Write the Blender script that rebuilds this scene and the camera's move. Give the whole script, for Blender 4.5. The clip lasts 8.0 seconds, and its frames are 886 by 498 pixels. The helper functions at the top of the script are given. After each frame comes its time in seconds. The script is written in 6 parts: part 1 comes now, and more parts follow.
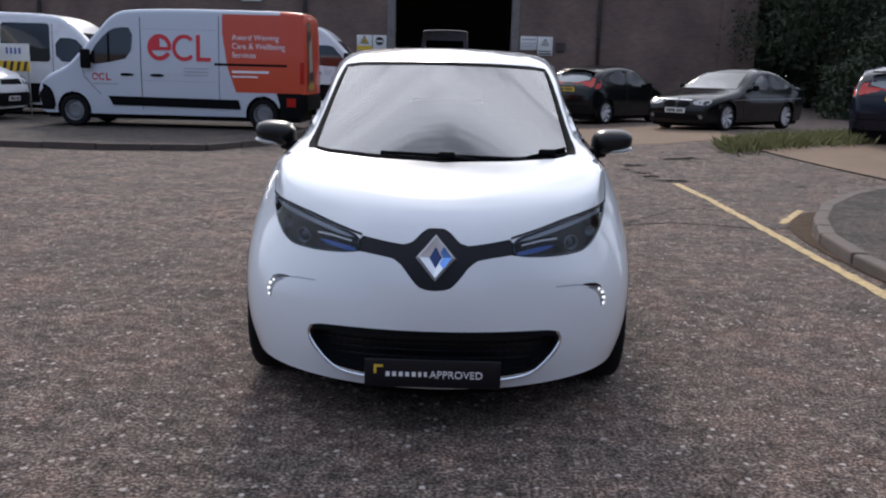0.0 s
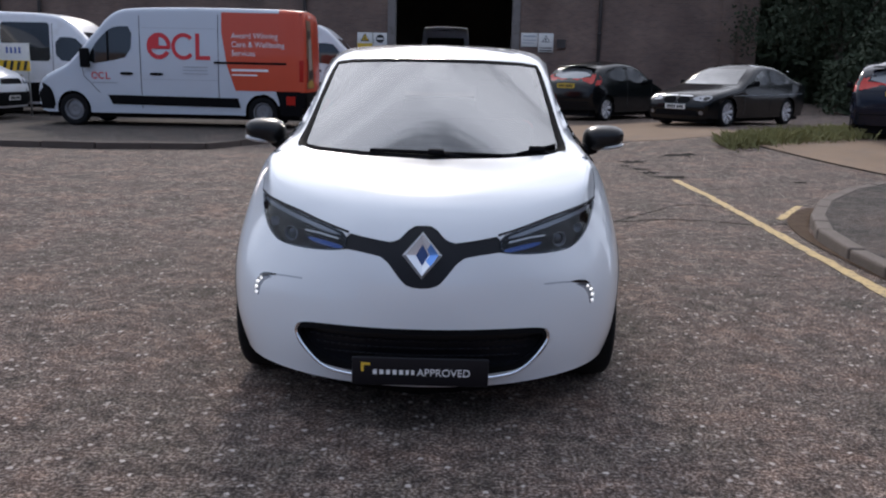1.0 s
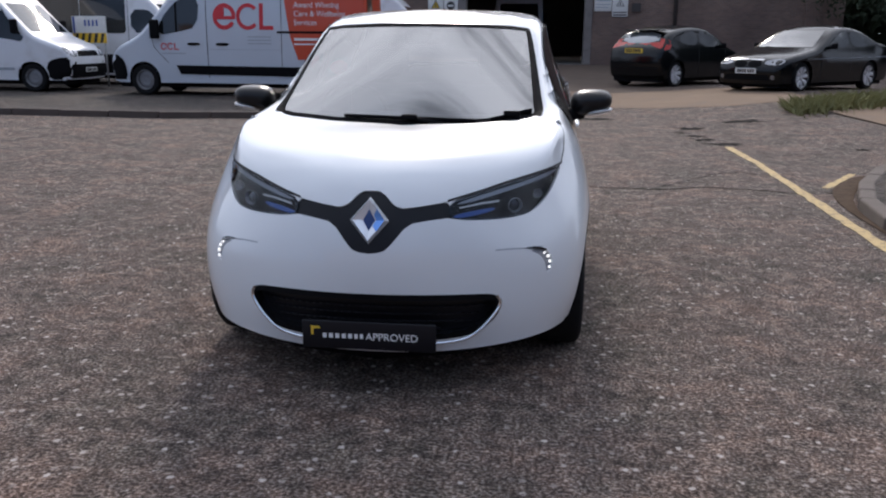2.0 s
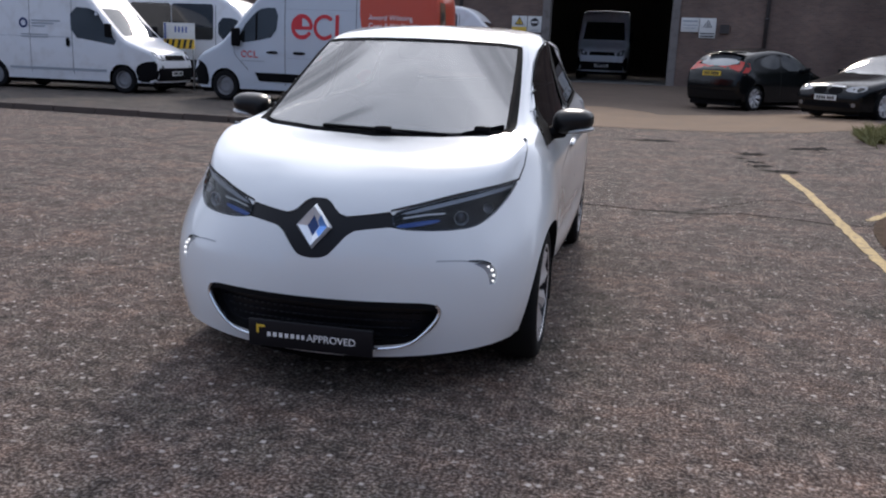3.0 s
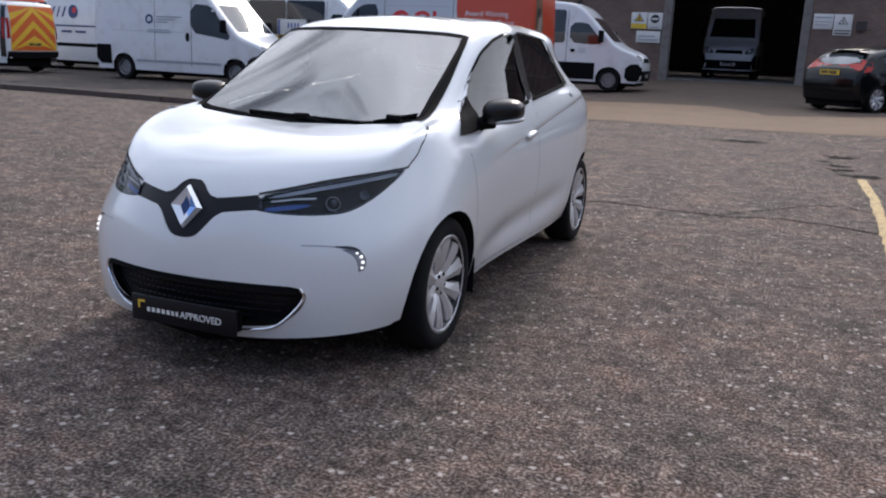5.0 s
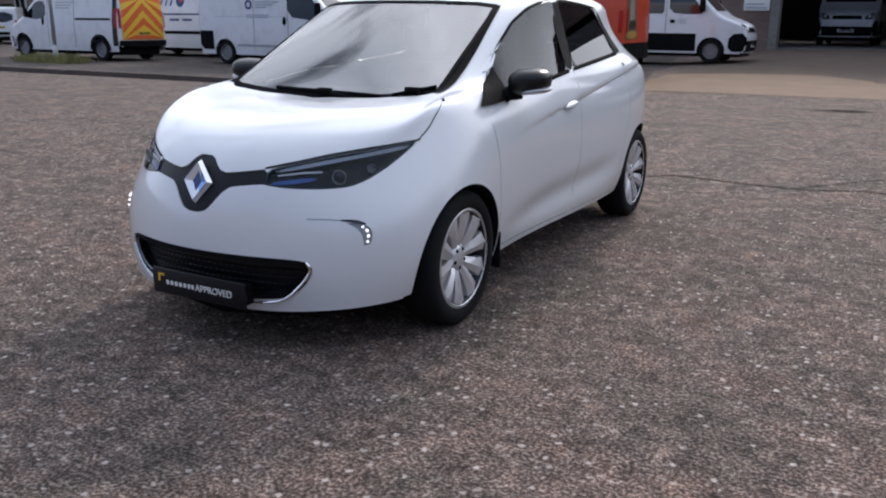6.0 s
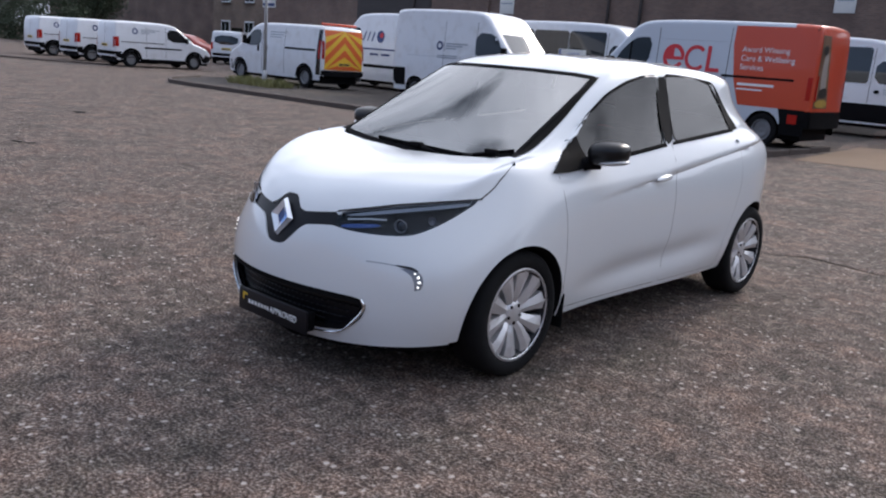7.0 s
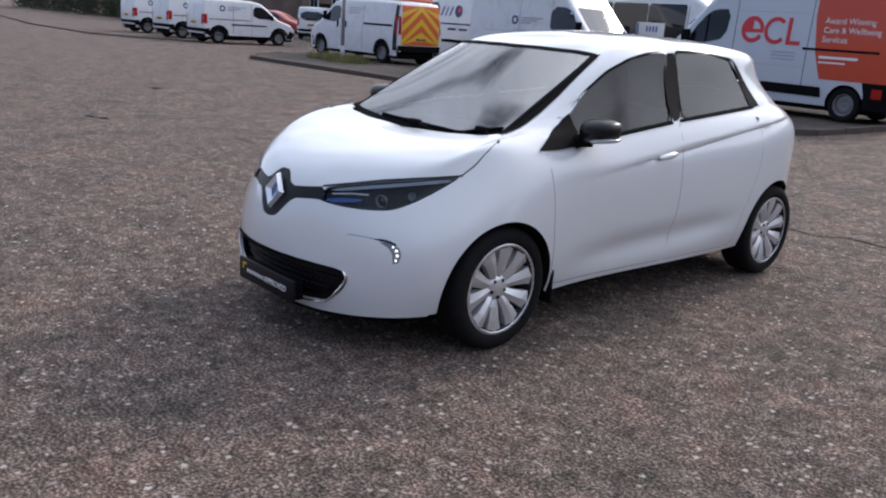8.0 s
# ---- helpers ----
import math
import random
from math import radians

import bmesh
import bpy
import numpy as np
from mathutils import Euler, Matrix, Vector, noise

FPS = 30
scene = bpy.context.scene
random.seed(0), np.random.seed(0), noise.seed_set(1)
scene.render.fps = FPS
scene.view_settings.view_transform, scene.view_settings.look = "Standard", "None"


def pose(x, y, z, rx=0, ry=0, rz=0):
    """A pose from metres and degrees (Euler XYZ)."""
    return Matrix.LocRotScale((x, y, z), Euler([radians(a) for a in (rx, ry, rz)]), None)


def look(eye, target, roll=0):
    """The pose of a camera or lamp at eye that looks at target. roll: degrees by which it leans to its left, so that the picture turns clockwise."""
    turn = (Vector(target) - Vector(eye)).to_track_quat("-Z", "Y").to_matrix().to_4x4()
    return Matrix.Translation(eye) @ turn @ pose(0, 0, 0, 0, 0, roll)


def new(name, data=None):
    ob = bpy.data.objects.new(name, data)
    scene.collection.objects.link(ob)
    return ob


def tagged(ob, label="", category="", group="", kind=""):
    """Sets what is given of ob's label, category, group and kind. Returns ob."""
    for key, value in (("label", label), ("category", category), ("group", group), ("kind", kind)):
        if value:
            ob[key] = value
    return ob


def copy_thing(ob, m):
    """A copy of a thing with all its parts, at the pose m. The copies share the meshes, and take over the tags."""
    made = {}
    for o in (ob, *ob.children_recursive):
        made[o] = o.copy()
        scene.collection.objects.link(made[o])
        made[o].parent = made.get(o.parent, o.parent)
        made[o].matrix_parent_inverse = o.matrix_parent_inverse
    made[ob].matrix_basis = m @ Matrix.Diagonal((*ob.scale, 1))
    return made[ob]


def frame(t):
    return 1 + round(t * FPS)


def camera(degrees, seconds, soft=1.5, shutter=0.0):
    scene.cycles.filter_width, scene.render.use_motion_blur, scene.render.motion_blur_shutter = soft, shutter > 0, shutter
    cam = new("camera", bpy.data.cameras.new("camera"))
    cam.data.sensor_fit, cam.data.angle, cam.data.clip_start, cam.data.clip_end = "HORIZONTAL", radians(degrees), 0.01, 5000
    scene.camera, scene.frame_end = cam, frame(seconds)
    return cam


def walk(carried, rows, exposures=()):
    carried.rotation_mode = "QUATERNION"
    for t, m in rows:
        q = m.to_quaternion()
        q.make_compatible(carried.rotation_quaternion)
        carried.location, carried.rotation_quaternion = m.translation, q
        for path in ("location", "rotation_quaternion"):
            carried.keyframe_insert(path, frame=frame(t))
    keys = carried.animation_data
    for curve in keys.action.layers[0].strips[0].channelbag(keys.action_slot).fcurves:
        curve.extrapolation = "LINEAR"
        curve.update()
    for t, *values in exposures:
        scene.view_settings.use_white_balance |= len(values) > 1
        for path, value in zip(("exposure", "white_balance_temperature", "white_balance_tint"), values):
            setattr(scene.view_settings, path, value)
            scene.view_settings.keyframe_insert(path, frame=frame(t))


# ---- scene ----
cam = camera(55.4, 8.0, 2.1)
PATH = [
    (0, (0.03, 0.045, 1.379), (0.009, 2.004, 0.975), 1.5),
    (0.5, (0.028, 0.05, 1.377), (0.012, 2.008, 0.971), 1.6),
    (1, (0.091, 0.058, 1.378), (0.063, 2.015, 0.968), 1.2),
    (1.5, (0.343, 0.049, 1.382), (0.13, 1.981, 0.913), 1.6),
    (2, (0.593, 0.097, 1.369), (0.375, 2.025, 0.885), 0.4),
    (2.2, (0.714, 0.157, 1.386), (0.467, 2.082, 0.903), -0.8),
    (3.3, (1.305, 0.104, 1.381), (0.847, 1.998, 0.93), 2.7),
    (3.5, (1.412, 0.161, 1.363), (0.947, 2.051, 0.904), 2.2),
    (4, (1.703, 0.254, 1.375), (1.238, 2.14, 0.9), 2.0),
    (4.5, (1.987, 0.309, 1.381), (1.35, 2.147, 0.916), 2.0),
    (4.7, (2.067, 0.365, 1.38), (1.39, 2.19, 0.922), 2.6),
    (5.8, (2.383, 0.608, 1.362), (1.518, 2.331, 0.829), -0.2),
    (6, (2.492, 0.662, 1.349), (1.555, 2.348, 0.824), 0.4),
    (6.5, (2.812, 0.766, 1.462), (1.628, 2.314, 1.013), 4.2),
    (7, (3.054, 0.792, 1.485), (1.761, 2.25, 1.035), 4.4),
    (7.5, (3.264, 0.89, 1.527), (1.911, 2.283, 1.05), 3.3),
    (8, (3.472, 1.06, 1.543), (2.047, 2.363, 1.022), 3.9),
]
walk(cam, [(t, look(eye, target, roll)) for t, eye, target, roll in PATH], [(0, -0.36, 6050, 15), (2, -0.40, 6050, 15), (4, -0.38, 6050, 15), (6, -0.20, 6050, 15), (8, -0.22, 6050, 15)])

# ---- sky, sun, exposure ----
world = bpy.data.worlds.new("sky")
scene.world = world
world.use_nodes = True
wn, wl = world.node_tree.nodes, world.node_tree.links
wn.clear()
SUN_UP, SUN_TURN = radians(33), radians(-6)
sky = wn.new("ShaderNodeTexSky")
sky.sky_type, sky.sun_disc = "NISHITA", False
sky.sun_elevation, sky.sun_rotation = SUN_UP, SUN_TURN
sky.air_density, sky.dust_density = 1.0, 2.0
coord = wn.new("ShaderNodeTexCoord")
stretch = wn.new("ShaderNodeMapping")
stretch.inputs["Scale"].default_value = (1.0, 1.8, 2.2)
clouds = wn.new("ShaderNodeTexNoise")
clouds.inputs["Scale"].default_value, clouds.inputs["Detail"].default_value = 2.4, 4
clouds.inputs["Roughness"].default_value = 0.55
cover = wn.new("ShaderNodeValToRGB")
cover.color_ramp.elements[0].position, cover.color_ramp.elements[1].position = 0.20, 0.46
cloud_grey = wn.new("ShaderNodeValToRGB")
cloud_grey.color_ramp.elements[0].position, cloud_grey.color_ramp.elements[0].color = 0.30, (28, 29.4, 31.6, 1)
cloud_grey.color_ramp.elements[1].position, cloud_grey.color_ramp.elements[1].color = 0.70, (46, 47.5, 50, 1)
mixed = wn.new("ShaderNodeMix")
mixed.data_type = "RGBA"
back = wn.new("ShaderNodeBackground")
back.inputs["Strength"].default_value = 0.0485
out = wn.new("ShaderNodeOutputWorld")
wl.new(coord.outputs["Generated"], stretch.inputs["Vector"])
wl.new(stretch.outputs["Vector"], clouds.inputs["Vector"])
wl.new(clouds.outputs["Fac"], cover.inputs["Fac"])
wl.new(clouds.outputs["Fac"], cloud_grey.inputs["Fac"])
wl.new(cover.outputs["Color"], mixed.inputs[0])
wl.new(sky.outputs["Color"], mixed.inputs[6])
wl.new(cloud_grey.outputs["Color"], mixed.inputs[7])
# cloud lit from behind by the veiled sun: brighter towards it, bluer and dimmer away from it
towards = wn.new("ShaderNodeVectorMath")
towards.operation = "DOT_PRODUCT"
towards.inputs[1].default_value = (math.sin(SUN_TURN) * math.cos(SUN_UP), math.cos(SUN_TURN) * math.cos(SUN_UP), math.sin(SUN_UP))
spread = wn.new("ShaderNodeMapRange")
spread.inputs["From Min"].default_value, spread.inputs["From Max"].default_value = -0.6, 1.0
glow = wn.new("ShaderNodeValToRGB")
glow.color_ramp.elements[0].color, glow.color_ramp.elements[1].color = (0.22, 0.29, 0.40, 1), (1.38, 1.34, 1.28, 1)
glow.color_ramp.elements.new(0.75).color = (0.70, 0.72, 0.74, 1)
lit = wn.new("ShaderNodeMix")
lit.data_type, lit.blend_type = "RGBA", "MULTIPLY"
lit.inputs[0].default_value = 1.0
wl.new(coord.outputs["Generated"], towards.inputs[0])
wl.new(towards.outputs["Value"], spread.inputs["Value"])
wl.new(spread.outputs["Result"], glow.inputs["Fac"])
wl.new(mixed.outputs[2], lit.inputs[6])
wl.new(glow.outputs["Color"], lit.inputs[7])
wl.new(lit.outputs[2], back.inputs["Color"])
wl.new(back.outputs["Background"], out.inputs["Surface"])

sun_data = bpy.data.lights.new("sun", "SUN")
sun_data.energy, sun_data.angle, sun_data.color = 2.6, radians(9), (1.0, 0.88, 0.72)
sun = new("sun", sun_data)
way_to_sun = Vector((math.sin(SUN_TURN) * math.cos(SUN_UP), math.cos(SUN_TURN) * math.cos(SUN_UP), math.sin(SUN_UP)))
sun.matrix_world = look(way_to_sun * 50, (0, 0, 0))

# ---- materials ----
def material(name, colour, rough=0.5, metal=0.0, coat=0.0, vary=0.0, scale=5.0, bump=0.0, bump_scale=60.0, dirt=None, dirt_amount=0.0, emit=0.0, spec=0.5):
    """A surface with a large-scale change of tone, fine relief, and patches of dirt."""
    m = bpy.data.materials.new(name)
    m.use_nodes = True
    n, l = m.node_tree.nodes, m.node_tree.links
    b = n["Principled BSDF"]
    b.inputs["Base Color"].default_value = (*colour, 1)
    b.inputs["Roughness"].default_value, b.inputs["Metallic"].default_value = rough, metal
    b.inputs["Coat Weight"].default_value, b.inputs["Coat Roughness"].default_value = coat, 0.04
    b.inputs["Specular IOR Level"].default_value = spec
    if emit:
        b.inputs["Emission Color"].default_value, b.inputs["Emission Strength"].default_value = (*colour, 1), emit
    tc = n.new("ShaderNodeTexCoord")
    if vary or dirt:
        big = n.new("ShaderNodeTexNoise")
        big.inputs["Scale"].default_value, big.inputs["Detail"].default_value = scale, 8
        l.new(tc.outputs["Object"], big.inputs["Vector"])
        mix = n.new("ShaderNodeMix")
        mix.data_type = "RGBA"
        mix.inputs[6].default_value = (*[c * (1 - vary) for c in colour], 1)
        mix.inputs[7].default_value = (*[min(1, c * (1 + vary)) for c in colour], 1)
        l.new(big.outputs["Fac"], mix.inputs[0])
        last = mix.outputs[2]
        if dirt:
            spots = n.new("ShaderNodeTexNoise")
            spots.inputs["Scale"].default_value, spots.inputs["Detail"].default_value = scale * 2.3, 10
            l.new(tc.outputs["Object"], spots.inputs["Vector"])
            ramp = n.new("ShaderNodeValToRGB")
            ramp.color_ramp.elements[0].position, ramp.color_ramp.elements[1].position = 0.5, 0.75
            ramp.color_ramp.elements[1].color = (dirt_amount, dirt_amount, dirt_amount, 1)
            l.new(spots.outputs["Fac"], ramp.inputs["Fac"])
            over = n.new("ShaderNodeMix")
            over.data_type = "RGBA"
            over.inputs[7].default_value = (*dirt, 1)
            l.new(ramp.outputs["Color"], over.inputs[0])
            l.new(last, over.inputs[6])
            last = over.outputs[2]
        l.new(last, b.inputs["Base Color"])
    if bump:
        fine = n.new("ShaderNodeTexNoise")
        fine.inputs["Scale"].default_value, fine.inputs["Detail"].default_value = bump_scale, 4
        l.new(tc.outputs["Object"], fine.inputs["Vector"])
        bp = n.new("ShaderNodeBump")
        bp.inputs["Strength"].default_value, bp.inputs["Distance"].default_value = bump, 0.01
        l.new(fine.outputs["Fac"], bp.inputs["Height"])
        l.new(bp.outputs["Normal"], b.inputs["Normal"])
    return m


def glass(name, tint, rough=0.0, ior=2.3):
    """A thin pane: clear to tinted, with a real mirror-like surface."""
    m = bpy.data.materials.new(name)
    m.use_nodes = True
    n, l = m.node_tree.nodes, m.node_tree.links
    n.remove(n["Principled BSDF"])
    see = n.new("ShaderNodeBsdfTransparent")
    see.inputs["Color"].default_value = (*tint, 1)
    shine = n.new("ShaderNodeBsdfGlossy")
    shine.inputs["Roughness"].default_value = rough
    shine.inputs["Color"].default_value = (1, 1, 1, 1)
    edge = n.new("ShaderNodeFresnel")
    edge.inputs["IOR"].default_value = ior
    mix = n.new("ShaderNodeMixShader")
    l.new(edge.outputs["Fac"], mix.inputs["Fac"])
    l.new(see.outputs["BSDF"], mix.inputs[1])
    l.new(shine.outputs["BSDF"], mix.inputs[2])
    l.new(mix.outputs["Shader"], n["Material Output"].inputs["Surface"])
    return m


def asphalt_material(name, dark, mid, light, chip=130.0, fleck=0.6, wet=0.88):
    """Worn chippings: lumps of stone in dark binder, sparse pale flecks, rusty and greenish patches."""
    m = bpy.data.materials.new(name)
    m.use_nodes = True
    n, l = m.node_tree.nodes, m.node_tree.links
    b = n["Principled BSDF"]
    tc = n.new("ShaderNodeTexCoord")

    def noise_at(scale, detail, rough=0.5):
        t = n.new("ShaderNodeTexNoise")
        t.inputs["Scale"].default_value, t.inputs["Detail"].default_value, t.inputs["Roughness"].default_value = scale, detail, rough
        l.new(tc.outputs["Object"], t.inputs["Vector"])
        return t

    def ramp(source, *stops):
        r = n.new("ShaderNodeValToRGB")
        e = r.color_ramp.elements
        e[0].position, e[0].color = stops[0][0], (*stops[0][1], 1)
        e[1].position, e[1].color = stops[-1][0], (*stops[-1][1], 1)
        for p, c in stops[1:-1]:
            e.new(p).color = (*c, 1)
        l.new(source, r.inputs["Fac"])
        return r

    def mixed_with(kind, a, c, fac=1.0):
        x = n.new("ShaderNodeMix")
        x.data_type, x.blend_type = "RGBA", kind
        if isinstance(fac, float):
            x.inputs[0].default_value = fac
        else:
            l.new(fac, x.inputs[0])
        l.new(a, x.inputs[6])
        if isinstance(c, tuple):
            x.inputs[7].default_value = (*c, 1)
        else:
            l.new(c, x.inputs[7])
        return x.outputs[2]

    lumps = noise_at(chip, 4, 0.66)
    clumps = noise_at(chip * 0.22, 4, 0.6)
    base = ramp(lumps.outputs["Fac"], (0.41, dark), (0.51, mid), (0.66, tuple(a + (c - a) * 0.5 for a, c in zip(mid, light)))).outputs["Color"]
    tone = ramp(clumps.outputs["Fac"], (0.36, (0.60, 0.60, 0.61)), (0.5, (0.97, 0.97, 0.97)), (0.66, (1.40, 1.37, 1.33))).outputs["Color"]
    colour = mixed_with("MULTIPLY", base, tone)
    patch = noise_at(1.6, 8, 0.72)
    tint = ramp(patch.outputs["Fac"], (0.34, (0.66, 0.72, 0.70)), (0.5, (1.0, 1.0, 1.0)), (0.66, (1.32, 1.16, 1.08))).outputs["Color"]
    colour = mixed_with("MULTIPLY", colour, tint)
    blotch = noise_at(6.0, 6, 0.7)
    colour = mixed_with("MULTIPLY", colour, ramp(blotch.outputs["Fac"], (0.36, (0.66, 0.66, 0.66)), (0.5, (0.98, 0.98, 0.98)), (0.64, (1.34, 1.33, 1.32))).outputs["Color"])
    cells = n.new("ShaderNodeTexVoronoi")
    cells.inputs["Scale"].default_value = chip * 0.42
    jag = n.new("ShaderNodeVectorMath")
    jag.operation = "MULTIPLY_ADD"
    jag.inputs[1].default_value = (0.03, 0.03, 0.03)
    l.new(lumps.outputs["Color"], jag.inputs[0])
    l.new(tc.outputs["Object"], jag.inputs[2])
    l.new(jag.outputs["Vector"], cells.inputs["Vector"])
    small = ramp(cells.outputs["Distance"], (0.28, (1, 1, 1)), (0.42, (0, 0, 0))).outputs["Color"]
    sep = n.new("ShaderNodeSeparateColor")
    l.new(cells.outputs["Color"], sep.inputs["Color"])
    few = ramp(sep.outputs["Red"], (1 - fleck * 0.32, (0, 0, 0)), (1.0, (1, 1, 1))).outputs["Color"]
    spot = mixed_with("MULTIPLY", small, few)
    colour = mixed_with("MIX", colour, light, spot)
    l.new(colour, b.inputs["Base Color"])
    b.inputs["Roughness"].default_value = wet
    b.inputs["Specular IOR Level"].default_value = 0.16
    bp = n.new("ShaderNodeBump")
    bp.inputs["Strength"].default_value, bp.inputs["Distance"].default_value = 1.0, 0.012
    l.new(lumps.outputs["Fac"], bp.inputs["Height"])
    l.new(bp.outputs["Normal"], b.inputs["Normal"])
    return m


def brick_material(name, a, b_colour, mortar, wide=0.225, high=0.075):
    m = bpy.data.materials.new(name)
    m.use_nodes = True
    n, l = m.node_tree.nodes, m.node_tree.links
    b = n["Principled BSDF"]
    tc = n.new("ShaderNodeTexCoord")
    sep, join = n.new("ShaderNodeSeparateXYZ"), n.new("ShaderNodeCombineXYZ")
    add = n.new("ShaderNodeMath")
    l.new(tc.outputs["Object"], sep.inputs["Vector"])
    l.new(sep.outputs["X"], add.inputs[0])
    l.new(sep.outputs["Y"], add.inputs[1])
    l.new(add.outputs[0], join.inputs["X"])
    l.new(sep.outputs["Z"], join.inputs["Y"])
    br = n.new("ShaderNodeTexBrick")
    br.inputs["Scale"].default_value = 1.0
    br.inputs["Brick Width"].default_value, br.inputs["Row Height"].default_value = wide, high
    br.inputs["Mortar Size"].default_value, br.inputs["Bias"].default_value = 0.010, 0.0
    br.inputs["Color1"].default_value, br.inputs["Color2"].default_value = (*a, 1), (*b_colour, 1)
    br.inputs["Mortar"].default_value = (*mortar, 1)
    l.new(join.outputs["Vector"], br.inputs["Vector"])
    stain = n.new("ShaderNodeTexNoise")
    stain.inputs["Scale"].default_value, stain.inputs["Detail"].default_value = 0.5, 8
    l.new(tc.outputs["Object"], stain.inputs["Vector"])
    ramp = n.new("ShaderNodeValToRGB")
    ramp.color_ramp.elements[0].position, ramp.color_ramp.elements[0].color = 0.3, (0.62, 0.6, 0.6, 1)
    ramp.color_ramp.elements[1].position, ramp.color_ramp.elements[1].color = 0.7, (1.15, 1.12, 1.08, 1)
    l.new(stain.outputs["Fac"], ramp.inputs["Fac"])
    mul = n.new("ShaderNodeMix")
    mul.data_type, mul.blend_type = "RGBA", "MULTIPLY"
    mul.inputs[0].default_value = 1.0
    l.new(br.outputs["Color"], mul.inputs[6])
    l.new(ramp.outputs["Color"], mul.inputs[7])
    l.new(mul.outputs[2], b.inputs["Base Color"])
    b.inputs["Roughness"].default_value = 0.9
    bp = n.new("ShaderNodeBump")
    bp.invert = True
    bp.inputs["Strength"].default_value, bp.inputs["Distance"].default_value = 0.6, 0.008
    l.new(br.outputs["Fac"], bp.inputs["Height"])
    l.new(bp.outputs["Normal"], b.inputs["Normal"])
    return m


WHITE = material("white car paint", (0.72, 0.745, 0.77), 0.28, coat=1.0, vary=0.015, scale=3)
VAN_WHITE = material("white van paint", (0.72, 0.73, 0.76), 0.35, coat=0.6, vary=0.04, scale=1.5, dirt=(0.35, 0.31, 0.26), dirt_amount=0.25)
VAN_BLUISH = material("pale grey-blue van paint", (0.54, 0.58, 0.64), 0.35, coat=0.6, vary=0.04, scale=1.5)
ORANGE = material("orange-red vinyl wrap", (0.56, 0.065, 0.022), 0.35, coat=0.4, vary=0.04, scale=2)
LOGO_RED = material("red vinyl lettering", (0.62, 0.035, 0.045), 0.4)
BLACK_PAINT = material("black car paint", (0.004, 0.005, 0.006), 0.14, coat=0.0, spec=0.35, vary=0.1, scale=3)
BLUE_BLACK = material("dark blue car paint", (0.005, 0.007, 0.016), 0.14, coat=0.0, spec=0.35, vary=0.1)
RED_PAINT = material("faded red paint", (0.36, 0.05, 0.03), 0.4, coat=0.4, vary=0.1)
SATIN_BLACK = material("satin black plastic", (0.006, 0.006, 0.009), 0.4, spec=0.3)
GLOSS_BLACK = material("gloss black plastic", (0.006, 0.006, 0.008), 0.12, coat=0.6)
TRIM = material("matt black plastic", (0.008, 0.008, 0.009), 0.75, spec=0.05, vary=0.1, bump=0.1, bump_scale=300)
SEAM = material("shadowed panel gap", (0.02, 0.02, 0.022), 0.8)
TYRE = material("tyre rubber", (0.008, 0.008, 0.009), 0.85, spec=0.2, vary=0.25, scale=20, bump=0.2, bump_scale=200)
ALLOY = material("silver alloy", (0.66, 0.66, 0.68), 0.36, metal=0.6, vary=0.05, scale=12)
STEEL = material("grey steel wheel", (0.22, 0.22, 0.23), 0.5, metal=0.5, vary=0.15, scale=12)
CHROME = material("chrome", (0.85, 0.86, 0.88), 0.06, metal=1.0)
EMBLEM = material("pale polished emblem", (0.82, 0.85, 0.9), 0.18, metal=0.45, coat=0.5)
BLUE_CHROME = material("blue-tinted chrome", (0.16, 0.36, 0.85), 0.18, metal=0.5, coat=0.5)
NAVY_GLOSS = material("dark blue gloss", (0.010, 0.035, 0.16), 0.15, coat=0.6)
BLUE_LENS = material("blue lamp lining", (0.014, 0.075, 0.34), 0.3, coat=0.3)
LAMP_DARK = material("smoked lamp body", (0.008, 0.009, 0.013), 0.4, spec=0.3)
LAMP_GLINT = material("smoked lens", (0.10, 0.11, 0.13), 0.08, metal=0.7)
MIRROR_CAP = material("black mirror cap", (0.008, 0.008, 0.009), 0.30, coat=0.08, spec=0.3)
LAMP_GREY = material("silvered lamp reflector", (0.55, 0.56, 0.58), 0.3, metal=0.4)
LAMP_BROW = material("pale lamp brow", (0.26, 0.28, 0.32), 0.35, metal=0.5)
PILLAR = material("dark grey pillar film", (0.014, 0.0135, 0.014), 0.6, spec=0.08)
LAMP_ON = material("lit white lamp", (1.0, 0.97, 0.9), 0.3, emit=1.3)
RED_LENS = material("red lamp lens", (0.40, 0.015, 0.01), 0.2, coat=0.15, spec=0.3)
CLEAR_LENS = material("pale lamp lens", (0.22, 0.23, 0.25), 0.15, metal=0.5, coat=0.25)
PLATE_WHITE = material("white plate", (0.72, 0.72, 0.70), 0.35, vary=0.05)
PLATE_YELLOW = material("yellow plate", (0.75, 0.52, 0.05), 0.35, vary=0.05)
MARK_BLACK = material("black print", (0.02, 0.02, 0.02), 0.5)
MARK_WHITE = material("white print", (0.8, 0.8, 0.8), 0.4)
MARK_GREY = material("grey print", (0.35, 0.38, 0.42), 0.4)
MARK_YELLOW = material("yellow print", (0.75, 0.5, 0.05), 0.4)
MARK_BLUE = material("navy print", (0.03, 0.05, 0.15), 0.4)
MARK_NAVY = material("blue print", (0.06, 0.10, 0.32), 0.4)
PHOTO_BROWN = material("brown printed vinyl", (0.17, 0.10, 0.06), 0.4, vary=0.6, scale=4)
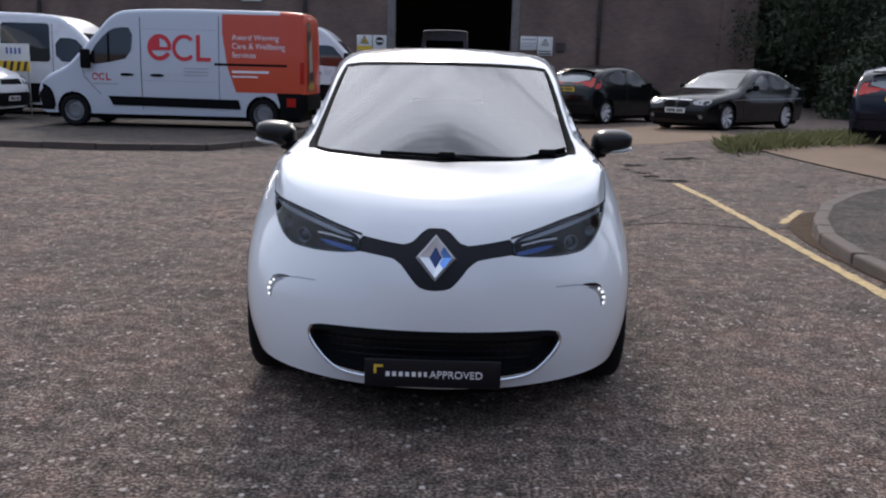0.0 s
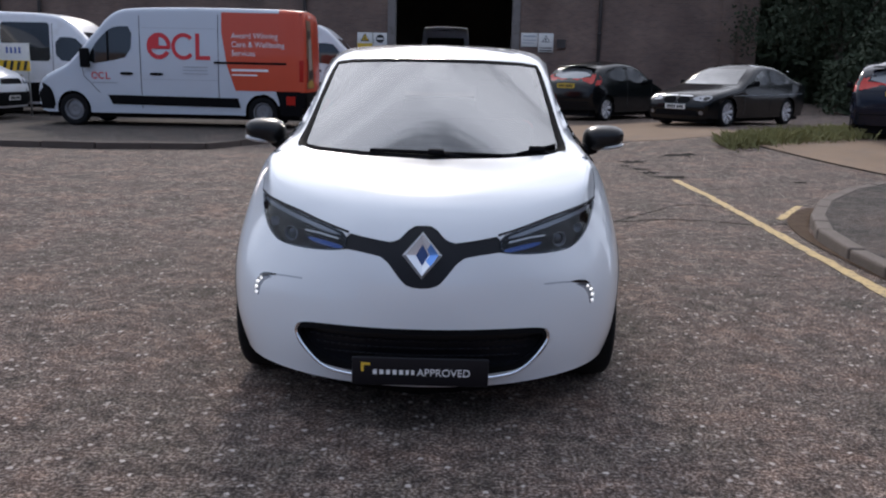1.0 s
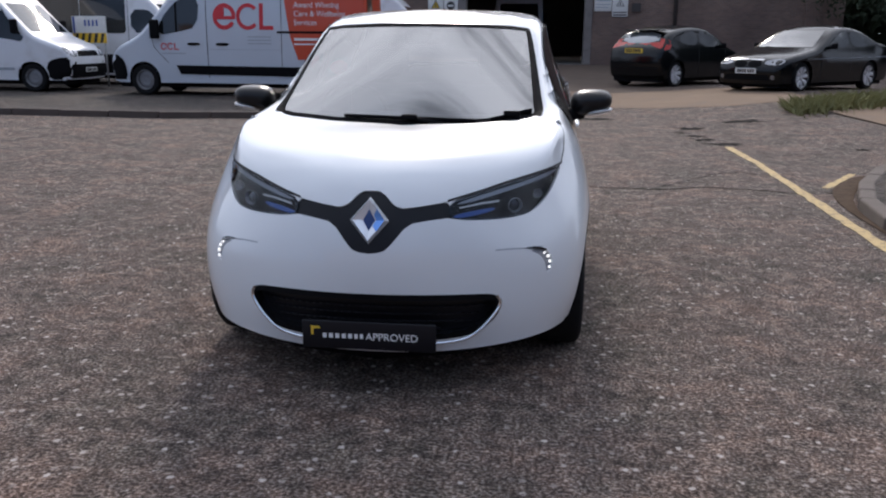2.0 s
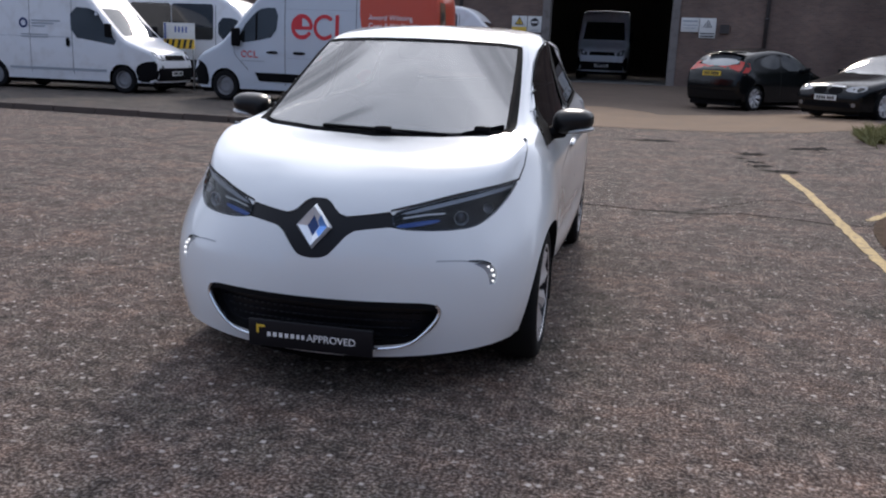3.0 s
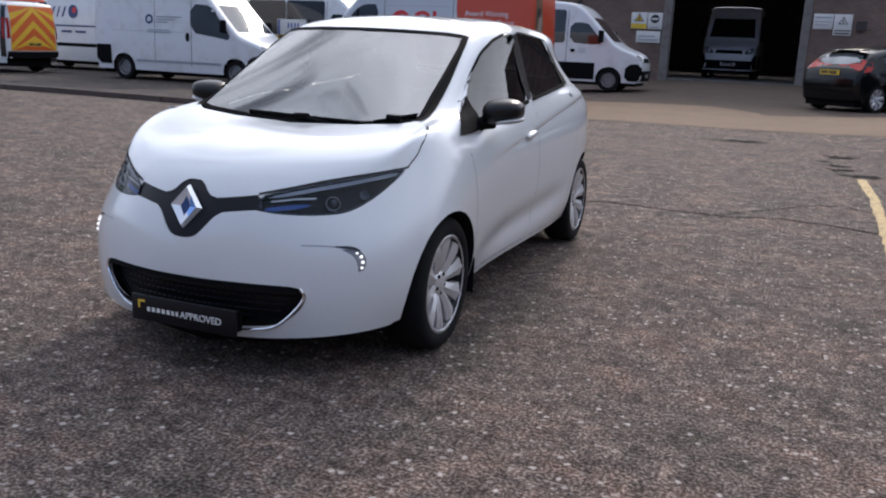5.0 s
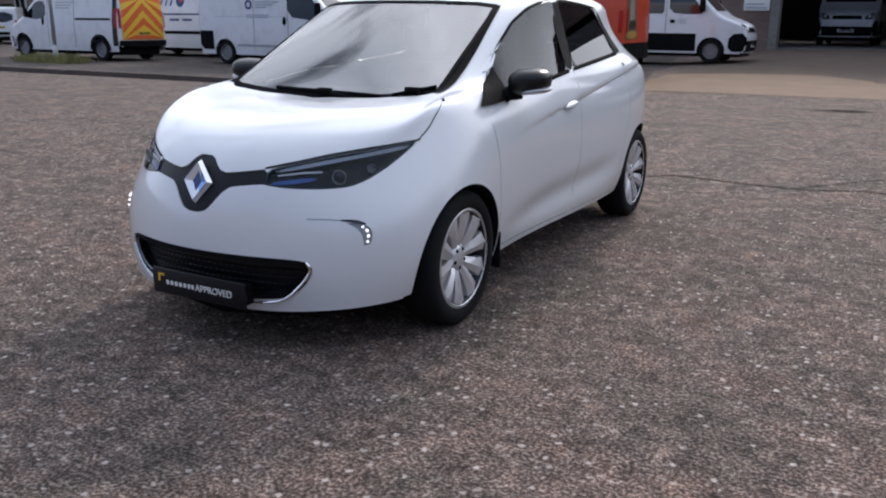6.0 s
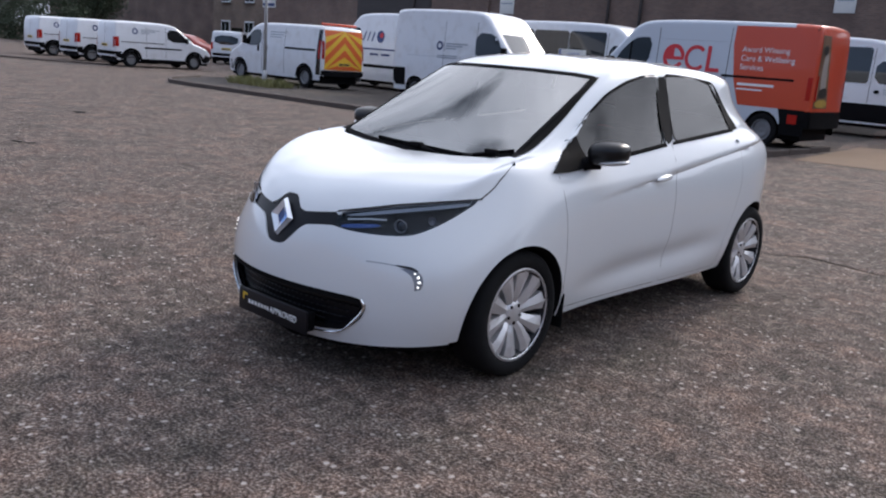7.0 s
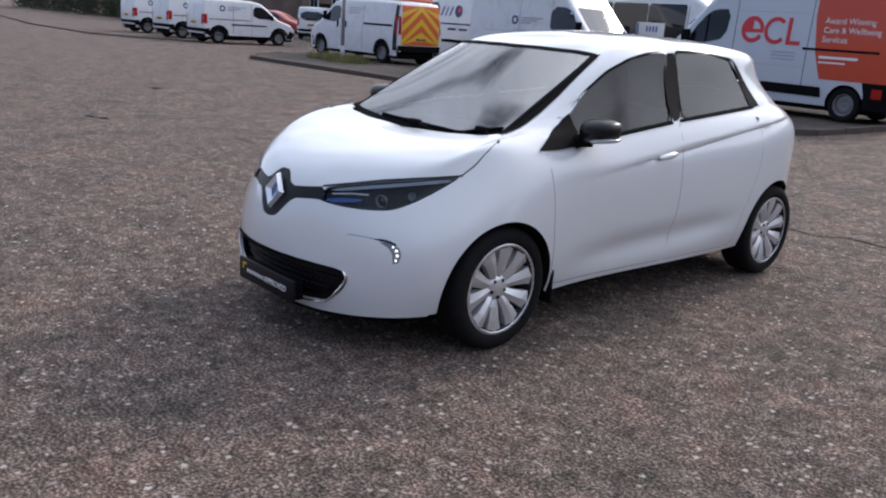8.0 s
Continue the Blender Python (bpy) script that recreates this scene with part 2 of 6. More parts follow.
PHOTO_PALE = material("pale printed vinyl", (0.34, 0.30, 0.27), 0.4, vary=0.4, scale=6)
PHOTO_DARK = material("dark printed vinyl", (0.03, 0.025, 0.022), 0.4, vary=0.3, scale=6)
PHOTO_YELLOW = material("ochre printed vinyl", (0.38, 0.25, 0.05), 0.4, vary=0.4, scale=6)
CHEVRON_RED = material("orange-red reflective sheet", (0.70, 0.13, 0.02), 0.35)
CHEVRON_YELLOW = material("yellow reflective sheet", (0.80, 0.50, 0.03), 0.35)
SEAT = material("charcoal seat cloth", (0.03, 0.031, 0.035), 0.85, vary=0.15, scale=30, bump=0.2, bump_scale=400)
DASH = material("grey dashboard plastic", (0.10, 0.10, 0.105), 0.6, vary=0.1)
GLASS = glass("clear green-tinted glass", (0.34, 0.37, 0.37), 0.0, 3.2)
SIDE_GLASS = glass("grey-tinted side glass", (0.09, 0.10, 0.11), 0.0, 1.48)
TINTED = glass("dark privacy glass", (0.04, 0.044, 0.048), 0.0, 1.52)
LENS_GLASS = glass("clear lamp cover", (0.9, 0.92, 0.94), 0.0, 1.28)
ASPHALT = asphalt_material("worn chipped asphalt", (0.046, 0.0340, 0.0285), (0.124, 0.093, 0.0780), (0.54, 0.48, 0.44), 72, 0.5)
ASPHALT_FINE = asphalt_material("smooth dark asphalt", (0.04, 0.034, 0.030), (0.088, 0.076, 0.068), (0.25, 0.22, 0.20), 130)
CONCRETE = material("worn pinkish concrete", (0.205, 0.145, 0.10), 0.92, spec=0.2, vary=0.18, scale=1.2, bump=0.3, bump_scale=90, dirt=(0.16, 0.13, 0.11), dirt_amount=0.5)
KERB = material("weathered kerb concrete", (0.085, 0.065, 0.055), 0.9, vary=0.2, scale=6, bump=0.4, bump_scale=80, dirt=(0.08, 0.07, 0.06), dirt_amount=0.6)
YELLOW_LINE = material("worn yellow road paint", (0.50, 0.36, 0.16), 0.8, vary=0.3, scale=9, bump=0.5, bump_scale=110, dirt=(0.12, 0.10, 0.08), dirt_amount=1.0)
BRICK = brick_material("sooty brown brick", (0.225, 0.150, 0.122), (0.16, 0.112, 0.094), (0.20, 0.165, 0.148))
BRICK_PALE = brick_material("pale brown brick", (0.27, 0.20, 0.15), (0.21, 0.15, 0.115), (0.24, 0.2, 0.17))
JAMB = material("painted concrete jamb", (0.20, 0.18, 0.17), 0.85, vary=0.15, scale=2, bump=0.2, dirt=(0.08, 0.07, 0.06), dirt_amount=0.5)
PIPE = material("dark cast-iron pipe", (0.05, 0.042, 0.04), 0.6, vary=0.2)
CONCRETE_DARK = material("dark brown concrete", (0.10, 0.075, 0.06), 0.92, spec=0.2, vary=0.2, scale=0.9, bump=0.3, bump_scale=90, dirt=(0.07, 0.06, 0.05), dirt_amount=0.6)
FOOTWAY_KERB = material("pale kerb concrete", (0.125, 0.10, 0.085), 0.9, vary=0.2, scale=6, bump=0.4, bump_scale=80, dirt=(0.09, 0.08, 0.05), dirt_amount=0.6)
DARK_IN = material("sooty inner wall", (0.13, 0.125, 0.12), 0.9, vary=0.2)
LEAF = material("dark green foliage", (0.030, 0.044, 0.020), 0.8, vary=0.35, scale=1.3)
GRASS = material("dry grass", (0.20, 0.19, 0.07), 0.7, vary=0.35, scale=3)
BARK = material("bark", (0.07, 0.055, 0.04), 0.9, vary=0.3, bump=0.6, bump_scale=40)
POLE = material("galvanised pole", (0.42, 0.42, 0.42), 0.5, metal=0.4, vary=0.15)
SIGN_WHITE = material("white sign board", (0.72, 0.71, 0.68), 0.5, vary=0.06, dirt=(0.4, 0.37, 0.32), dirt_amount=0.3)
GUTTER = material("damp brown gutter dirt", (0.075, 0.050, 0.034), 0.95, spec=0.1, vary=0.5, scale=9, bump=0.8, bump_scale=60, dirt=(0.10, 0.075, 0.05), dirt_amount=0.8)
GRIT = material("dark stain", (0.008, 0.0072, 0.0065), 0.9, vary=0.3, bump=0.5, spec=0.1)

# ---- building helpers ----
from mathutils.bvhtree import BVHTree
from mathutils.geometry import delaunay_2d_cdt


def thing(name, m, label, category, group="", kind=""):
    """An empty at a thing's base, which carries its parts."""
    ob = new(name)
    ob.empty_display_size = 0.1
    ob.matrix_world = m
    return tagged(ob, label, category, group, kind)


def mesh_of(name, verts, faces, mats, smooth=True, index=None):
    me = bpy.data.meshes.new(name)
    me.from_pydata([tuple(map(float, v)) for v in verts], [], [tuple(map(int, f)) for f in faces])
    for m in (mats if isinstance(mats, (list, tuple)) else [mats]):
        me.materials.append(m)
    if smooth:
        me.polygons.foreach_set("use_smooth", [True] * len(me.polygons))
    if index is not None:
        me.polygons.foreach_set("material_index", list(index))
    me.update()
    return me


def piece(name, verts, faces, mat, parent=None, label="", smooth=True):
    ob = new(name, mesh_of(name, verts, faces, mat, smooth))
    ob.parent = parent
    return tagged(ob, label)


def part(name, bm, mat, parent=None, label="", smooth=True):
    me = bpy.data.meshes.new(name)
    bm.normal_update()
    bm.to_mesh(me)
    bm.free()
    me.materials.append(mat)
    me.polygons.foreach_set("use_smooth", [smooth] * len(me.polygons))
    ob = new(name, me)
    ob.parent = parent
    return tagged(ob, label)


def shared(name, ob, parent, m):
    """Another object on the same mesh."""
    o = new(name, ob.data)
    o.parent = parent
    o.matrix_basis = m
    return o


def box(size, at=(0, 0, 0), bevel=0.0, segments=2, bm=None):
    bm = bm or bmesh.new()
    got = bmesh.ops.create_cube(bm, size=1.0, matrix=Matrix.Translation(at) @ Matrix.Diagonal((*size, 1)))
    if bevel:
        edges = list({e for v in got["verts"] for e in v.link_edges})
        bmesh.ops.bevel(bm, geom=edges, offset=bevel, segments=segments, affect="EDGES", profile=0.5)
    return bm


def tube(a, b, radius, sides=10, bm=None, radius_b=None):
    bm = bm or bmesh.new()
    a, b = Vector(a), Vector(b)
    m = Matrix.Translation((a + b) / 2) @ (b - a).to_track_quat("Z", "Y").to_matrix().to_4x4()
    bmesh.ops.create_cone(bm, cap_ends=True, segments=sides, radius1=radius, radius2=radius if radius_b is None else radius_b, depth=(b - a).length, matrix=m)
    return bm


def lathe(profile, sides=40, axis="X"):
    """A turned form: profile rows of (along the axis, radius)."""
    verts, faces = [], []
    for a, r in profile:
        for k in range(sides):
            t = 2 * math.pi * k / sides
            verts.append((a, r * math.cos(t), r * math.sin(t)))
    for i in range(len(profile) - 1):
        for k in range(sides):
            k2 = (k + 1) % sides
            faces.append((i * sides + k, i * sides + k2, (i + 1) * sides + k2, (i + 1) * sides + k))
    return verts, faces


def text_mesh(words, size, mat, name="lettering"):
    cu = bpy.data.curves.new(name, "FONT")
    cu.body, cu.size, cu.align_x, cu.align_y, cu.extrude = words, size, "LEFT", "BOTTOM_BASELINE", 0.0015
    tmp = bpy.data.objects.new(name, cu)
    scene.collection.objects.link(tmp)
    me = bpy.data.meshes.new_from_object(tmp.evaluated_get(bpy.context.evaluated_depsgraph_get()))
    bpy.data.objects.remove(tmp)
    me.materials.clear()
    me.materials.append(mat)
    return me


def dense(poly, step, closed=True):
    """Points along a polyline at about even steps, keeping its corners."""
    out, n = [], len(poly)
    for i in range(n if closed else n - 1):
        a, b = np.array(poly[i], float), np.array(poly[(i + 1) % n], float)
        k = max(1, int(round(np.linalg.norm(b - a) / step)))
        out += [a + (b - a) * j / k for j in range(k)]
    if not closed:
        out.append(np.array(poly[-1], float))
    return np.array(out)


def rounded(poly, rounds=2, closed=True):
    """Corner-cutting, which turns a polygon into a smooth outline."""
    p = np.array(poly, float)
    for _ in range(rounds):
        if closed:
            q = np.roll(p, -1, 0)
            p = np.stack([p * 0.75 + q * 0.25, p * 0.25 + q * 0.75], 1).reshape(-1, 2)
        else:
            a, b = p[:-1], p[1:]
            p = np.vstack([p[:1], np.stack([a * 0.75 + b * 0.25, a * 0.25 + b * 0.75], 1).reshape(-1, 2)[1:-1], p[-1:]])
    return p


def inside(poly, pts):
    poly, pts = np.asarray(poly, float), np.asarray(pts, float)
    x, y = pts[:, 0], pts[:, 1]
    hit = np.zeros(len(pts), bool)
    for (x0, y0), (x1, y1) in zip(poly, np.roll(poly, -1, 0)):
        if y0 != y1:
            hit ^= ((y0 > y) != (y1 > y)) & (x < (x1 - x0) * (y - y0) / (y1 - y0) + x0)
    return hit


def nearest_on(poly, p):
    a, b = np.asarray(poly, float), np.roll(np.asarray(poly, float), -1, 0)
    d = b - a
    t = np.clip(((p - a) * d).sum(1) / np.maximum((d * d).sum(1), 1e-12), 0, 1)
    q = a + d * t[:, None]
    return q[np.argmin(((q - p) ** 2).sum(1))]


def inset(poly, w):
    """The outline moved inwards by w."""
    p = np.asarray(poly, float)
    d = np.roll(p, -1, 0) - np.roll(p, 1, 0)
    d /= np.maximum(np.linalg.norm(d, axis=1), 1e-9)[:, None]
    area = (p[:, 0] * np.roll(p[:, 1], -1) - p[:, 1] * np.roll(p[:, 0], -1)).sum()
    n = np.stack([-d[:, 1], d[:, 0]], 1) * (1 if area > 0 else -1)
    return p + n * w


def filled(poly, step):
    """A flat triangulated fill of an outline, with a grid of inner points."""
    edge = dense(poly, step)
    lo, hi = edge.min(0), edge.max(0)
    gx, gy = np.meshgrid(np.arange(lo[0] + step / 2, hi[0], step), np.arange(lo[1] + step / 2, hi[1], step))
    grid = np.stack([gx.ravel(), gy.ravel()], 1)
    grid = grid[inside(inset(edge, step * 0.45), grid) & inside(edge, grid)] if len(grid) else grid
    pts = [Vector(p) for p in edge] + [Vector(p) for p in grid]
    n = len(edge)
    v, _, f, *_ = delaunay_2d_cdt(pts, [], [list(range(n))], 1, 1e-5)
    return np.array([(p.x, p.y) for p in v]), [tuple(t) for t in f]


class Skin:
    """A closed form that outlines are laid on: from the front, the rear or a side."""

    def __init__(self, verts, faces):
        self.tree = BVHTree.FromPolygons([tuple(map(float, v)) for v in verts], [tuple(map(int, f)) for f in faces])

    def put(self, view, a, b, off=0.0):
        if view == "front":
            o, d = Vector((a, -3, b)), Vector((0, 1, 0))
        elif view == "rear":
            o, d = Vector((a, 9, b)), Vector((0, -1, 0))
        elif view == "top":
            o, d = Vector((a, b, 9)), Vector((0, 0, -1))
        else:
            o, d = Vector((4, a, b)), Vector((-1, 0, 0))
        hit, n, _, _ = self.tree.ray_cast(o, d)
        if hit is None:
            hit, n, _, _ = self.tree.find_nearest(o + d * 3.4)
        if n.dot(d) > 0:
            n = -n
        return hit + n * off

    def panel(self, view, poly, off, step=0.03):
        v, f = filled(poly, step)
        return [self.put(view, a, b, off) for a, b in v], f

    def ribbon(self, view, line, wide, off, closed=False, steps=1, depth=0.0):
        """A strip along a line, from its left edge inwards; with depth, a raised bar."""
        p = np.asarray(line, float)
        if closed:
            q = inset(p, wide)
        else:
            d = np.gradient(p, axis=0)
            d /= np.maximum(np.linalg.norm(d, axis=1), 1e-9)[:, None]
            nn = np.stack([-d[:, 1], d[:, 0]], 1) * wide / 2
            p, q = p - nn, p + nn
        rows = [p + (q - p) * k / steps for k in range(steps + 1)]
        n = len(p)
        offs = [off + depth * math.sin(math.pi * k / steps) if depth and steps > 1 else off for k in range(steps + 1)]
        verts = [self.put(view, a, b, o) for r, o in zip(rows, offs) for a, b in r]
        faces = []
        for k in range(steps):
            for i in range(n if closed else n - 1):
                j = (i + 1) % n
                faces.append((k * n + i, k * n + j, (k + 1) * n + j, (k + 1) * n + i))
        return verts, faces


def mirrored(verts, faces):
    return [(-v[0], v[1], v[2]) for v in verts], [tuple(reversed(f)) for f in faces]


def spline(knots, rows, at, period=0.0):
    """A smooth curve through rows of points; period closes it."""
    k, y = np.asarray(knots, float), np.asarray(rows, float)
    if period:
        k = np.concatenate([k[-4:] - period, k, k[:4] + period])
        y = np.concatenate([y[-4:], y, y[:4]])
    n, h = len(k), np.diff(k)
    a, r = np.eye(n), np.zeros((n, y[0].size))
    flat = y.reshape(n, -1)
    for i in range(1, n - 1):
        a[i, i - 1:i + 2] = h[i - 1], 2 * (h[i - 1] + h[i]), h[i]
        r[i] = 6 * ((flat[i + 1] - flat[i]) / h[i] - (flat[i] - flat[i - 1]) / h[i - 1])
    m = np.linalg.solve(a, r)
    at = np.asarray(at, float)
    i = np.clip(np.searchsorted(k, at) - 1, 0, n - 2)
    u, w = (k[i + 1] - at)[:, None], (at - k[i])[:, None]
    hh = h[i][:, None]
    out = (m[i] * u ** 3 + m[i + 1] * w ** 3) / (6 * hh) + (flat[i] / hh - m[i] * hh / 6) * u + (flat[i + 1] / hh - m[i + 1] * hh / 6) * w
    return out.reshape(len(at), *y.shape[1:])


def ground_z(x, y):
    """The yard: flat by the camera, falling a little to the far kerb and rising towards the shed."""
    def ease(a, b, v):
        t = np.clip((v - a) / (b - a), 0, 1)
        return t * t * (3 - 2 * t)
    right = 0.28 * ease(11, 18, y) * ease(2, 6, x) * (1 - 0.4 * ease(20, 26, y))
    middle = 0.16 * ease(16, 25, y) * ease(-6, -2, x) * (1 - ease(2, 6, x))
    rise = right + middle + 0.20 * ease(25, 36, y) * ease(-8, -3, x)
    dip = -0.05 * ease(6, 13, y) * (1 - ease(-3.5, 0.0, x))
    return rise + dip

# ---- the white hatchback ----
CAR_AT = (-0.03, 3.067, 0.0)
RINGS = []


def ring(*stations):
    """One design line round half the car, from the nose's middle to the tail's middle: (half width, behind the nose, height)."""
    RINGS.append(stations)


# lip, bumper, waist, shoulder, bonnet edge, belt, screen base, mid glass, roof edge, roof, spine
ring((0, .10, .175), (.32, .125, .185), (.67, .30, .215), (.775, .50, .225), (.825, .82, .23), (.80, 1.2, .235), (.80, 2.1, .24), (.79, 3.3, .25), (.58, 3.80, .27), (0, 4.00, .27))
ring((0, .035, .32), (.33, .085, .32), (.695, .30, .33), (.808, .49, .345), (.856, .82, .37), (.832, 1.2, .36), (.826, 2.1, .36), (.842, 3.3, .38), (.64, 3.83, .40), (0, 4.04, .42))
ring((0, .02, .46), (.33, .085, .46), (.695, .30, .46), (.816, .49, .50), (.866, .82, .56), (.850, 1.2, .53), (.838, 2.1, .52), (.860, 3.3, .58), (.665, 3.83, .62), (0, 4.05, .60))
ring((0, .035, .60), (.32, .105, .60), (.668, .32, .60), (.785, .52, .655), (.848, .84, .73), (.850, 1.2, .725), (.846, 2.1, .73), (.862, 3.3, .82), (.68, 3.81, .87), (0, 4.02, .85))
ring((0, .115, .783), (.30, .160, .770), (.650, .44, .793), (.722, .635, .850), (.786, .86, .896), (.818, 1.2, .872), (.838, 2.1, .885), (.828, 3.25, 1.02), (.675, 3.78, 1.02), (0, 4.00, 1.01))
ring((0, .34, .905), (.28, .37, .909), (.634, .545, .905), (.694, .70, .950), (.728, .90, .980), (.758, 1.2, .976), (.775, 2.1, 1.055), (.755, 3.15, 1.118), (.61, 3.66, 1.13), (0, 3.88, 1.12))
ring((0, .73, .955), (.31, .745, .960), (.622, .833, .978), (.662, .930, .994), (.693, 1.04, 1.008), (.726, 1.37, 1.040), (.748, 2.1, 1.105), (.728, 3.10, 1.168), (.583, 3.605, 1.178), (0, 3.81, 1.175))
ring((0, .86, .962), (.32, .878, .976), (.612, .935, .997), (.650, 1.01, 1.008), (.676, 1.10, 1.021), (.71, 1.45, 1.07), (.735, 2.1, 1.135), (.715, 3.08, 1.19), (.57, 3.58, 1.2), (0, 3.78, 1.2))
ring((0, 1.20, 1.195), (.31, 1.235, 1.195), (.568, 1.36, 1.20), (.597, 1.43, 1.213), (.620, 1.50, 1.225), (.650, 1.75, 1.275), (.665, 2.2, 1.305), (.645, 3.0, 1.325), (.53, 3.45, 1.34), (0, 3.69, 1.34))
ring((0, 1.60, 1.415), (.30, 1.635, 1.415), (.535, 1.745, 1.40), (.553, 1.80, 1.408), (.568, 1.85, 1.415), (.590, 2.03, 1.438), (.602, 2.35, 1.452), (.585, 2.95, 1.435), (.50, 3.36, 1.445), (0, 3.62, 1.46))
ring((0, 1.82, 1.474), (.27, 1.84, 1.472), (.45, 1.90, 1.460), (.466, 1.96, 1.467), (.475, 2.02, 1.472), (.492, 2.2, 1.487), (.498, 2.45, 1.494), (.48, 2.9, 1.485), (.40, 3.22, 1.478), (0, 3.5, 1.485))
ring((0, 2.05, 1.507), (0, 2.08, 1.508), (0, 2.13, 1.510), (0, 2.165, 1.5115), (0, 2.2, 1.513), (0, 2.33, 1.517), (0, 2.5, 1.52), (0, 2.85, 1.513), (0, 3.08, 1.505), (0, 3.28, 1.498))

COL_KNOTS = [0, .32, .72, .97, 1.28, 1.62, 2.5, 3.65, 4.35, 5.0]
ROW_KNOTS = [0, .14, .28, .42, .58, .80, .985, 1.05, 1.38, 1.68, 1.84, 2.1]


def ease(a, b, v):
    t = np.clip((np.asarray(v, float) - a) / (b - a), 0, 1)
    return t * t * (3 - 2 * t)


def lift(s, z):
    """How much the upper body stands above its first design lines: the full rise at bonnet and roof, little along the rear belt."""
    return .024 * ease(.78, .95, z) * (1 - .75 * ease(1.2, 2.2, s) * (1 - ease(1.18, 1.38, z)))


def raised_side(poly):
    return [(a, b + float(lift(a, b))) for a, b in poly]


def raised(poly):
    return [(a, b + float(lift(0, b))) for a, b in poly]


def car_surface(cols=300, rows=150):
    half = np.array(RINGS, float)
    half[:, :, 2] += lift(half[:, :, 1], half[:, :, 2])
    flip = half[:, -2:0:-1] * np.array([-1, 1, 1])
    loop = np.concatenate([half, flip], 1)
    knots = COL_KNOTS + [10.0 - k for k in COL_KNOTS[-2:0:-1]]
    at = np.arange(cols) * 10.0 / cols
    round_ = spline(knots, loop.transpose(1, 0, 2), at, 10.0).transpose(1, 0, 2)
    over = round_[-2::-1] * np.array([-1, 1, 1])
    both = np.concatenate([round_, over], 0)
    rk = ROW_KNOTS + [4.2 - k for k in ROW_KNOTS[-2::-1]]
    grid = spline(rk, both, np.linspace(0, 2.1, rows))
    for _ in range(7):
        grid = grid * .5 + (np.roll(grid, 1, 1) + np.roll(grid, -1, 1)) * .25
        grid[1:-1] = grid[1:-1] * .5 + (grid[2:] + grid[:-2]) * .25
    verts = grid.reshape(-1, 3)
    # pressed crease along the doors, and the hollow over the sill
    x, s, z = verts.T
    flank = np.clip((np.abs(x) - .5) / .2, 0, 1)
    along = np.clip((s - 1.35) / .7, 0, 1) * np.clip((3.75 - s) / .3, 0, 1)
    under = .872 + (s - 1.913) * .12 - z
    dent = .019 * np.where(under > 0, np.exp(-under / .09), np.exp(under / .006)) * along
    low = np.clip((s - 1.25) / .5, 0, 1) * np.clip((3.0 - s) / .4, 0, 1)
    dent = dent + .026 * np.exp(-((z - (.37 + .05 * (s - 1.3))) / .075) ** 2) * low
    verts = verts - np.stack([np.sign(x) * dent * flank, 0 * s, 0 * s], 1)
    faces = [(i * cols + j, i * cols + (j + 1) % cols, (i + 1) * cols + (j + 1) % cols, (i + 1) * cols + j)
             for i in range(rows - 1) for j in range(cols)]
    return verts, np.array(faces)


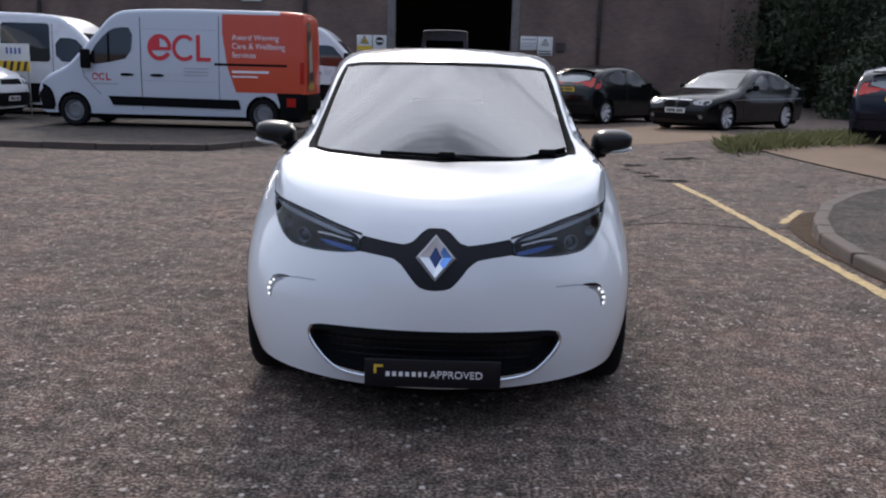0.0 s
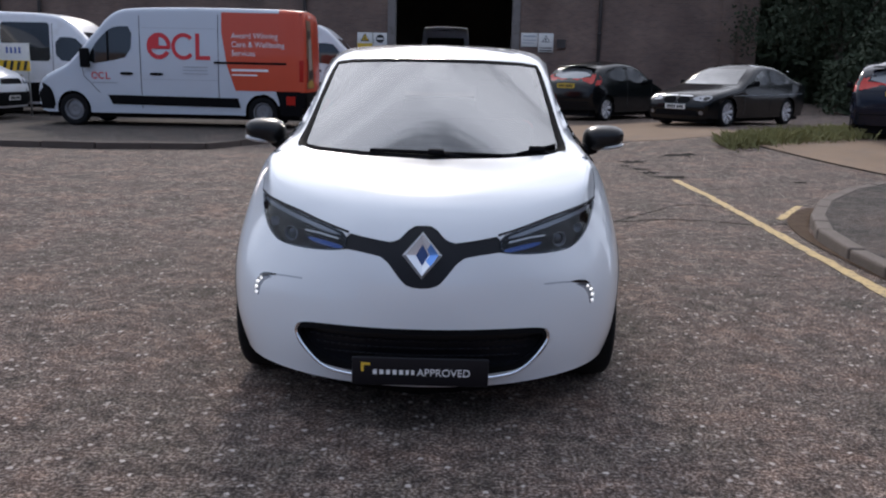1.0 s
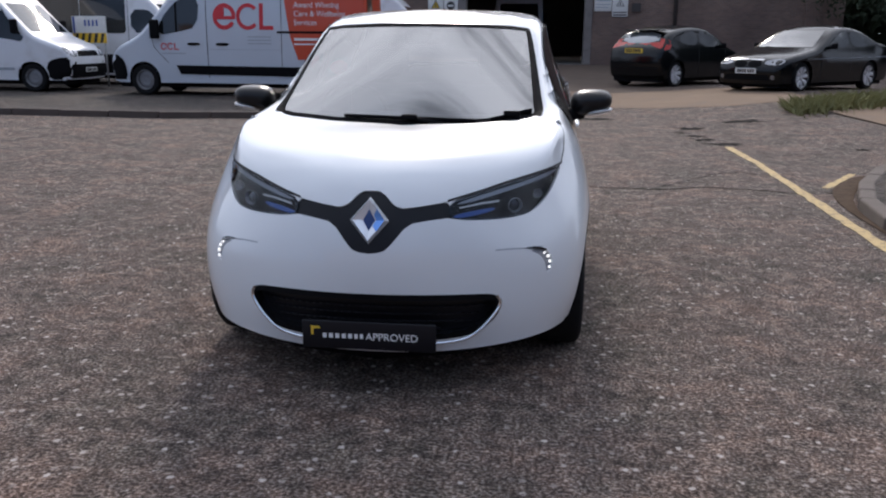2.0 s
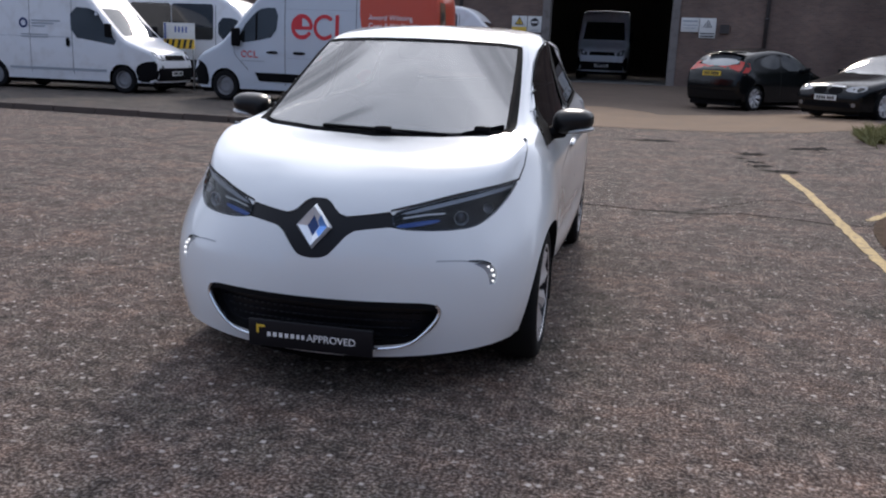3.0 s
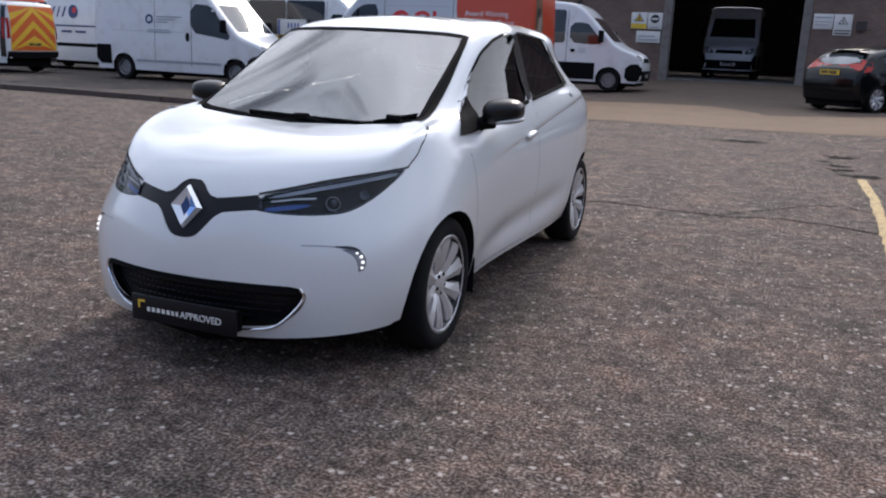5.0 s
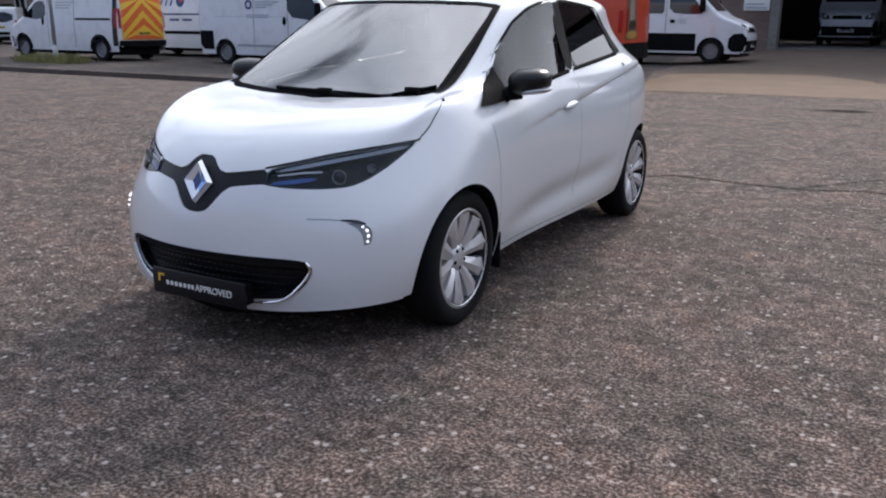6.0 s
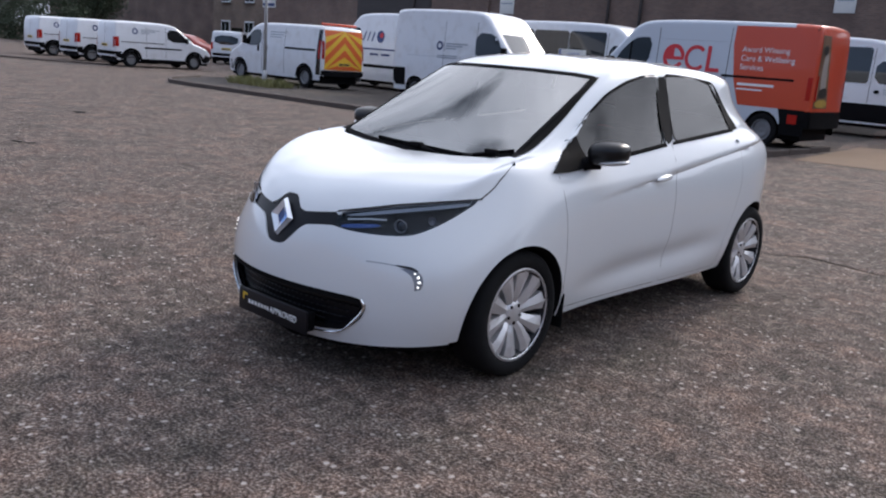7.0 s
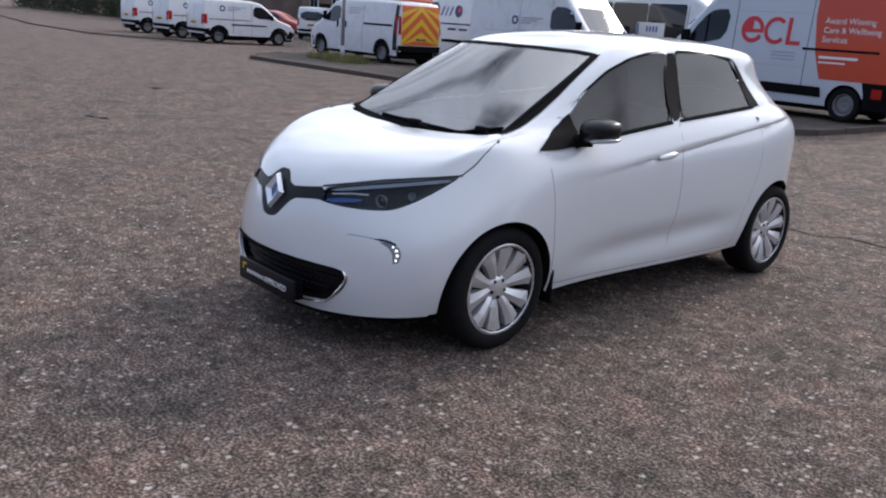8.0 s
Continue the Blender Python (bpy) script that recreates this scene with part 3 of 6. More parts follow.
def wheel(parent, at, side, radius=0.305, wide=0.195, steel=False, name="wheel", twin=8, mat=None):
    """A wheel that faces +x for side 1 and -x for side -1."""
    hub = new(name)
    hub.parent = parent
    hub.matrix_basis = Matrix.Translation(at) @ (Matrix.Identity(4) if side > 0 else Matrix.Rotation(math.pi, 4, "Z"))
    rim_r, h, mat = radius * (0.62 if steel else 0.715), wide / 2, mat or (STEEL if steel else ALLOY)
    prof = [(-h, rim_r), (-h * 1.05, rim_r * 1.1), (-h, radius * 0.93), (-h * 0.8, radius * 0.99), (-h * 0.3, radius), (h * 0.3, radius), (h * 0.8, radius * 0.985),
            (h * 0.98, radius * 0.93), (h * 1.03, radius * 0.86), (h * 1.0, rim_r * 1.05), (h * 0.85, rim_r)]
    piece("tyre", *lathe(prof, 44), TYRE, hub)
    barrel = [(h * 0.96, rim_r * 1.03), (h * 1.0, rim_r * 0.99), (h * 0.9, rim_r * 0.94), (h * 0.5, rim_r * 0.90), (-h * 0.2, rim_r * 0.88), (-h * 0.5, rim_r * 0.4), (-h * 0.5, 0.001)]
    piece("rim_barrel", *lathe(barrel, 40), mat if steel else LAMP_DARK, hub)
    if not steel:
        piece("rim_lip", *lathe([(h * .80, rim_r * .955), (h * .97, rim_r * .965), (h * 1.0, rim_r), (h * .96, rim_r * 1.03)], 48), mat, hub)
    if steel:
        disc = [(h * 0.35, rim_r * 0.9), (h * 0.5, rim_r * 0.72), (h * 0.62, rim_r * 0.5), (h * 0.42, rim_r * 0.34), (h * 0.45, rim_r * 0.2), (h * 0.52, 0.001)]
        piece("wheel_disc", *lathe(disc, 32), mat, hub)
        return hub
    bm = bmesh.new()
    for k in range(twin):
        pair = (.085 if k % 2 else -.085) if twin == 10 else 0.0
        mid, rows = 2 * math.pi * k / twin + 0.2 - pair, []
        for f, w, ax in ((0.16, 0.026, h * 0.62), (0.42, 0.031, h * 0.80), (0.72, 0.042, h * 0.92), (0.97, 0.058, h * 0.95)):
            a, r = mid + pair * 1.1 * f, rim_r * f
            c, t = np.array([math.cos(a), math.sin(a)]), np.array([-math.sin(a), math.cos(a)])
            w *= radius / 0.305 * (8 / twin) ** .55
            rows.append([bm.verts.new((ax - d, *(c * r + t * e))) for d, e in ((0.045, -w), (0.010, -w * 0.95), (0.0, -w * 0.1), (0.012, w * 0.95), (0.045, w))])
        for p, q in zip(rows, rows[1:]):
            for i in range(4):
                bm.faces.new((p[i], p[i + 1], q[i + 1], q[i]))
    part("spokes", bm, mat, hub, "", False)
    cap = [(h * 0.3, rim_r * 0.3), (h * 0.62, rim_r * 0.29), (h * 0.72, rim_r * 0.2), (h * 0.75, 0.001)]
    piece("hub_cap", *lathe(cap, 24), mat, hub)
    disc = [(-h * 0.2, rim_r * 0.72), (-h * 0.1, rim_r * 0.72), (-h * 0.1, rim_r * 0.3)]
    piece("brake_disc", *lathe(disc, 32), STEEL, hub)
    for k in range(5):
        t = 2 * math.pi * k / 5 + 0.95
        part("wheel_bolt", tube((h * 0.55, rim_r * 0.2 * math.cos(t), rim_r * 0.2 * math.sin(t)), (h * 0.74, rim_r * 0.2 * math.cos(t), rim_r * 0.2 * math.sin(t)), 0.009 * radius / 0.305, 6), TRIM, hub)
    return hub


def hero_car():
    car = thing("hatchback_car", Matrix.Translation(CAR_AT), "glossy white five-door electric hatchback parked on worn asphalt", "car")
    verts, faces = car_surface()
    skin = Skin(verts, faces)
    # outlines, seen from the front (half width, height) or from the side (behind the nose, height)
    half_screen = raised([(0, .962), (.32, .974), (.54, .990), (.592, 1.000), (.606, 1.018), (.600, 1.06), (.578, 1.22), (.555, 1.35), (.540, 1.397), (.45, 1.408), (.25, 1.415), (0, 1.417)])
    screen = dense(half_screen + [(-x, z) for x, z in half_screen[-2:0:-1]], 0.02)
    front_glass = rounded(dense([(1.20, 1.020), (1.356, 1.105), (1.523, 1.224), (1.72, 1.336), (1.91, 1.405), (2.08, 1.441), (2.22, 1.452), (2.235, 1.42), (2.19, 1.075), (1.79, 1.035), (1.344, .978), (1.23, .980)], 0.10), 2)
    rear_glass = rounded(dense([(2.34, 1.457), (2.50, 1.458), (2.78, 1.447), (3.00, 1.425), (3.05, 1.28), (3.11, 1.143), (2.68, 1.112), (2.29, 1.082)], 0.10), 2)
    lamp = rounded([(.292, .769), (.40, .795), (.50, .820), (.60, .838), (.708, .858), (.719, .858), (.698, .805), (.66, .748), (.605, .705), (.55, .695), (.45, .693), (.33, .701), (.296, .714)], 2)
    half_badge = [(0, .808), (.037, .807), (.058, .790), (.084, .762), (.115, .747), (.20, .757), (.294, .770), (.300, .712), (.22, .704), (.16, .695), (.13, .675), (.080, .614), (.052, .590), (0, .586)]
    badge = dense(half_badge + [(-x, z) for x, z in half_badge[-2:0:-1]], 0.015)
    half_grille = [(0, .428), (.2, .425), (.38, .419), (.475, .412), (.502, .382), (.47, .315), (.40, .262), (.30, .246), (.2, .240), (0, .236)]
    grille = dense(rounded(half_grille + [(-x, z) for x, z in half_grille[-2:0:-1]], 3), 0.015)
    drl = rounded([(.585, .574), (.630, .572), (.668, .560), (.692, .528), (.692, .490), (.672, .440), (.668, .488), (.660, .520), (.640, .548)], 2)
    arch_f = [(.825 + .352 * math.cos(t), .30 + .352 * math.sin(t)) for t in np.linspace(-.15, math.pi + .15, 40)]
    arch_f += [(.45, -.2), (1.22, -.2)]
    arch_r = [(3.405 + .362 * math.cos(t), .30 + .362 * math.sin(t)) for t in np.linspace(-.15, math.pi + .15, 40)]
    arch_r += [(3.04, -.2), (3.81, -.2)]
    door_f = rounded(dense([(1.20, .30), (1.155, .60), (1.125, .95), (1.21, .972), (1.36, .998), (1.79, 1.055), (2.10, 1.085), (2.255, 1.095), (2.25, 1.05), (2.25, .60), (2.22, .27), (1.7, .27)], 0.12), 1)
    door_r = rounded(dense([(2.255, 1.095), (2.68, 1.125), (3.0, 1.14), (3.10, 1.09), (3.12, .80), (3.06, .66), (2.97, .45), (2.93, .27), (2.22, .27), (2.25, .60), (2.25, 1.05)], 0.12), 1)
    half_bonnet = [(0, .09), (.10, .085), (.20, .10), (.30, .145), (.45, .255), (.60, .425), (.69, .56), (.716, .62), (.728, .70), (.728, .78), (.705, .86), (.645, .945), (.60, .945), (.32, .885), (0, .868)]
    bonnet = dense(half_bonnet + [(-x, z) for x, z in half_bonnet[-2:0:-1]], 0.02)
    half_rear = [(0, 1.19), (.45, 1.16), (.56, 1.19), (.52, 1.38), (.42, 1.43), (0, 1.445)]
    rear_win = dense(half_rear + [(-x, z) for x, z in half_rear[-2:0:-1]], 0.02)
    tail_lamp = rounded([(.48, .84), (.66, .88), (.74, .96), (.68, 1.04), (.55, 1.0), (.48, .92)], 2)

    centre = verts[faces].mean(1)
    label = np.zeros(len(faces), int)
    order = []

    def mark(view, poly, kind, both=True):
        c = centre
        if view == "side":
            for sgn in ((1, -1) if both else (1,)):
                ok = (c[:, 0] * sgn > 0.35) & inside(poly, c[:, 1:])
                label[ok] = kind
        elif view == "top":
            label[(c[:, 2] > 0.66) & inside(poly, c[:, :2])] = kind
        elif view == "front":
            ok = (c[:, 1] < 1.95) & (inside(poly, c[:, [0, 2]]) | (both & inside(poly, c[:, [0, 2]] * np.array([-1, 1]))))
            label[ok] = kind
        else:
            ok = (c[:, 1] > 3.2) & (inside(poly, c[:, [0, 2]]) | (both & inside(poly, c[:, [0, 2]] * np.array([-1, 1]))))
            label[ok] = kind
        order.append((view, poly, kind))

    mark("side", door_r, 3)
    mark("side", door_f, 2)
    mark("top", bonnet, 1, False)
    cover = dense(raised([(.56, .995), (.622, 1.006), (.620, 1.05), (.588, 1.22), (.562, 1.345), (.545, 1.392), (.53, 1.392), (.54, 1.35), (.560, 1.22), (.58, 1.06), (.58, 1.0)]), .02)
    mark("front", cover, 21)
    mark("front", screen, 10, False)
    mark("side", front_glass, 11)
    mark("side", rear_glass, 12)
    mark("front", badge, 14, False)
    mark("front", lamp, 13)
    mark("front", grille, 15, False)
    mark("front", drl, 16)
    mark("side", arch_f, 17)
    mark("side", arch_r, 18)
    mark("rear", rear_win, 19, False)
    mark("rear", tail_lamp, 20)
    # draw the edge of each cut exactly along its outline
    first, second = np.full(len(verts), -1), np.full(len(verts), -1)
    for col in range(4):
        for v, k in zip(faces[:, col], label):
            if first[v] in (-1, k):
                first[v] = k
            else:
                second[v] = max(second[v], k, first[v])
                first[v] = min(first[v], k)
    shape = {k: (view, poly) for view, poly, k in order}
    verts = verts.copy()
    for v in np.nonzero(second > 0)[0]:
        view, poly = shape[second[v]]
        x, s, z = verts[v]
        sgn = 1 if x >= 0 else -1
        if view == "side":
            a, b = nearest_on(poly, np.array([s, z]))
            if abs(a - s) + abs(b - z) > 0.06:
                continue
            q = skin.put("side", a, b)
            verts[v] = (q.x * sgn, q.y, q.z)
        elif view == "top":
            a, b = nearest_on(poly, np.array([x, s]))
            if abs(a - x) + abs(b - s) > 0.06:
                continue
            q = skin.put("top", a, b)
            verts[v] = (q.x, q.y, q.z)
        else:
            p = np.array([abs(x), z])
            a, b = nearest_on(poly, p)
            if abs(a - p[0]) + abs(b - p[1]) > 0.06:
                continue
            q = skin.put(view, a, b)
            verts[v] = (q.x * sgn if abs(q.x) > 1e-4 else x, q.y, q.z)

    # each pane is one even curve
    pane_bend = {}
    for kind, sgn in ((10, 0), (11, 1), (11, -1), (12, 1), (12, -1)):
        pick = label == kind
        if sgn:
            pick &= centre[:, 0] * sgn > 0
        ids = np.unique(faces[pick])
        x, s, z = verts[ids].T
        if kind == 10:
            bend = np.linalg.lstsq(np.stack([np.ones_like(x), z, x * x, x * x * z], 1), s, rcond=None)[0]
        else:
            a, b = s - 2.1, z - 1.2
            u = np.stack([np.ones_like(x), a, b, a * a, a * b, b * b], 1)
            pane_bend[kind] = np.linalg.lstsq(u, x * (sgn or 1), rcond=None)[0]
            verts[ids, 0] = u @ pane_bend[kind] * sgn

    def take(name, kinds, mat, parent, lab="", sgn=0, thick=0.012):
        pick = np.isin(label, kinds)
        if sgn:
            pick &= centre[:, 0] * sgn > 0
        f = faces[pick]
        used, inv = np.unique(f, return_inverse=True)
        me = mesh_of(name, verts[used], inv.reshape(f.shape), [mat, TRIM])
        ob = new(name, me)
        ob.parent = parent
        if thick:
            so = ob.modifiers.new("thickness", "SOLIDIFY")
            so.thickness, so.offset, so.material_offset, so.material_offset_rim = thick, -1, 1, 0
            cr = ob.modifiers.new("crisp", "EDGE_SPLIT")
            cr.split_angle = radians(38)
        return tagged(ob, lab)

    take("body", [0], WHITE, car)
    take("bonnet", [1], WHITE, car)
    doors = {}
    for sgn in (1, -1):
        doors["f", sgn] = take("front_door", [2], WHITE, car, sgn=sgn)
        doors["r", sgn] = take("rear_door", [3], WHITE, car, sgn=sgn)

    # glass
    def on_pane(q, out_by=0.0):
        """Points of the front view, set on the windscreen's even curve."""
        a, b = np.asarray(q, float).T
        up = np.clip((b - .986) / .455, 0, 1)
        s_ = np.stack([np.ones_like(a), b, a * a, a * a * b], 1) @ bend - .10 * up * (1 - up) - out_by
        return [(float(x), float(y), float(z)) for x, y, z in zip(a, s_, b)]

    low, sides, top_ = half_screen[:5], half_screen[4:9], half_screen[8:]
    gv, across, upward = [], 40, 26
    for j in range(upward + 1):
        k = j / upward
        w = np.interp(sides[0][1] + (sides[-1][1] - sides[0][1]) * k, [p[1] for p in sides], [p[0] for p in sides])
        for i in range(across + 1):
            x = w * (2 * i / across - 1)
            z0 = np.interp(abs(x), [p[0] for p in low], [p[1] for p in low])
            z1 = np.interp(abs(x), [p[0] for p in top_[::-1]], [p[1] for p in top_[::-1]])
            gv.append((x, z0 + (z1 - z0) * k))
    gf = [(j * (across + 1) + i, j * (across + 1) + i + 1, (j + 1) * (across + 1) + i + 1, (j + 1) * (across + 1) + i) for j in range(upward) for i in range(across)]
    pane = piece("windscreen", on_pane(gv), gf, GLASS, car, "raked windscreen mirroring cloudy sky")
    pane.visible_shadow = False
    n = len(screen)
    ring_of = [(i + r * n, (i + 1) % n + r * n, (i + 1) % n + (r + 1) * n, i + (r + 1) * n) for r in (0, 1) for i in range(n)]
    edge = on_pane(inset(screen, -.006), .001) + on_pane(inset(screen, .004), .004) + on_pane(inset(screen, .012), .002)
    piece("windscreen_border", edge, ring_of, TRIM, pane)
    side_in = rounded(raised([(.588, .998), (.594, 1.018), (.590, 1.06), (.570, 1.22), (.548, 1.35), (.534, 1.392)]), 1, False)
    side_out = rounded(raised([(.628, 1.002), (.637, 1.020), (.626, 1.06), (.594, 1.22), (.566, 1.35), (.548, 1.396)]), 1, False)
    for sgn in (1, -1):
        rows_ = [[Vector(p) for p in on_pane(side_in, .006)]]
        outer = [skin.put("front", a, b, .005) for a, b in side_out]
        rows_ += [[p.lerp(q, k) + Vector((0, -.004 * math.sin(math.pi * k), 0)) for p, q in zip(rows_[0], outer)] for k in (.35, .7, 1.0)]
        m_ = len(side_in)
        vs_ = [v for r in rows_ for v in r]
        fs_ = [(i + r * m_, i + 1 + r * m_, i + 1 + (r + 1) * m_, i + (r + 1) * m_) for r in range(3) for i in range(m_ - 1)]
        piece("pillar_cover", *((vs_, fs_) if sgn > 0 else mirrored(vs_, fs_)), TRIM, pane, "matt black cover beside the windscreen")
    for sgn in (1, -1):
        for key, poly, mat in (("f", front_glass, SIDE_GLASS), ("r", rear_glass, TINTED)):
            belt = [(1.33, .970), (1.79, 1.030), (2.19, 1.070)] if key == "f" else [(2.26, 1.077), (2.68, 1.107), (3.11, 1.138)]
            rv, rf = skin.ribbon("side", dense(belt, .06, False), 0.016, 0.004)
            if sgn < 0:
                rv, rf = mirrored(rv, rf)
            w = take("side_window", [11 if key == "f" else 12], mat, doors[key, sgn], "", sgn, 0)
            w.visible_shadow = False
            piece("window_seal", rv, rf, TRIM, doors[key, sgn])
            fv, ff = skin.ribbon("side", inset(poly, -.005), .013, .006, True)
            piece("window_frame", *((fv, ff) if sgn > 0 else mirrored(fv, ff)), TRIM, doors[key, sgn])
        q, f = filled(rounded([(2.205, 1.447), (2.345, 1.452), (2.305, 1.084), (2.170, 1.074)], 1), .05)
        a, b = q[:, 0] - 2.1, q[:, 1] - 1.2
        u = np.stack([np.ones_like(a), a, b, a * a, a * b, b * b], 1)
        v = [Vector((x + .006, y, z)) for x, (y, z) in zip((u @ pane_bend[11] + u @ pane_bend[12]) / 2, q)]
        piece("door_pillar", *((v, f) if sgn > 0 else mirrored(v, f)), PILLAR, doors["f", sgn])
        q, f = filled(dense([(1.065, .966), (1.20, 1.042), (1.29, 1.087), (1.374, 1.131), (1.380, .980), (1.2, .966)], .03), .02)
        a, b = q[:, 0] - 2.1, q[:, 1] - 1.2
        u = np.stack([np.ones_like(a), a, b, a * a, a * b, b * b], 1)
        v = [Vector((max(x, skin.put("side", y, z).x) + .010, y, z)) for x, (y, z) in zip(u @ pane_bend[11], q)]
        piece("window_bar", *(lambda q: q if sgn > 0 else mirrored(*q))(skin.ribbon("side", dense([(1.365, .985), (1.372, 1.115)], .02, False), .018, .005)), TRIM, doors["f", sgn])
        piece("mirror_sail", *((v, f) if sgn > 0 else mirrored(v, f)), TRIM, doors["f", sgn])
        v, f = skin.panel("side", dense([(2.98, 1.432), (3.03, 1.385), (3.185, 1.145), (3.07, 1.137), (3.03, 1.29)], .03), .007, .02)
        piece("quarter_trim", *((v, f) if sgn > 0 else mirrored(v, f)), PILLAR, doors["r", sgn])
        # seams
        for key, line, wide in (("f", [(1.12, .95), (1.15, .62), (1.195, .30), (1.25, .272), (1.7, .268), (2.17, .268)], .003),
                                ("f", [(2.225, .28), (2.25, .60), (2.25, 1.07)], .003),
                                ("r", [(2.22, .268), (2.93, .272), (2.97, .45), (3.06, .66), (3.12, .80), (3.14, 1.09)], .002)):
            v, f = skin.ribbon("side", rounded(dense(line, .12, False), 1, False), wide, 0.0012)
            piece("door_seam", *((v, f) if sgn > 0 else mirrored(v, f)), SEAM, doors[key, sgn])
    take("rear_window", [19], TINTED, car, "", 0, 0).visible_shadow = False
    piece("rear_window_border", *skin.ribbon("rear", inset(rear_win, -0.004), 0.03, 0.0015, True), GLOSS_BLACK, car)
    seam = rounded(dense(half_bonnet[6:11], .03, False), 1, False)
    for sgn in (1, -1):
        v, f = skin.ribbon("top", seam, 0.0028, 0.0012)
        piece("bonnet_seam", *((v, f) if sgn > 0 else mirrored(v, f)), SEAM, car)
    mount = rounded([(-.060, 1.418), (.060, 1.418), (.06, 1.372), (.03, 1.345), (-.03, 1.345), (-.06, 1.372)], 1)
    mv, mf = filled(mount, .02)
    piece("mirror_mount", on_pane(mv, -.006), mf, DASH, pane, "dark grey mirror mount behind the glass")

    # nose
    nose = piece("badge_panel", *skin.panel("front", badge, -0.006, 0.02), SATIN_BLACK, car, "gloss black panel between the headlights")
    emblem = new("emblem")
    emblem.parent = car
    emblem.matrix_basis = Matrix.Translation((0, skin.put("front", 0, .707).y - 0.012, .708)) @ Matrix.Rotation(radians(-17), 4, "X")
    bm = bmesh.new()
    outer, inner = [(0, .090), (.075, 0), (0, -.090), (-.075, 0)], [(0, .042), (.024, 0), (0, -.040), (-.024, 0)]
    vo = [bm.verts.new((x, 0.012, z)) for x, z in outer]
    vt = [bm.verts.new((x * .82, -0.008, z * .86)) for x, z in outer]
    vi = [bm.verts.new((x, 0.004, z)) for x, z in inner]
    for i in range(4):
        j = (i + 1) % 4
        bm.faces.new((vo[i], vo[j], vt[j], vt[i]))
        bm.faces.new((vt[i], vt[j], vi[j], vi[i]))
    part("diamond", bm, EMBLEM, emblem, "chrome diamond frame", False)
    bm = bmesh.new()
    bm.faces.new([bm.verts.new((x, 0.006, z)) for x, z in inner])
    part("diamond_heart", bm, NAVY_GLOSS, emblem, "", False)
    bm = bmesh.new()
    for pts in (((.066, 0), (.034, .043), (.019, .021), (.030, 0)), ((.066, 0), (.030, 0), (.015, -.021), (.034, -.043))):
        bm.faces.new([bm.verts.new((x * .93, -0.0115 + 0.012 * (abs(x) < .032), z)) for x, z in pts])
    part("blue_face", bm, BLUE_CHROME, emblem, "blue-tinted face", False)

    # lower grille: recessed mesh, chrome strip
    depth = 0.05
    v, f = skin.panel("front", grille, -depth, 0.03)
    mouth = piece("grille", v, f, SATIN_BLACK, car, "black honeycomb lower grille")
    e0 = [skin.put("front", a, b, 0.0) for a, b in grille]
    e1 = [skin.put("front", a, b, -depth) for a, b in grille]
    n = len(e0)
    piece("grille_throat", e0 + e1, [(i, (i + 1) % n, n + (i + 1) % n, n + i) for i in range(n)], GLOSS_BLACK, car)
    for k in range(5):
        z = .262 + k * .034
        run = [x for x in np.linspace(-.46, .46, 31) if inside(inset(grille, .015), np.array([[x, z]]))[0]]
        bm = bmesh.new()
        for a, b in zip(run, run[1:]):
            tube(skin.put("front", a, z, -.042), skin.put("front", b, z, -.042), .0035, 5, bm)
        part("grille_bar", bm, SATIN_BLACK, mouth)
    trim = np.array([(-.13, .221), (-.2, .221), (-.295, .226), (-.383, .242), (-.457, .312), (-.500, .378), (-.478, .412)][::-1])
    for sgn in (1, -1):
        line = rounded(trim, 3, False)
        v, f = skin.ribbon("front", line * np.array([-sgn, 1]), 0.011, 0.004, False, 4, 0.006)
        piece("chrome_strip", v, f, CHROME, car, "thin chrome strip under the grille")
    piece("grille_rim", *skin.ribbon("front", inset(grille, -0.005), 0.022, 0.0015, True), TRIM, car)

    # plate
    px = skin.put("front", 0, .24).y - 0.035
    plate = part("show_plate", box((.52, .012, .112), (0.0, px, .262), .004), SATIN_BLACK, car, "black dealer show plate with white lettering")
    part("plate_holder", box((.50, .05, .09), (0, px + .03, .262), .006), TRIM, car)
    for x0, w in ((-.185, .021), (-.160, .021), (-.135, .021), (-.110, .021), (-.085, .021), (-.060, .017), (-.039, .017)):
        part("plate_bar", box((w * .72, .002, .018), (x0 + w / 2 + .003, px - .007, .260)), MARK_WHITE, plate, "plain white bar", False)
    word = new("lettering", text_mesh("APPROVED", .041, MARK_WHITE))
    word.parent, word.matrix_basis = plate, Matrix.Translation((-.012, px - .0075, .247)) @ Matrix.Rotation(radians(90), 4, "X")
    bm = box((.035, .002, .010), (-.207, px - .007, .291))
    box((.010, .002, .035), (-.2195, px - .0072, .279), 0, 2, bm)
    part("plate_corner_mark", bm, MARK_YELLOW, plate, "yellow corner mark", False)

    # headlights and day lamps
    for sgn in (1, -1):
        def both(vf):
            return vf if sgn > 0 else mirrored(*vf)
        head = piece("headlight", *both(skin.panel("front", lamp, -0.055, 0.03)), LAMP_DARK, car, "long swept-back headlight with a blue inner strip")
        n = len(lamp)
        rim = [skin.put("front", a, b, 0.0) for a, b in lamp] + [skin.put("front", a, b, -0.056) for a, b in lamp]
        piece("lamp_housing", *both((rim, [(i, (i + 1) % n, n + (i + 1) % n, n + i) for i in range(n)])), GLOSS_BLACK, head)
        up = rounded([(.31, .762), (.45, .797), (.60, .827), (.706, .849), (.700, .832), (.60, .812), (.48, .787), (.36, .762)], 1)
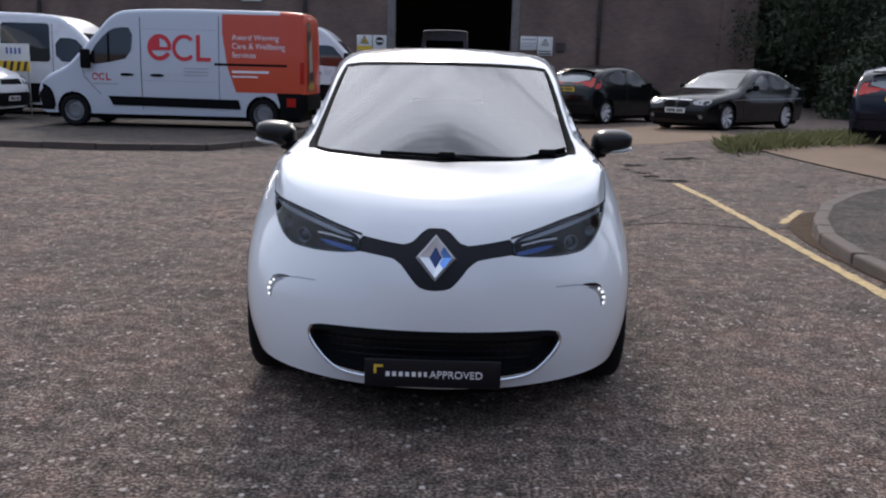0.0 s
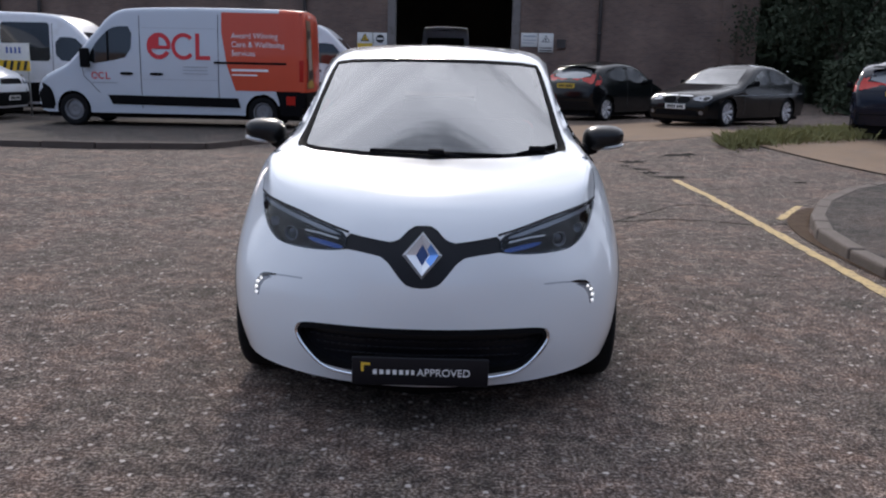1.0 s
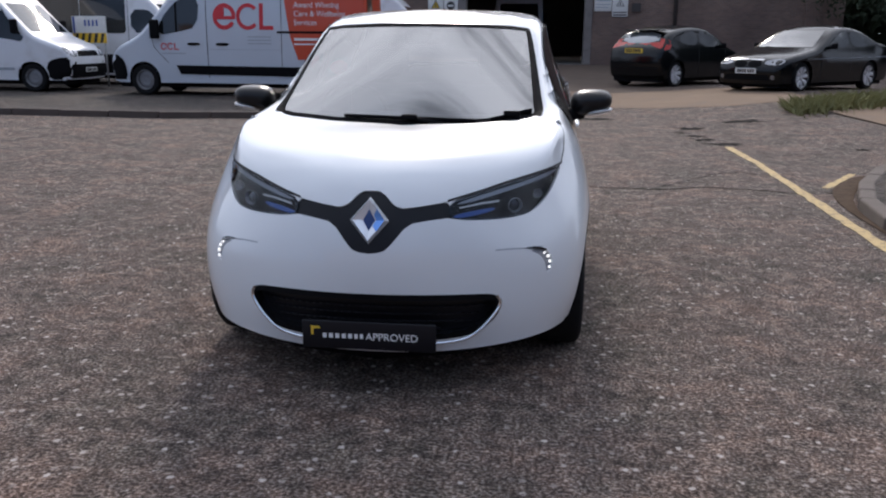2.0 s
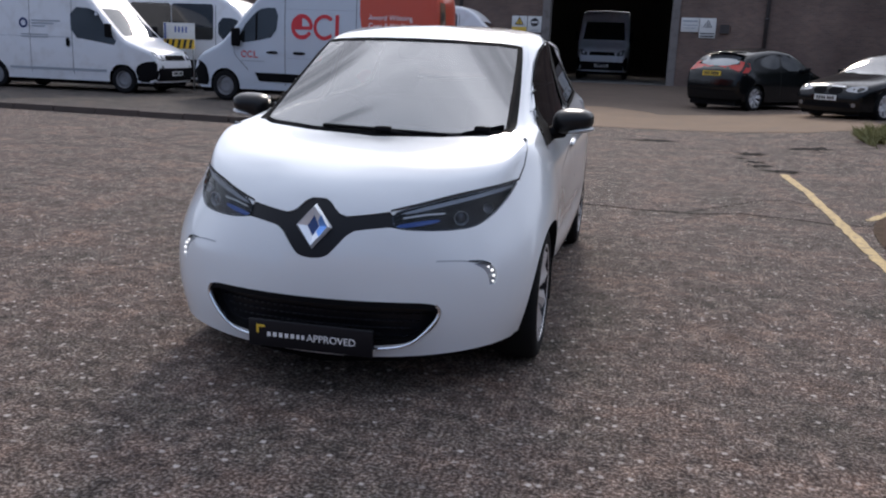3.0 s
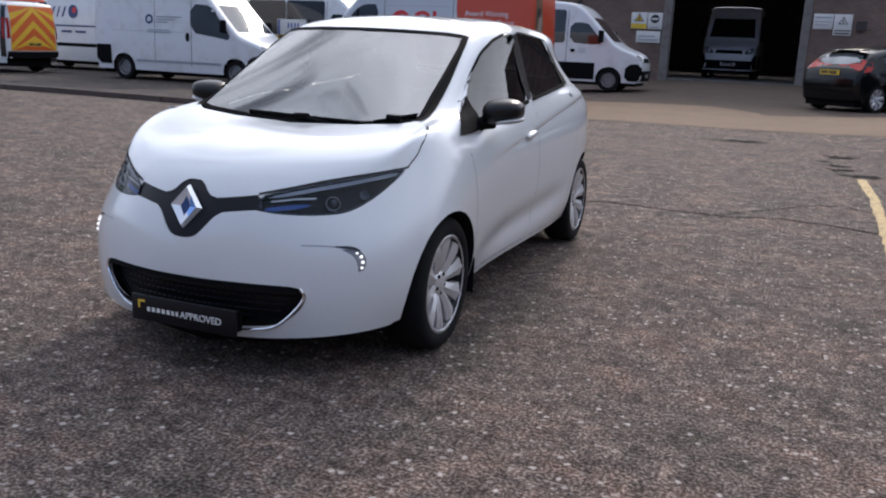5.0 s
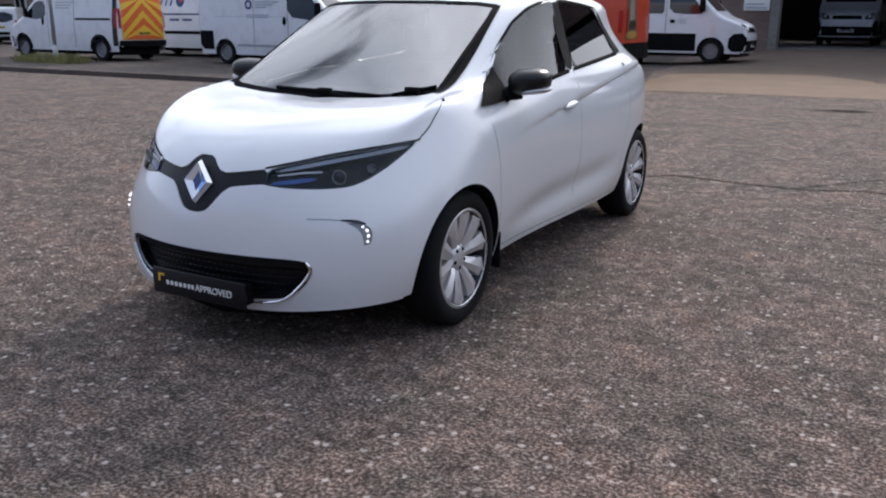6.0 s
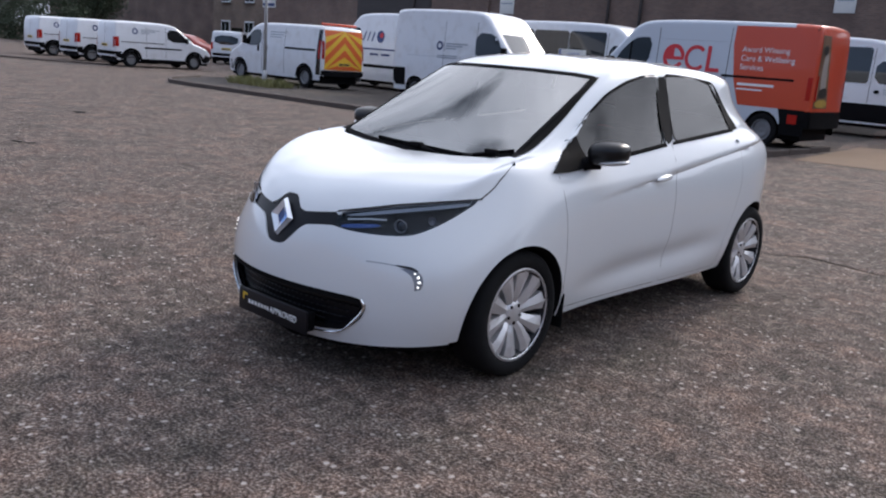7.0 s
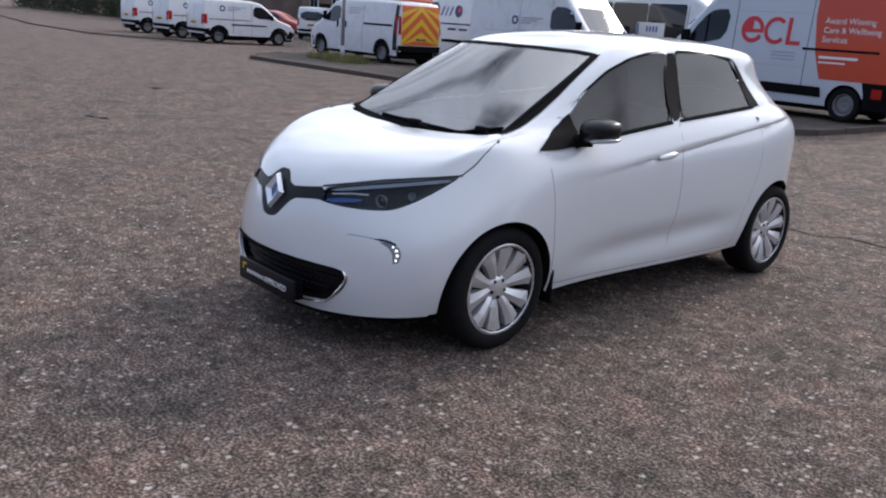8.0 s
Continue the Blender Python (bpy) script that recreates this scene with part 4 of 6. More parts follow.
        piece("lamp_brow", *both(skin.panel("front", up, -0.010, 0.03)), LAMP_BROW, head, "silvered upper strip")
        piece("blue_strip", *both(skin.panel("front", rounded([(.312, .722), (.37, .733), (.455, .742), (.478, .736), (.43, .722), (.325, .710)], 1), -0.020, 0.02)), BLUE_LENS, head, "blue lining")
        piece("lamp_rim", *both(skin.ribbon("front", inset(lamp, .003), .003, -.004, True)), LAMP_GLINT, head, "thin silver inner rim")
        gap = dense([(.285, .771), (.40, .798), (.50, .823), (.60, .842), (.720, .862)], .02, False)
        piece("lamp_gap", *both(skin.ribbon("front", gap, .008, .0025)), SEAM, head)
        bx = skin.put("front", .53, .735)
        turn = Matrix.Rotation(radians(90 + sgn * 25), 4, "Z")
        bowl = piece("projector", *lathe([(-.014, .028), (-.017, .030), (-.020, .029), (-.017, .026), (-.002, .024)], 32, "X"), LAMP_BROW, head, "silver ring of the projector lamp")
        bowl.matrix_basis = Matrix.Translation((bx.x * sgn, bx.y + .036, bx.z)) @ turn
        lens = piece("projector_lens", *lathe([(-.004, .025), (-.010, .021), (-.015, .013), (-.017, .001)], 28, "X"), LAMP_GLINT, head, "round projector lens")
        lens.matrix_basis = Matrix.Translation((bx.x * sgn, bx.y + .036, bx.z)) @ turn
        second = skin.put("front", .618, .765)
        small = piece("reflector_bowl", *lathe([(-.016, .020), (-.010, .018), (.004, .010), (.006, .001)], 24, "X"), LAMP_BROW, head, "small silvered reflector")
        small.matrix_basis = Matrix.Translation((second.x * sgn, second.y + .040, second.z)) @ turn
        blade_line = dense([(.335, .748), (.42, .760), (.485, .762)], .02, False)
        piece("lamp_blade", *both(skin.ribbon("front", blade_line, .006, -.016)), LAMP_GREY, head)
        cover = piece("lamp_cover", *both(skin.panel("front", lamp, -0.001, 0.03)), LENS_GLASS, head)
        cover.visible_shadow = False
        day = piece("day_lamp", *both(skin.panel("front", drl, -0.010, 0.012)), LAMP_BROW, car, "small curved day running lamp, lit")
        bm = bmesh.new()
        for a, b, r in ((.657, .550, .005), (.672, .535, .0065), (.679, .514, .0065), (.678, .492, .0055)):
            q = skin.put("front", a, b, 0.002)
            bmesh.ops.create_icosphere(bm, subdivisions=2, radius=r, matrix=Matrix.Translation((q.x * sgn, q.y, q.z)))
        part("light_emitters", bm, LAMP_ON, day, "bright white points of light")
        hook = rounded([(.575, .580), (.632, .579), (.662, .566), (.668, .556), (.640, .566), (.60, .571)], 1)
        piece("lamp_tail", *both(skin.panel("front", hook, .002, .012)), GLOSS_BLACK, day, "black pointed tail of the lamp")
        whisk = dense([(.47, .582), (.54, .581), (.590, .576)], .015, False)
        piece("bumper_crease", *both(skin.ribbon("front", whisk, 0.005, 0.001)), MARK_GREY, car)
        piece("tail_lamp", *both(skin.panel("rear", tail_lamp, 0.004, 0.03)), RED_LENS, car)

    # flanks: wheel wells, sills, mirrors, handles, mud flaps
    for sgn in (1, -1):
        for s, poly in ((.839, arch_f), (3.427, arch_r)):
            rim = [skin.put("side", a, b, 0.002) for a, b in poly[:40]]
            inn = [Vector((v.x - .40, v.y, v.z)) for v in rim]
            lip = [Vector((v.x - .02, s + (v.y - s) * .97, .30 + (v.z - .30) * .97)) for v in rim]
            vs = rim + lip + inn
            fs = [(i + r * 40, i + 1 + r * 40, i + 41 + r * 40, i + 40 + r * 40) for r in (0, 1) for i in range(39)]
            vs, fs = (vs, fs) if sgn > 0 else mirrored(vs, fs)
            piece("wheel_well", vs, fs, TRIM, car, smooth=True)
            part("well_back", box((.02, .60, .46), (sgn * .44, s, .46)), TRIM, car)
        for s in (1.205, 3.785):
            part("mud_flap", box((.20 if s < 2 else .15, .012, .18 if s < 2 else .14), (sgn * (.735 if s < 2 else .70), s, .265 if s < 2 else .32), .004), TRIM, car)
        # mirror
        mir = new("door_mirror")
        mir.parent = car
        mir.matrix_basis = Matrix.Translation((sgn * .876, 1.42, 1.060))
        bm = bmesh.new()
        bmesh.ops.create_uvsphere(bm, u_segments=32, v_segments=20, radius=1.0)
        for v in bm.verts:
            x, y, z = (math.copysign(abs(c) ** .72, c) for c in v.co)
            depth = .045 if y > 0 else .105
            tall = .060 * (1 - .16 * x * sgn) * (1 - .10 * max(0, -y))
            v.co = (x * .104, y * depth, z * tall + .012 * x * sgn + (.006 * z if z > 0 else 0))
        part("mirror_shell", bm, MIRROR_CAP, mir, "black mirror cap")
        part("mirror_arm", tube((-sgn * .16, -.10, -.072), (-sgn * .05, -.01, -.045), .026, 10, None, .04), TRIM, mir)
        bm = bmesh.new()
        bmesh.ops.create_uvsphere(bm, u_segments=20, v_segments=10, radius=1.0, matrix=Matrix.Translation((sgn * .034, -.012, -.040)) @ Matrix.Rotation(radians(-8 * sgn), 4, "Y") @ Matrix.Diagonal((.076, .090, .017, 1)))
        part("indicator_strip", bm, LAMP_GREY, mir, "silver indicator strip under the mirror")
        part("mirror_glass", box((.15, .006, .085), (0, .046, .004), .002), CHROME, mir)
        # handles
        h = skin.put("side", 2.10, .893)
        bm = bmesh.new()
        bmesh.ops.create_uvsphere(bm, u_segments=18, v_segments=10, radius=1.0, matrix=Matrix.Translation((sgn * (h.x + .014), 2.10, .893)) @ Matrix.Rotation(radians(6), 4, "X") @ Matrix.Diagonal((.018, .095, .018, 1)))
        part("door_handle", bm, WHITE, doors["f", sgn], "body-coloured pull handle")
        bm = bmesh.new()
        bmesh.ops.create_uvsphere(bm, u_segments=18, v_segments=10, radius=1.0, matrix=Matrix.Translation((sgn * (h.x - .004), 2.10, .900)) @ Matrix.Diagonal((.008, .055, .034, 1)))
        part("handle_cup", bm, SEAM, doors["f", sgn])
        for s in (.839, 3.427):
            wheel(car, (sgn * .737, s, .310), sgn, .310, twin=10)

    # wipers
    for a, b in (((-.285, 1.018), (.33, 1.005)), ((.40, 1.012), (.585, 1.052))):
        line = [(a[0] + (b[0] - a[0]) * k / 10, a[1] + (b[1] - a[1]) * k / 10) for k in range(11)]
        path = [Vector(p) for p in on_pane(line, .016)]
        around = [(.009 * math.cos(t), .009 * math.sin(t)) for t in np.linspace(0, 2 * math.pi, 6, endpoint=False)]
        vs = [p + Vector((0, u, v)) for p in path for u, v in around]
        blade = piece("wiper_blade", vs, [(i * 6 + k, i * 6 + (k + 1) % 6, i * 6 + 6 + (k + 1) % 6, i * 6 + 6 + k) for i in range(len(path) - 1) for k in range(6)], TRIM, car)
        mid = path[5]
        part("wiper_joint", box((.075, .035, .026), mid + Vector((0, -.008, .004)), .006), TRIM, blade)
        reach = .16 if a[0] < 0 else .06
        part("wiper_arm", tube(mid + Vector((0, -.006, 0)), mid + Vector((reach, -.020, -.026)), .012, 8), TRIM, blade)

    # underside and cabin
    lower = dense([(-.72, .46), (-.60, .30), (-.32, .165), (0, .135), (.32, .165), (.60, .30), (.72, .46)], .05, False)
    vs = [(a, b, .24) for a, b in lower] + [(a * .985, b + .02, .12 + .08 * abs(a)) for a, b in lower] + [(a * .9, b + .22, .11 + .07 * abs(a)) for a, b in lower]
    n = len(lower)
    piece("front_valance", vs, [(i + r * n, i + 1 + r * n, i + 1 + (r + 1) * n, i + (r + 1) * n) for r in (0, 1) for i in range(n - 1)], TRIM, car, "black plastic skirt under the bumper")
    bm = box((1.16, 3.35, .14), (0, 2.05, .20), .02)
    box((1.40, 1.72, .10), (0, 2.12, .225), .02, 2, bm)
    part("underbody", bm, TRIM, car)
    part("inner_bulkhead", box((1.30, .04, .55), (0, 1.05, .55)), TRIM, car)
    part("dashboard", box((1.26, .45, .20), (0, 1.18, .90), .05, 3), DASH, car)
    for x in (-.36, .36):
        seat = new("front_seat")
        seat.parent = car
        seat.matrix_basis = Matrix.Translation((x, 2.05, .38))
        part("seat_cushion", box((.50, .50, .16), (0, 0, .05), .05, 3), SEAT, seat)
        back_bm = box((.48, .14, .62), (0, .30, .42), .06, 3)
        bmesh.ops.rotate(back_bm, verts=back_bm.verts[:], cent=(0, .25, .1), matrix=Matrix.Rotation(radians(-14), 3, "X"))
        part("seat_back", back_bm, SEAT, seat)
        part("headrest", box((.27, .10, .18), (0, .46, .84), .04, 3), SEAT, seat)
    part("rear_bench", box((1.25, .20, .62), (0, 3.05, .75), .06, 3), SEAT, car)
    ringv, ringf = lathe([(.012 * math.cos(t), .175 + .012 * math.sin(t)) for t in np.linspace(0, 2 * math.pi, 9)], 28)
    st = piece("steering_wheel", ringv, ringf, TRIM, car)
    st.matrix_basis = Matrix.Translation((-.36, 1.52, .98)) @ Matrix.Rotation(radians(90), 4, "Z") @ Matrix.Rotation(radians(-25), 4, "Y")
    part("inner_mirror", box((.22, .03, .07), (0, 1.62, 1.37), .02, 2), TRIM, car)
    part("cabin_floor", box((1.36, 2.6, .04), (0, 2.2, .33)), SEAT, car)
    return car


hero_car()

# vehicle glass whose base colour is paled to stand for reflected sky
SHEEN_PANE = material("glass with pale sky sheen in its colour", (0.20, 0.215, 0.23), 0.12, metal=0.5, coat=0.5)
PANE = material("dark vehicle glass", (0.012, 0.014, 0.016), 0.05, coat=0.5)

# ---- ground, kerbs, shed ----
def sheet(name, xs, ys, mat, label, lift=0.0):
    gx, gy = np.meshgrid(xs, ys)
    z = ground_z(gx, gy) + lift
    n, m = len(xs), len(ys)
    verts = np.stack([gx, gy, z], 2).reshape(-1, 3)
    faces = [(j * n + i, j * n + i + 1, (j + 1) * n + i + 1, (j + 1) * n + i) for j in range(m - 1) for i in range(n - 1)]
    ob = piece(name, verts, faces, mat)
    return tagged(ob, label, "ground", kind="structure")


def steps(*runs):
    out = []
    for a, b, d in runs:
        out += list(np.arange(a, b, d))
    return np.array(out + [runs[-1][1]])


sheet("ground", steps((-600, -60, 90), (-60, -12, 2), (-12, 14, .5), (14, 60, 3), (60, 600, 90)), steps((-600, -20, 90), (-20, 0, 4), (0, 34, .5), (34, 80, 5), (80, 700, 90)), ASPHALT, "worn brown-grey chipped asphalt yard", 0.0)


def ground_patch(name, poly, mat, label, lift=0.006, step=0.5, category="ground"):
    v, f = filled(poly, step)
    verts = [(a, b, float(ground_z(a, b)) + lift) for a, b in v]
    return tagged(piece(name, verts, f, mat), label, category, kind="structure")


def kerb_run(line, label, high=0.09, wide=0.13, stone=0.9, base=0.0, mat=None):
    """A row of kerb stones along a line; the raised side lies to its left."""
    top = thing("kerb", Matrix.Identity(4), label, "kerb", kind="structure")
    pts = dense(line, stone, False)
    for i, (a, b) in enumerate(zip(pts, pts[1:])):
        d = b - a
        L = float(np.linalg.norm(d))
        bm = box((L - 0.012, wide, 0.25), (0, 0, high - 0.125), 0.02, 2)
        ob = part("kerb_stone", bm, mat or KERB, top, "", False)
        mid = (a + b) / 2
        ob.matrix_basis = pose(mid[0], mid[1], float(ground_z(*mid)) + base + random.uniform(-.006, .006), 0, 0, math.degrees(math.atan2(d[1], d[0])) + random.uniform(-.5, .5))
    return top


# the raised strip that the vans stand on
strip = rounded([(-3.2, 40), (-3.3, 22), (-3.6, 17.0), (-4.2, 15.2), (-6.0, 14.75), (-12, 15.1), (-18, 15.0), (-21.6, 15.0), (-24, 17), (-26, 24), (-26, 40)], 1)
v2, f2 = filled(strip, 0.8)
tagged(piece("pavement", [(a, b, 0.035) for a, b in v2], f2, ASPHALT_FINE), "smooth dark raised asphalt strip under the parked vans", "pavement", kind="structure")
kerb_run([(-24.4, 17.8), (-22.6, 15.6), (-21.4, 14.95), (-18, 14.95), (-12, 15.05), (-6.2, 14.7), (-4.4, 15.05), (-3.6, 16.6), (-3.25, 20.5)], "weathered low concrete kerb along the van strip", 0.12)
kerb_run([(-60, 17.5), (-45, 15.2), (-36, 15.0), (-33.5, 16.2), (-32, 18.4)], "far weathered concrete kerb", 0.07)
# footway corner
corner = [(3.21, 3.6), (3.21, 5.0), (3.22, 5.94), (3.23, 6.55), (3.34, 7.4), (3.64, 8.28), (4.15, 9.29), (4.96, 10.42), (5.80, 11.17), (7.5, 11.65), (14, 12.0)]
kerb_run(corner[::-1], "rounded concrete kerb at the footway corner", 0.10, 0.14, 0.6, 0.0, FOOTWAY_KERB)
foot = [(a + .05, b - .05) for a, b in corner] + [(14, 3.6)]
v2, f2 = filled(foot, 0.6)
tagged(piece("footway", [(a, b, float(ground_z(a, b)) + .09) for a, b in v2], f2, ASPHALT_FINE), "dark asphalt footway with a mossy edge", "pavement", kind="structure")


def painted_line(points, wide, label, mat=YELLOW_LINE):
    p = dense(points, 0.12, False)
    d = np.gradient(p, axis=0)
    d /= np.linalg.norm(d, axis=1)[:, None]
    nrm = np.stack([-d[:, 1], d[:, 0]], 1)
    verts, faces = [], []
    for i, (q, w) in enumerate(zip(p, nrm)):
        for s in (-.5, 0, .5):
            e = q + w * (wide * s + (random.uniform(-.012, .012) if s else 0))
            verts.append((e[0], e[1], float(ground_z(*e)) + .005))
    for i in range(len(p) - 1):
        for k in (0, 1):
            faces.append((3 * i + k, 3 * i + k + 3, 3 * i + k + 4, 3 * i + k + 1))
    tagged(piece("road_line", verts, faces, mat), label, "road marking", kind="structure")


painted_line([(2.93, 2.6), (2.955, 5.57), (3.0, 7.1), (3.035, 8.3), (3.09, 10.0), (3.065, 11.6)], 0.10, "worn yellow line painted on the asphalt")
painted_line([(3.33, 8.45), (3.62, 8.92), (3.90, 9.40)], 0.08, "short worn yellow dash by the kerb")
ground_patch("concrete_apron", [(-3.1, 22.3), (-3.0, 17.8), (.25, 17.6), (2.4, 17.7), (4.3, 16.9), (6.0, 17.3), (6.0, 21.9), (3.05, 21.4), (1.66, 21.0), (1.52, 21.45), (.39, 22.6), (-2.3, 22.4)], CONCRETE, "worn pinkish concrete strip before the shed")
# darker concrete from the uneven line up to the shed door
ground_patch("concrete_apron", [(-3.1, 22.32), (-2.3, 22.42), (.40, 22.62), (1.54, 21.47), (1.67, 21.02), (3.05, 21.42), (5.0, 21.75), (4.6, 35.9), (-3.1, 35.9)], CONCRETE_DARK, "darker brown concrete apron in front of the shed door")
ground_patch("concrete_slab", [(5.5, 15.4), (5.75, 14.4), (5.95, 13.7), (6.4, 12.35), (14, 12.6), (20, 20), (8.2, 17.4), (6.6, 16.1)], CONCRETE, "pale pinkish concrete slab", 0.02)

ground_patch("gutter_dirt", rounded([(3.14, 5.2), (3.16, 6.6), (3.26, 7.5), (3.56, 8.32), (4.02, 9.2), (3.92, 9.28), (3.46, 8.62), (3.22, 7.9), (3.12, 7.0)], 2), GUTTER, "dark brown dirt and leaf litter in the gutter", 0.009, 0.12)

SHED_Y = 36.0
shed = thing("shed_wall", Matrix.Identity(4), "long sooty brown brick shed wall", "wall", kind="structure")


def block(name, x0, x1, y0, y1, z0, z1, mat, parent=None, label="", bevel=0.0):
    return part(name, box((x1 - x0, y1 - y0, z1 - z0), ((x0 + x1) / 2, (y0 + y1) / 2, (z0 + z1) / 2), bevel), mat, parent, label, False)


block("wall_west", -46, -2.9, SHED_Y, SHED_Y + .4, -.5, 9, BRICK, shed)
block("wall_east", 2.55, 12.3, SHED_Y, SHED_Y + .4, -.5, 9, BRICK, shed)
block("wall_above", -2.9, 2.55, SHED_Y, SHED_Y + .4, 5.3, 9, BRICK, shed)
block("wall_return", 11.9, 12.3, SHED_Y + .4, 58, -.5, 9, BRICK, shed)
block("door_jamb", -2.9, -2.57, SHED_Y - .06, SHED_Y + .5, -.2, 5.3, JAMB, shed, "grey painted concrete jamb", .02)
block("door_jamb", 2.24, 2.55, SHED_Y - .06, SHED_Y + .5, -.2, 5.3, JAMB, shed, "grey painted concrete jamb", .02)
block("door_lintel", -2.57, 2.24, SHED_Y - .05, SHED_Y + .5, 5.0, 5.3, JAMB, shed, "grey concrete lintel", .02)
block("brick_pier", 10.8, 11.4, SHED_Y - .14, SHED_Y, -.3, 9, BRICK, shed)
block("brick_pier", -26.9, -26.2, SHED_Y - .14, SHED_Y, -.3, 9, BRICK, shed)
for x in (5.82, -6.3, -17.3, -19.0, -31.7):
    bm = tube((x, SHED_Y - .09, 0), (x, SHED_Y - .09, 9), .075, 12)
    for z in (1.2, 3.0, 4.8, 6.6):
        tube((x, SHED_Y - .09, z), (x, SHED_Y - .09, z + .1), .10, 12, bm)
    tagged(part("drainpipe", bm, PIPE), "dark iron drainpipe on the brick wall", "drainpipe", "drainpipes on the shed")
inside_shed = thing("shed_interior", Matrix.Identity(4), "dark sooty inside of the shed", "interior", kind="structure")
block("inner_wall", -9, -8.8, SHED_Y + .4, 58, -.2, 7, DARK_IN, inside_shed)
block("inner_wall", 8.8, 9, SHED_Y + .4, 58, -.2, 7, DARK_IN, inside_shed)
block("inner_wall", -9, 9, 58, 58.2, -.2, 7, DARK_IN, inside_shed)
block("shed_floor", -9, 9, SHED_Y + .01, 58, .2, .375, DARK_IN, inside_shed)
tagged(block("roof", -46, 12.3, SHED_Y, 60, 8.9, 9.2, DARK_IN), "flat dark shed roof", "roof", kind="structure")

recess = thing("shutter_door", Matrix.Identity(4), "wide dark roller shutter set in the brick wall", "door", kind="structure")
block("shutter", -36.5, -30.4, SHED_Y - .02, SHED_Y + .1, 0, 4.6, PIPE, recess)
for k in range(14):
    block("shutter_slat", -36.4, -30.5, SHED_Y - .05, SHED_Y - .02, .2 + k * .31, .47 + k * .31, PIPE, recess)
block("brick_band", -46, -2.9, SHED_Y - .05, SHED_Y, 5.5, 5.8, BRICK_PALE, shed)


def sign(x0, x1, z0, z1, label, bars, y=None):
    y = SHED_Y if y is None else y
    s = thing("wall_sign", Matrix.Translation(((x0 + x1) / 2, y - .03, (z0 + z1) / 2)), label, "sign")
    w, h = x1 - x0, z1 - z0
    part("board", box((w, .03, h), (0, 0, 0), .006), SIGN_WHITE, s)
    for (a, b, c, d), mat in bars:
        part("sign_bar", box(((b - a) * w, .008, (d - c) * h), ((a + b - 1) / 2 * w, -.02, (c + d - 1) / 2 * h)), mat, s, "", False)
    return s


def warning_triangle(parent, x, z, r):
    for k, (q, mat) in enumerate(((1.0, MARK_BLACK), (.72, MARK_YELLOW if r > .2 else SIGN_WHITE))):
        bm = bmesh.new()
        vs = [bm.verts.new((x + q * r * math.cos(t), -.021 - .003 * k, z + q * r * math.sin(t))) for t in (math.pi / 2, math.pi * 7 / 6, math.pi * 11 / 6)]
        bm.faces.new(vs)
        part("warning_triangle", bm, mat, parent, "", False)
    part("warning_mark", box((r * .22, .006, r * .55), (x, -.028, z)), MARK_BLACK, parent, "", False)


one_sign = sign(-4.15, -3.52, 2.28, 2.92, "yellow and white warning sign on the brick wall", [((.02, .98, .02, .32), MARK_YELLOW)])
warning_triangle(one_sign, 0, .08, .22)
one_sign = sign(-3.49, -2.92, 2.28, 2.92, "white sign with a dark round mark on the brick wall", [((.2, .8, .08, .14), MARK_GREY)])
bm = bmesh.new()
bmesh.ops.create_circle(bm, cap_ends=True, segments=24, radius=.17, matrix=Matrix.Translation((0, -.021, .08)) @ Matrix.Rotation(radians(90), 4, "X"))
part("round_mark", bm, MARK_BLACK, one_sign, "", False)
part("mark_bar", box((.26, .006, .07), (0, -.026, .08)), SIGN_WHITE, one_sign, "", False)
sign(-3.9, -2.95, 1.75, 2.2, "small plain white notice on the brick wall", [((.1, .9, .2, .3), MARK_GREY), ((.1, .8, .5, .6), MARK_GREY)])
sign(2.62, 3.30, 2.48, 3.03, "white notice with small print on the brick wall", [((.08, .92, .72, .82), MARK_GREY), ((.08, .92, .45, .5), MARK_GREY), ((.08, .8, .25, .3), MARK_GREY)])
one_sign = sign(3.33, 3.95, 2.27, 3.03, "white warning sign with a dark triangle on the brick wall", [((.08, .92, .06, .12), MARK_BLACK), ((.08, .92, .2, .25), MARK_BLACK)])
warning_triangle(one_sign, 0, .12, .19)
tagged(block("junction_box", 4.1, 4.45, SHED_Y - .12, SHED_Y, 2.45, 2.8, PIPE, None, "", .01), "small dark box fixed to the brick wall", "box")
sign(-25.5, -24.6, 3.7, 4.5, "plain white notice high on the brick wall", [((.1, .9, .6, .7), MARK_GREY)])
sign(-8.9, -8.1, 4.15, 4.9, "plain white notice high on the brick wall", [((.1, .9, .6, .7), MARK_GREY)])
sign(-46.0, -44.6, 3.6, 4.6, "blue and white notice at the shed's corner", [((.05, .95, .1, .3), MARK_BLUE), ((.1, .9, .5, .6), MARK_GREY)])

# brown brick building and hedge beyond the yard
house = thing("brick_building", Matrix.Translation((-57, 44, 0)), "pale brown brick building with white-framed windows", "building")
part("wall", box((15, 8, 8.5), (0, 4, 4.2)), BRICK_PALE, house, "", False)
part("roof", box((15.6, 8.6, .4), (0, 4, 8.6), .05), PIPE, house, "", False)
for x in (-5.5, -2.0, 1.5, 5.0):
    for z in (1.4, 4.4):
        w = part("window", box((1.3, .12, 1.5), (x, -.02, z + .75), .01), MARK_WHITE, house, "white-framed window", False)
        for k in (-1, 1):
            part("window_pane", box((.52, .04, 1.28), (x + k * .3, -.075, z + .75)), PANE, w, "", False)
        part("sill", box((1.5, .25, .08), (x, -.1, z - .04)), KERB, w, "", False)
part("door", box((1.5, .12, 2.3), (-3.8, -.03, 1.15)), GLOSS_BLACK, house, "dark double door", False)
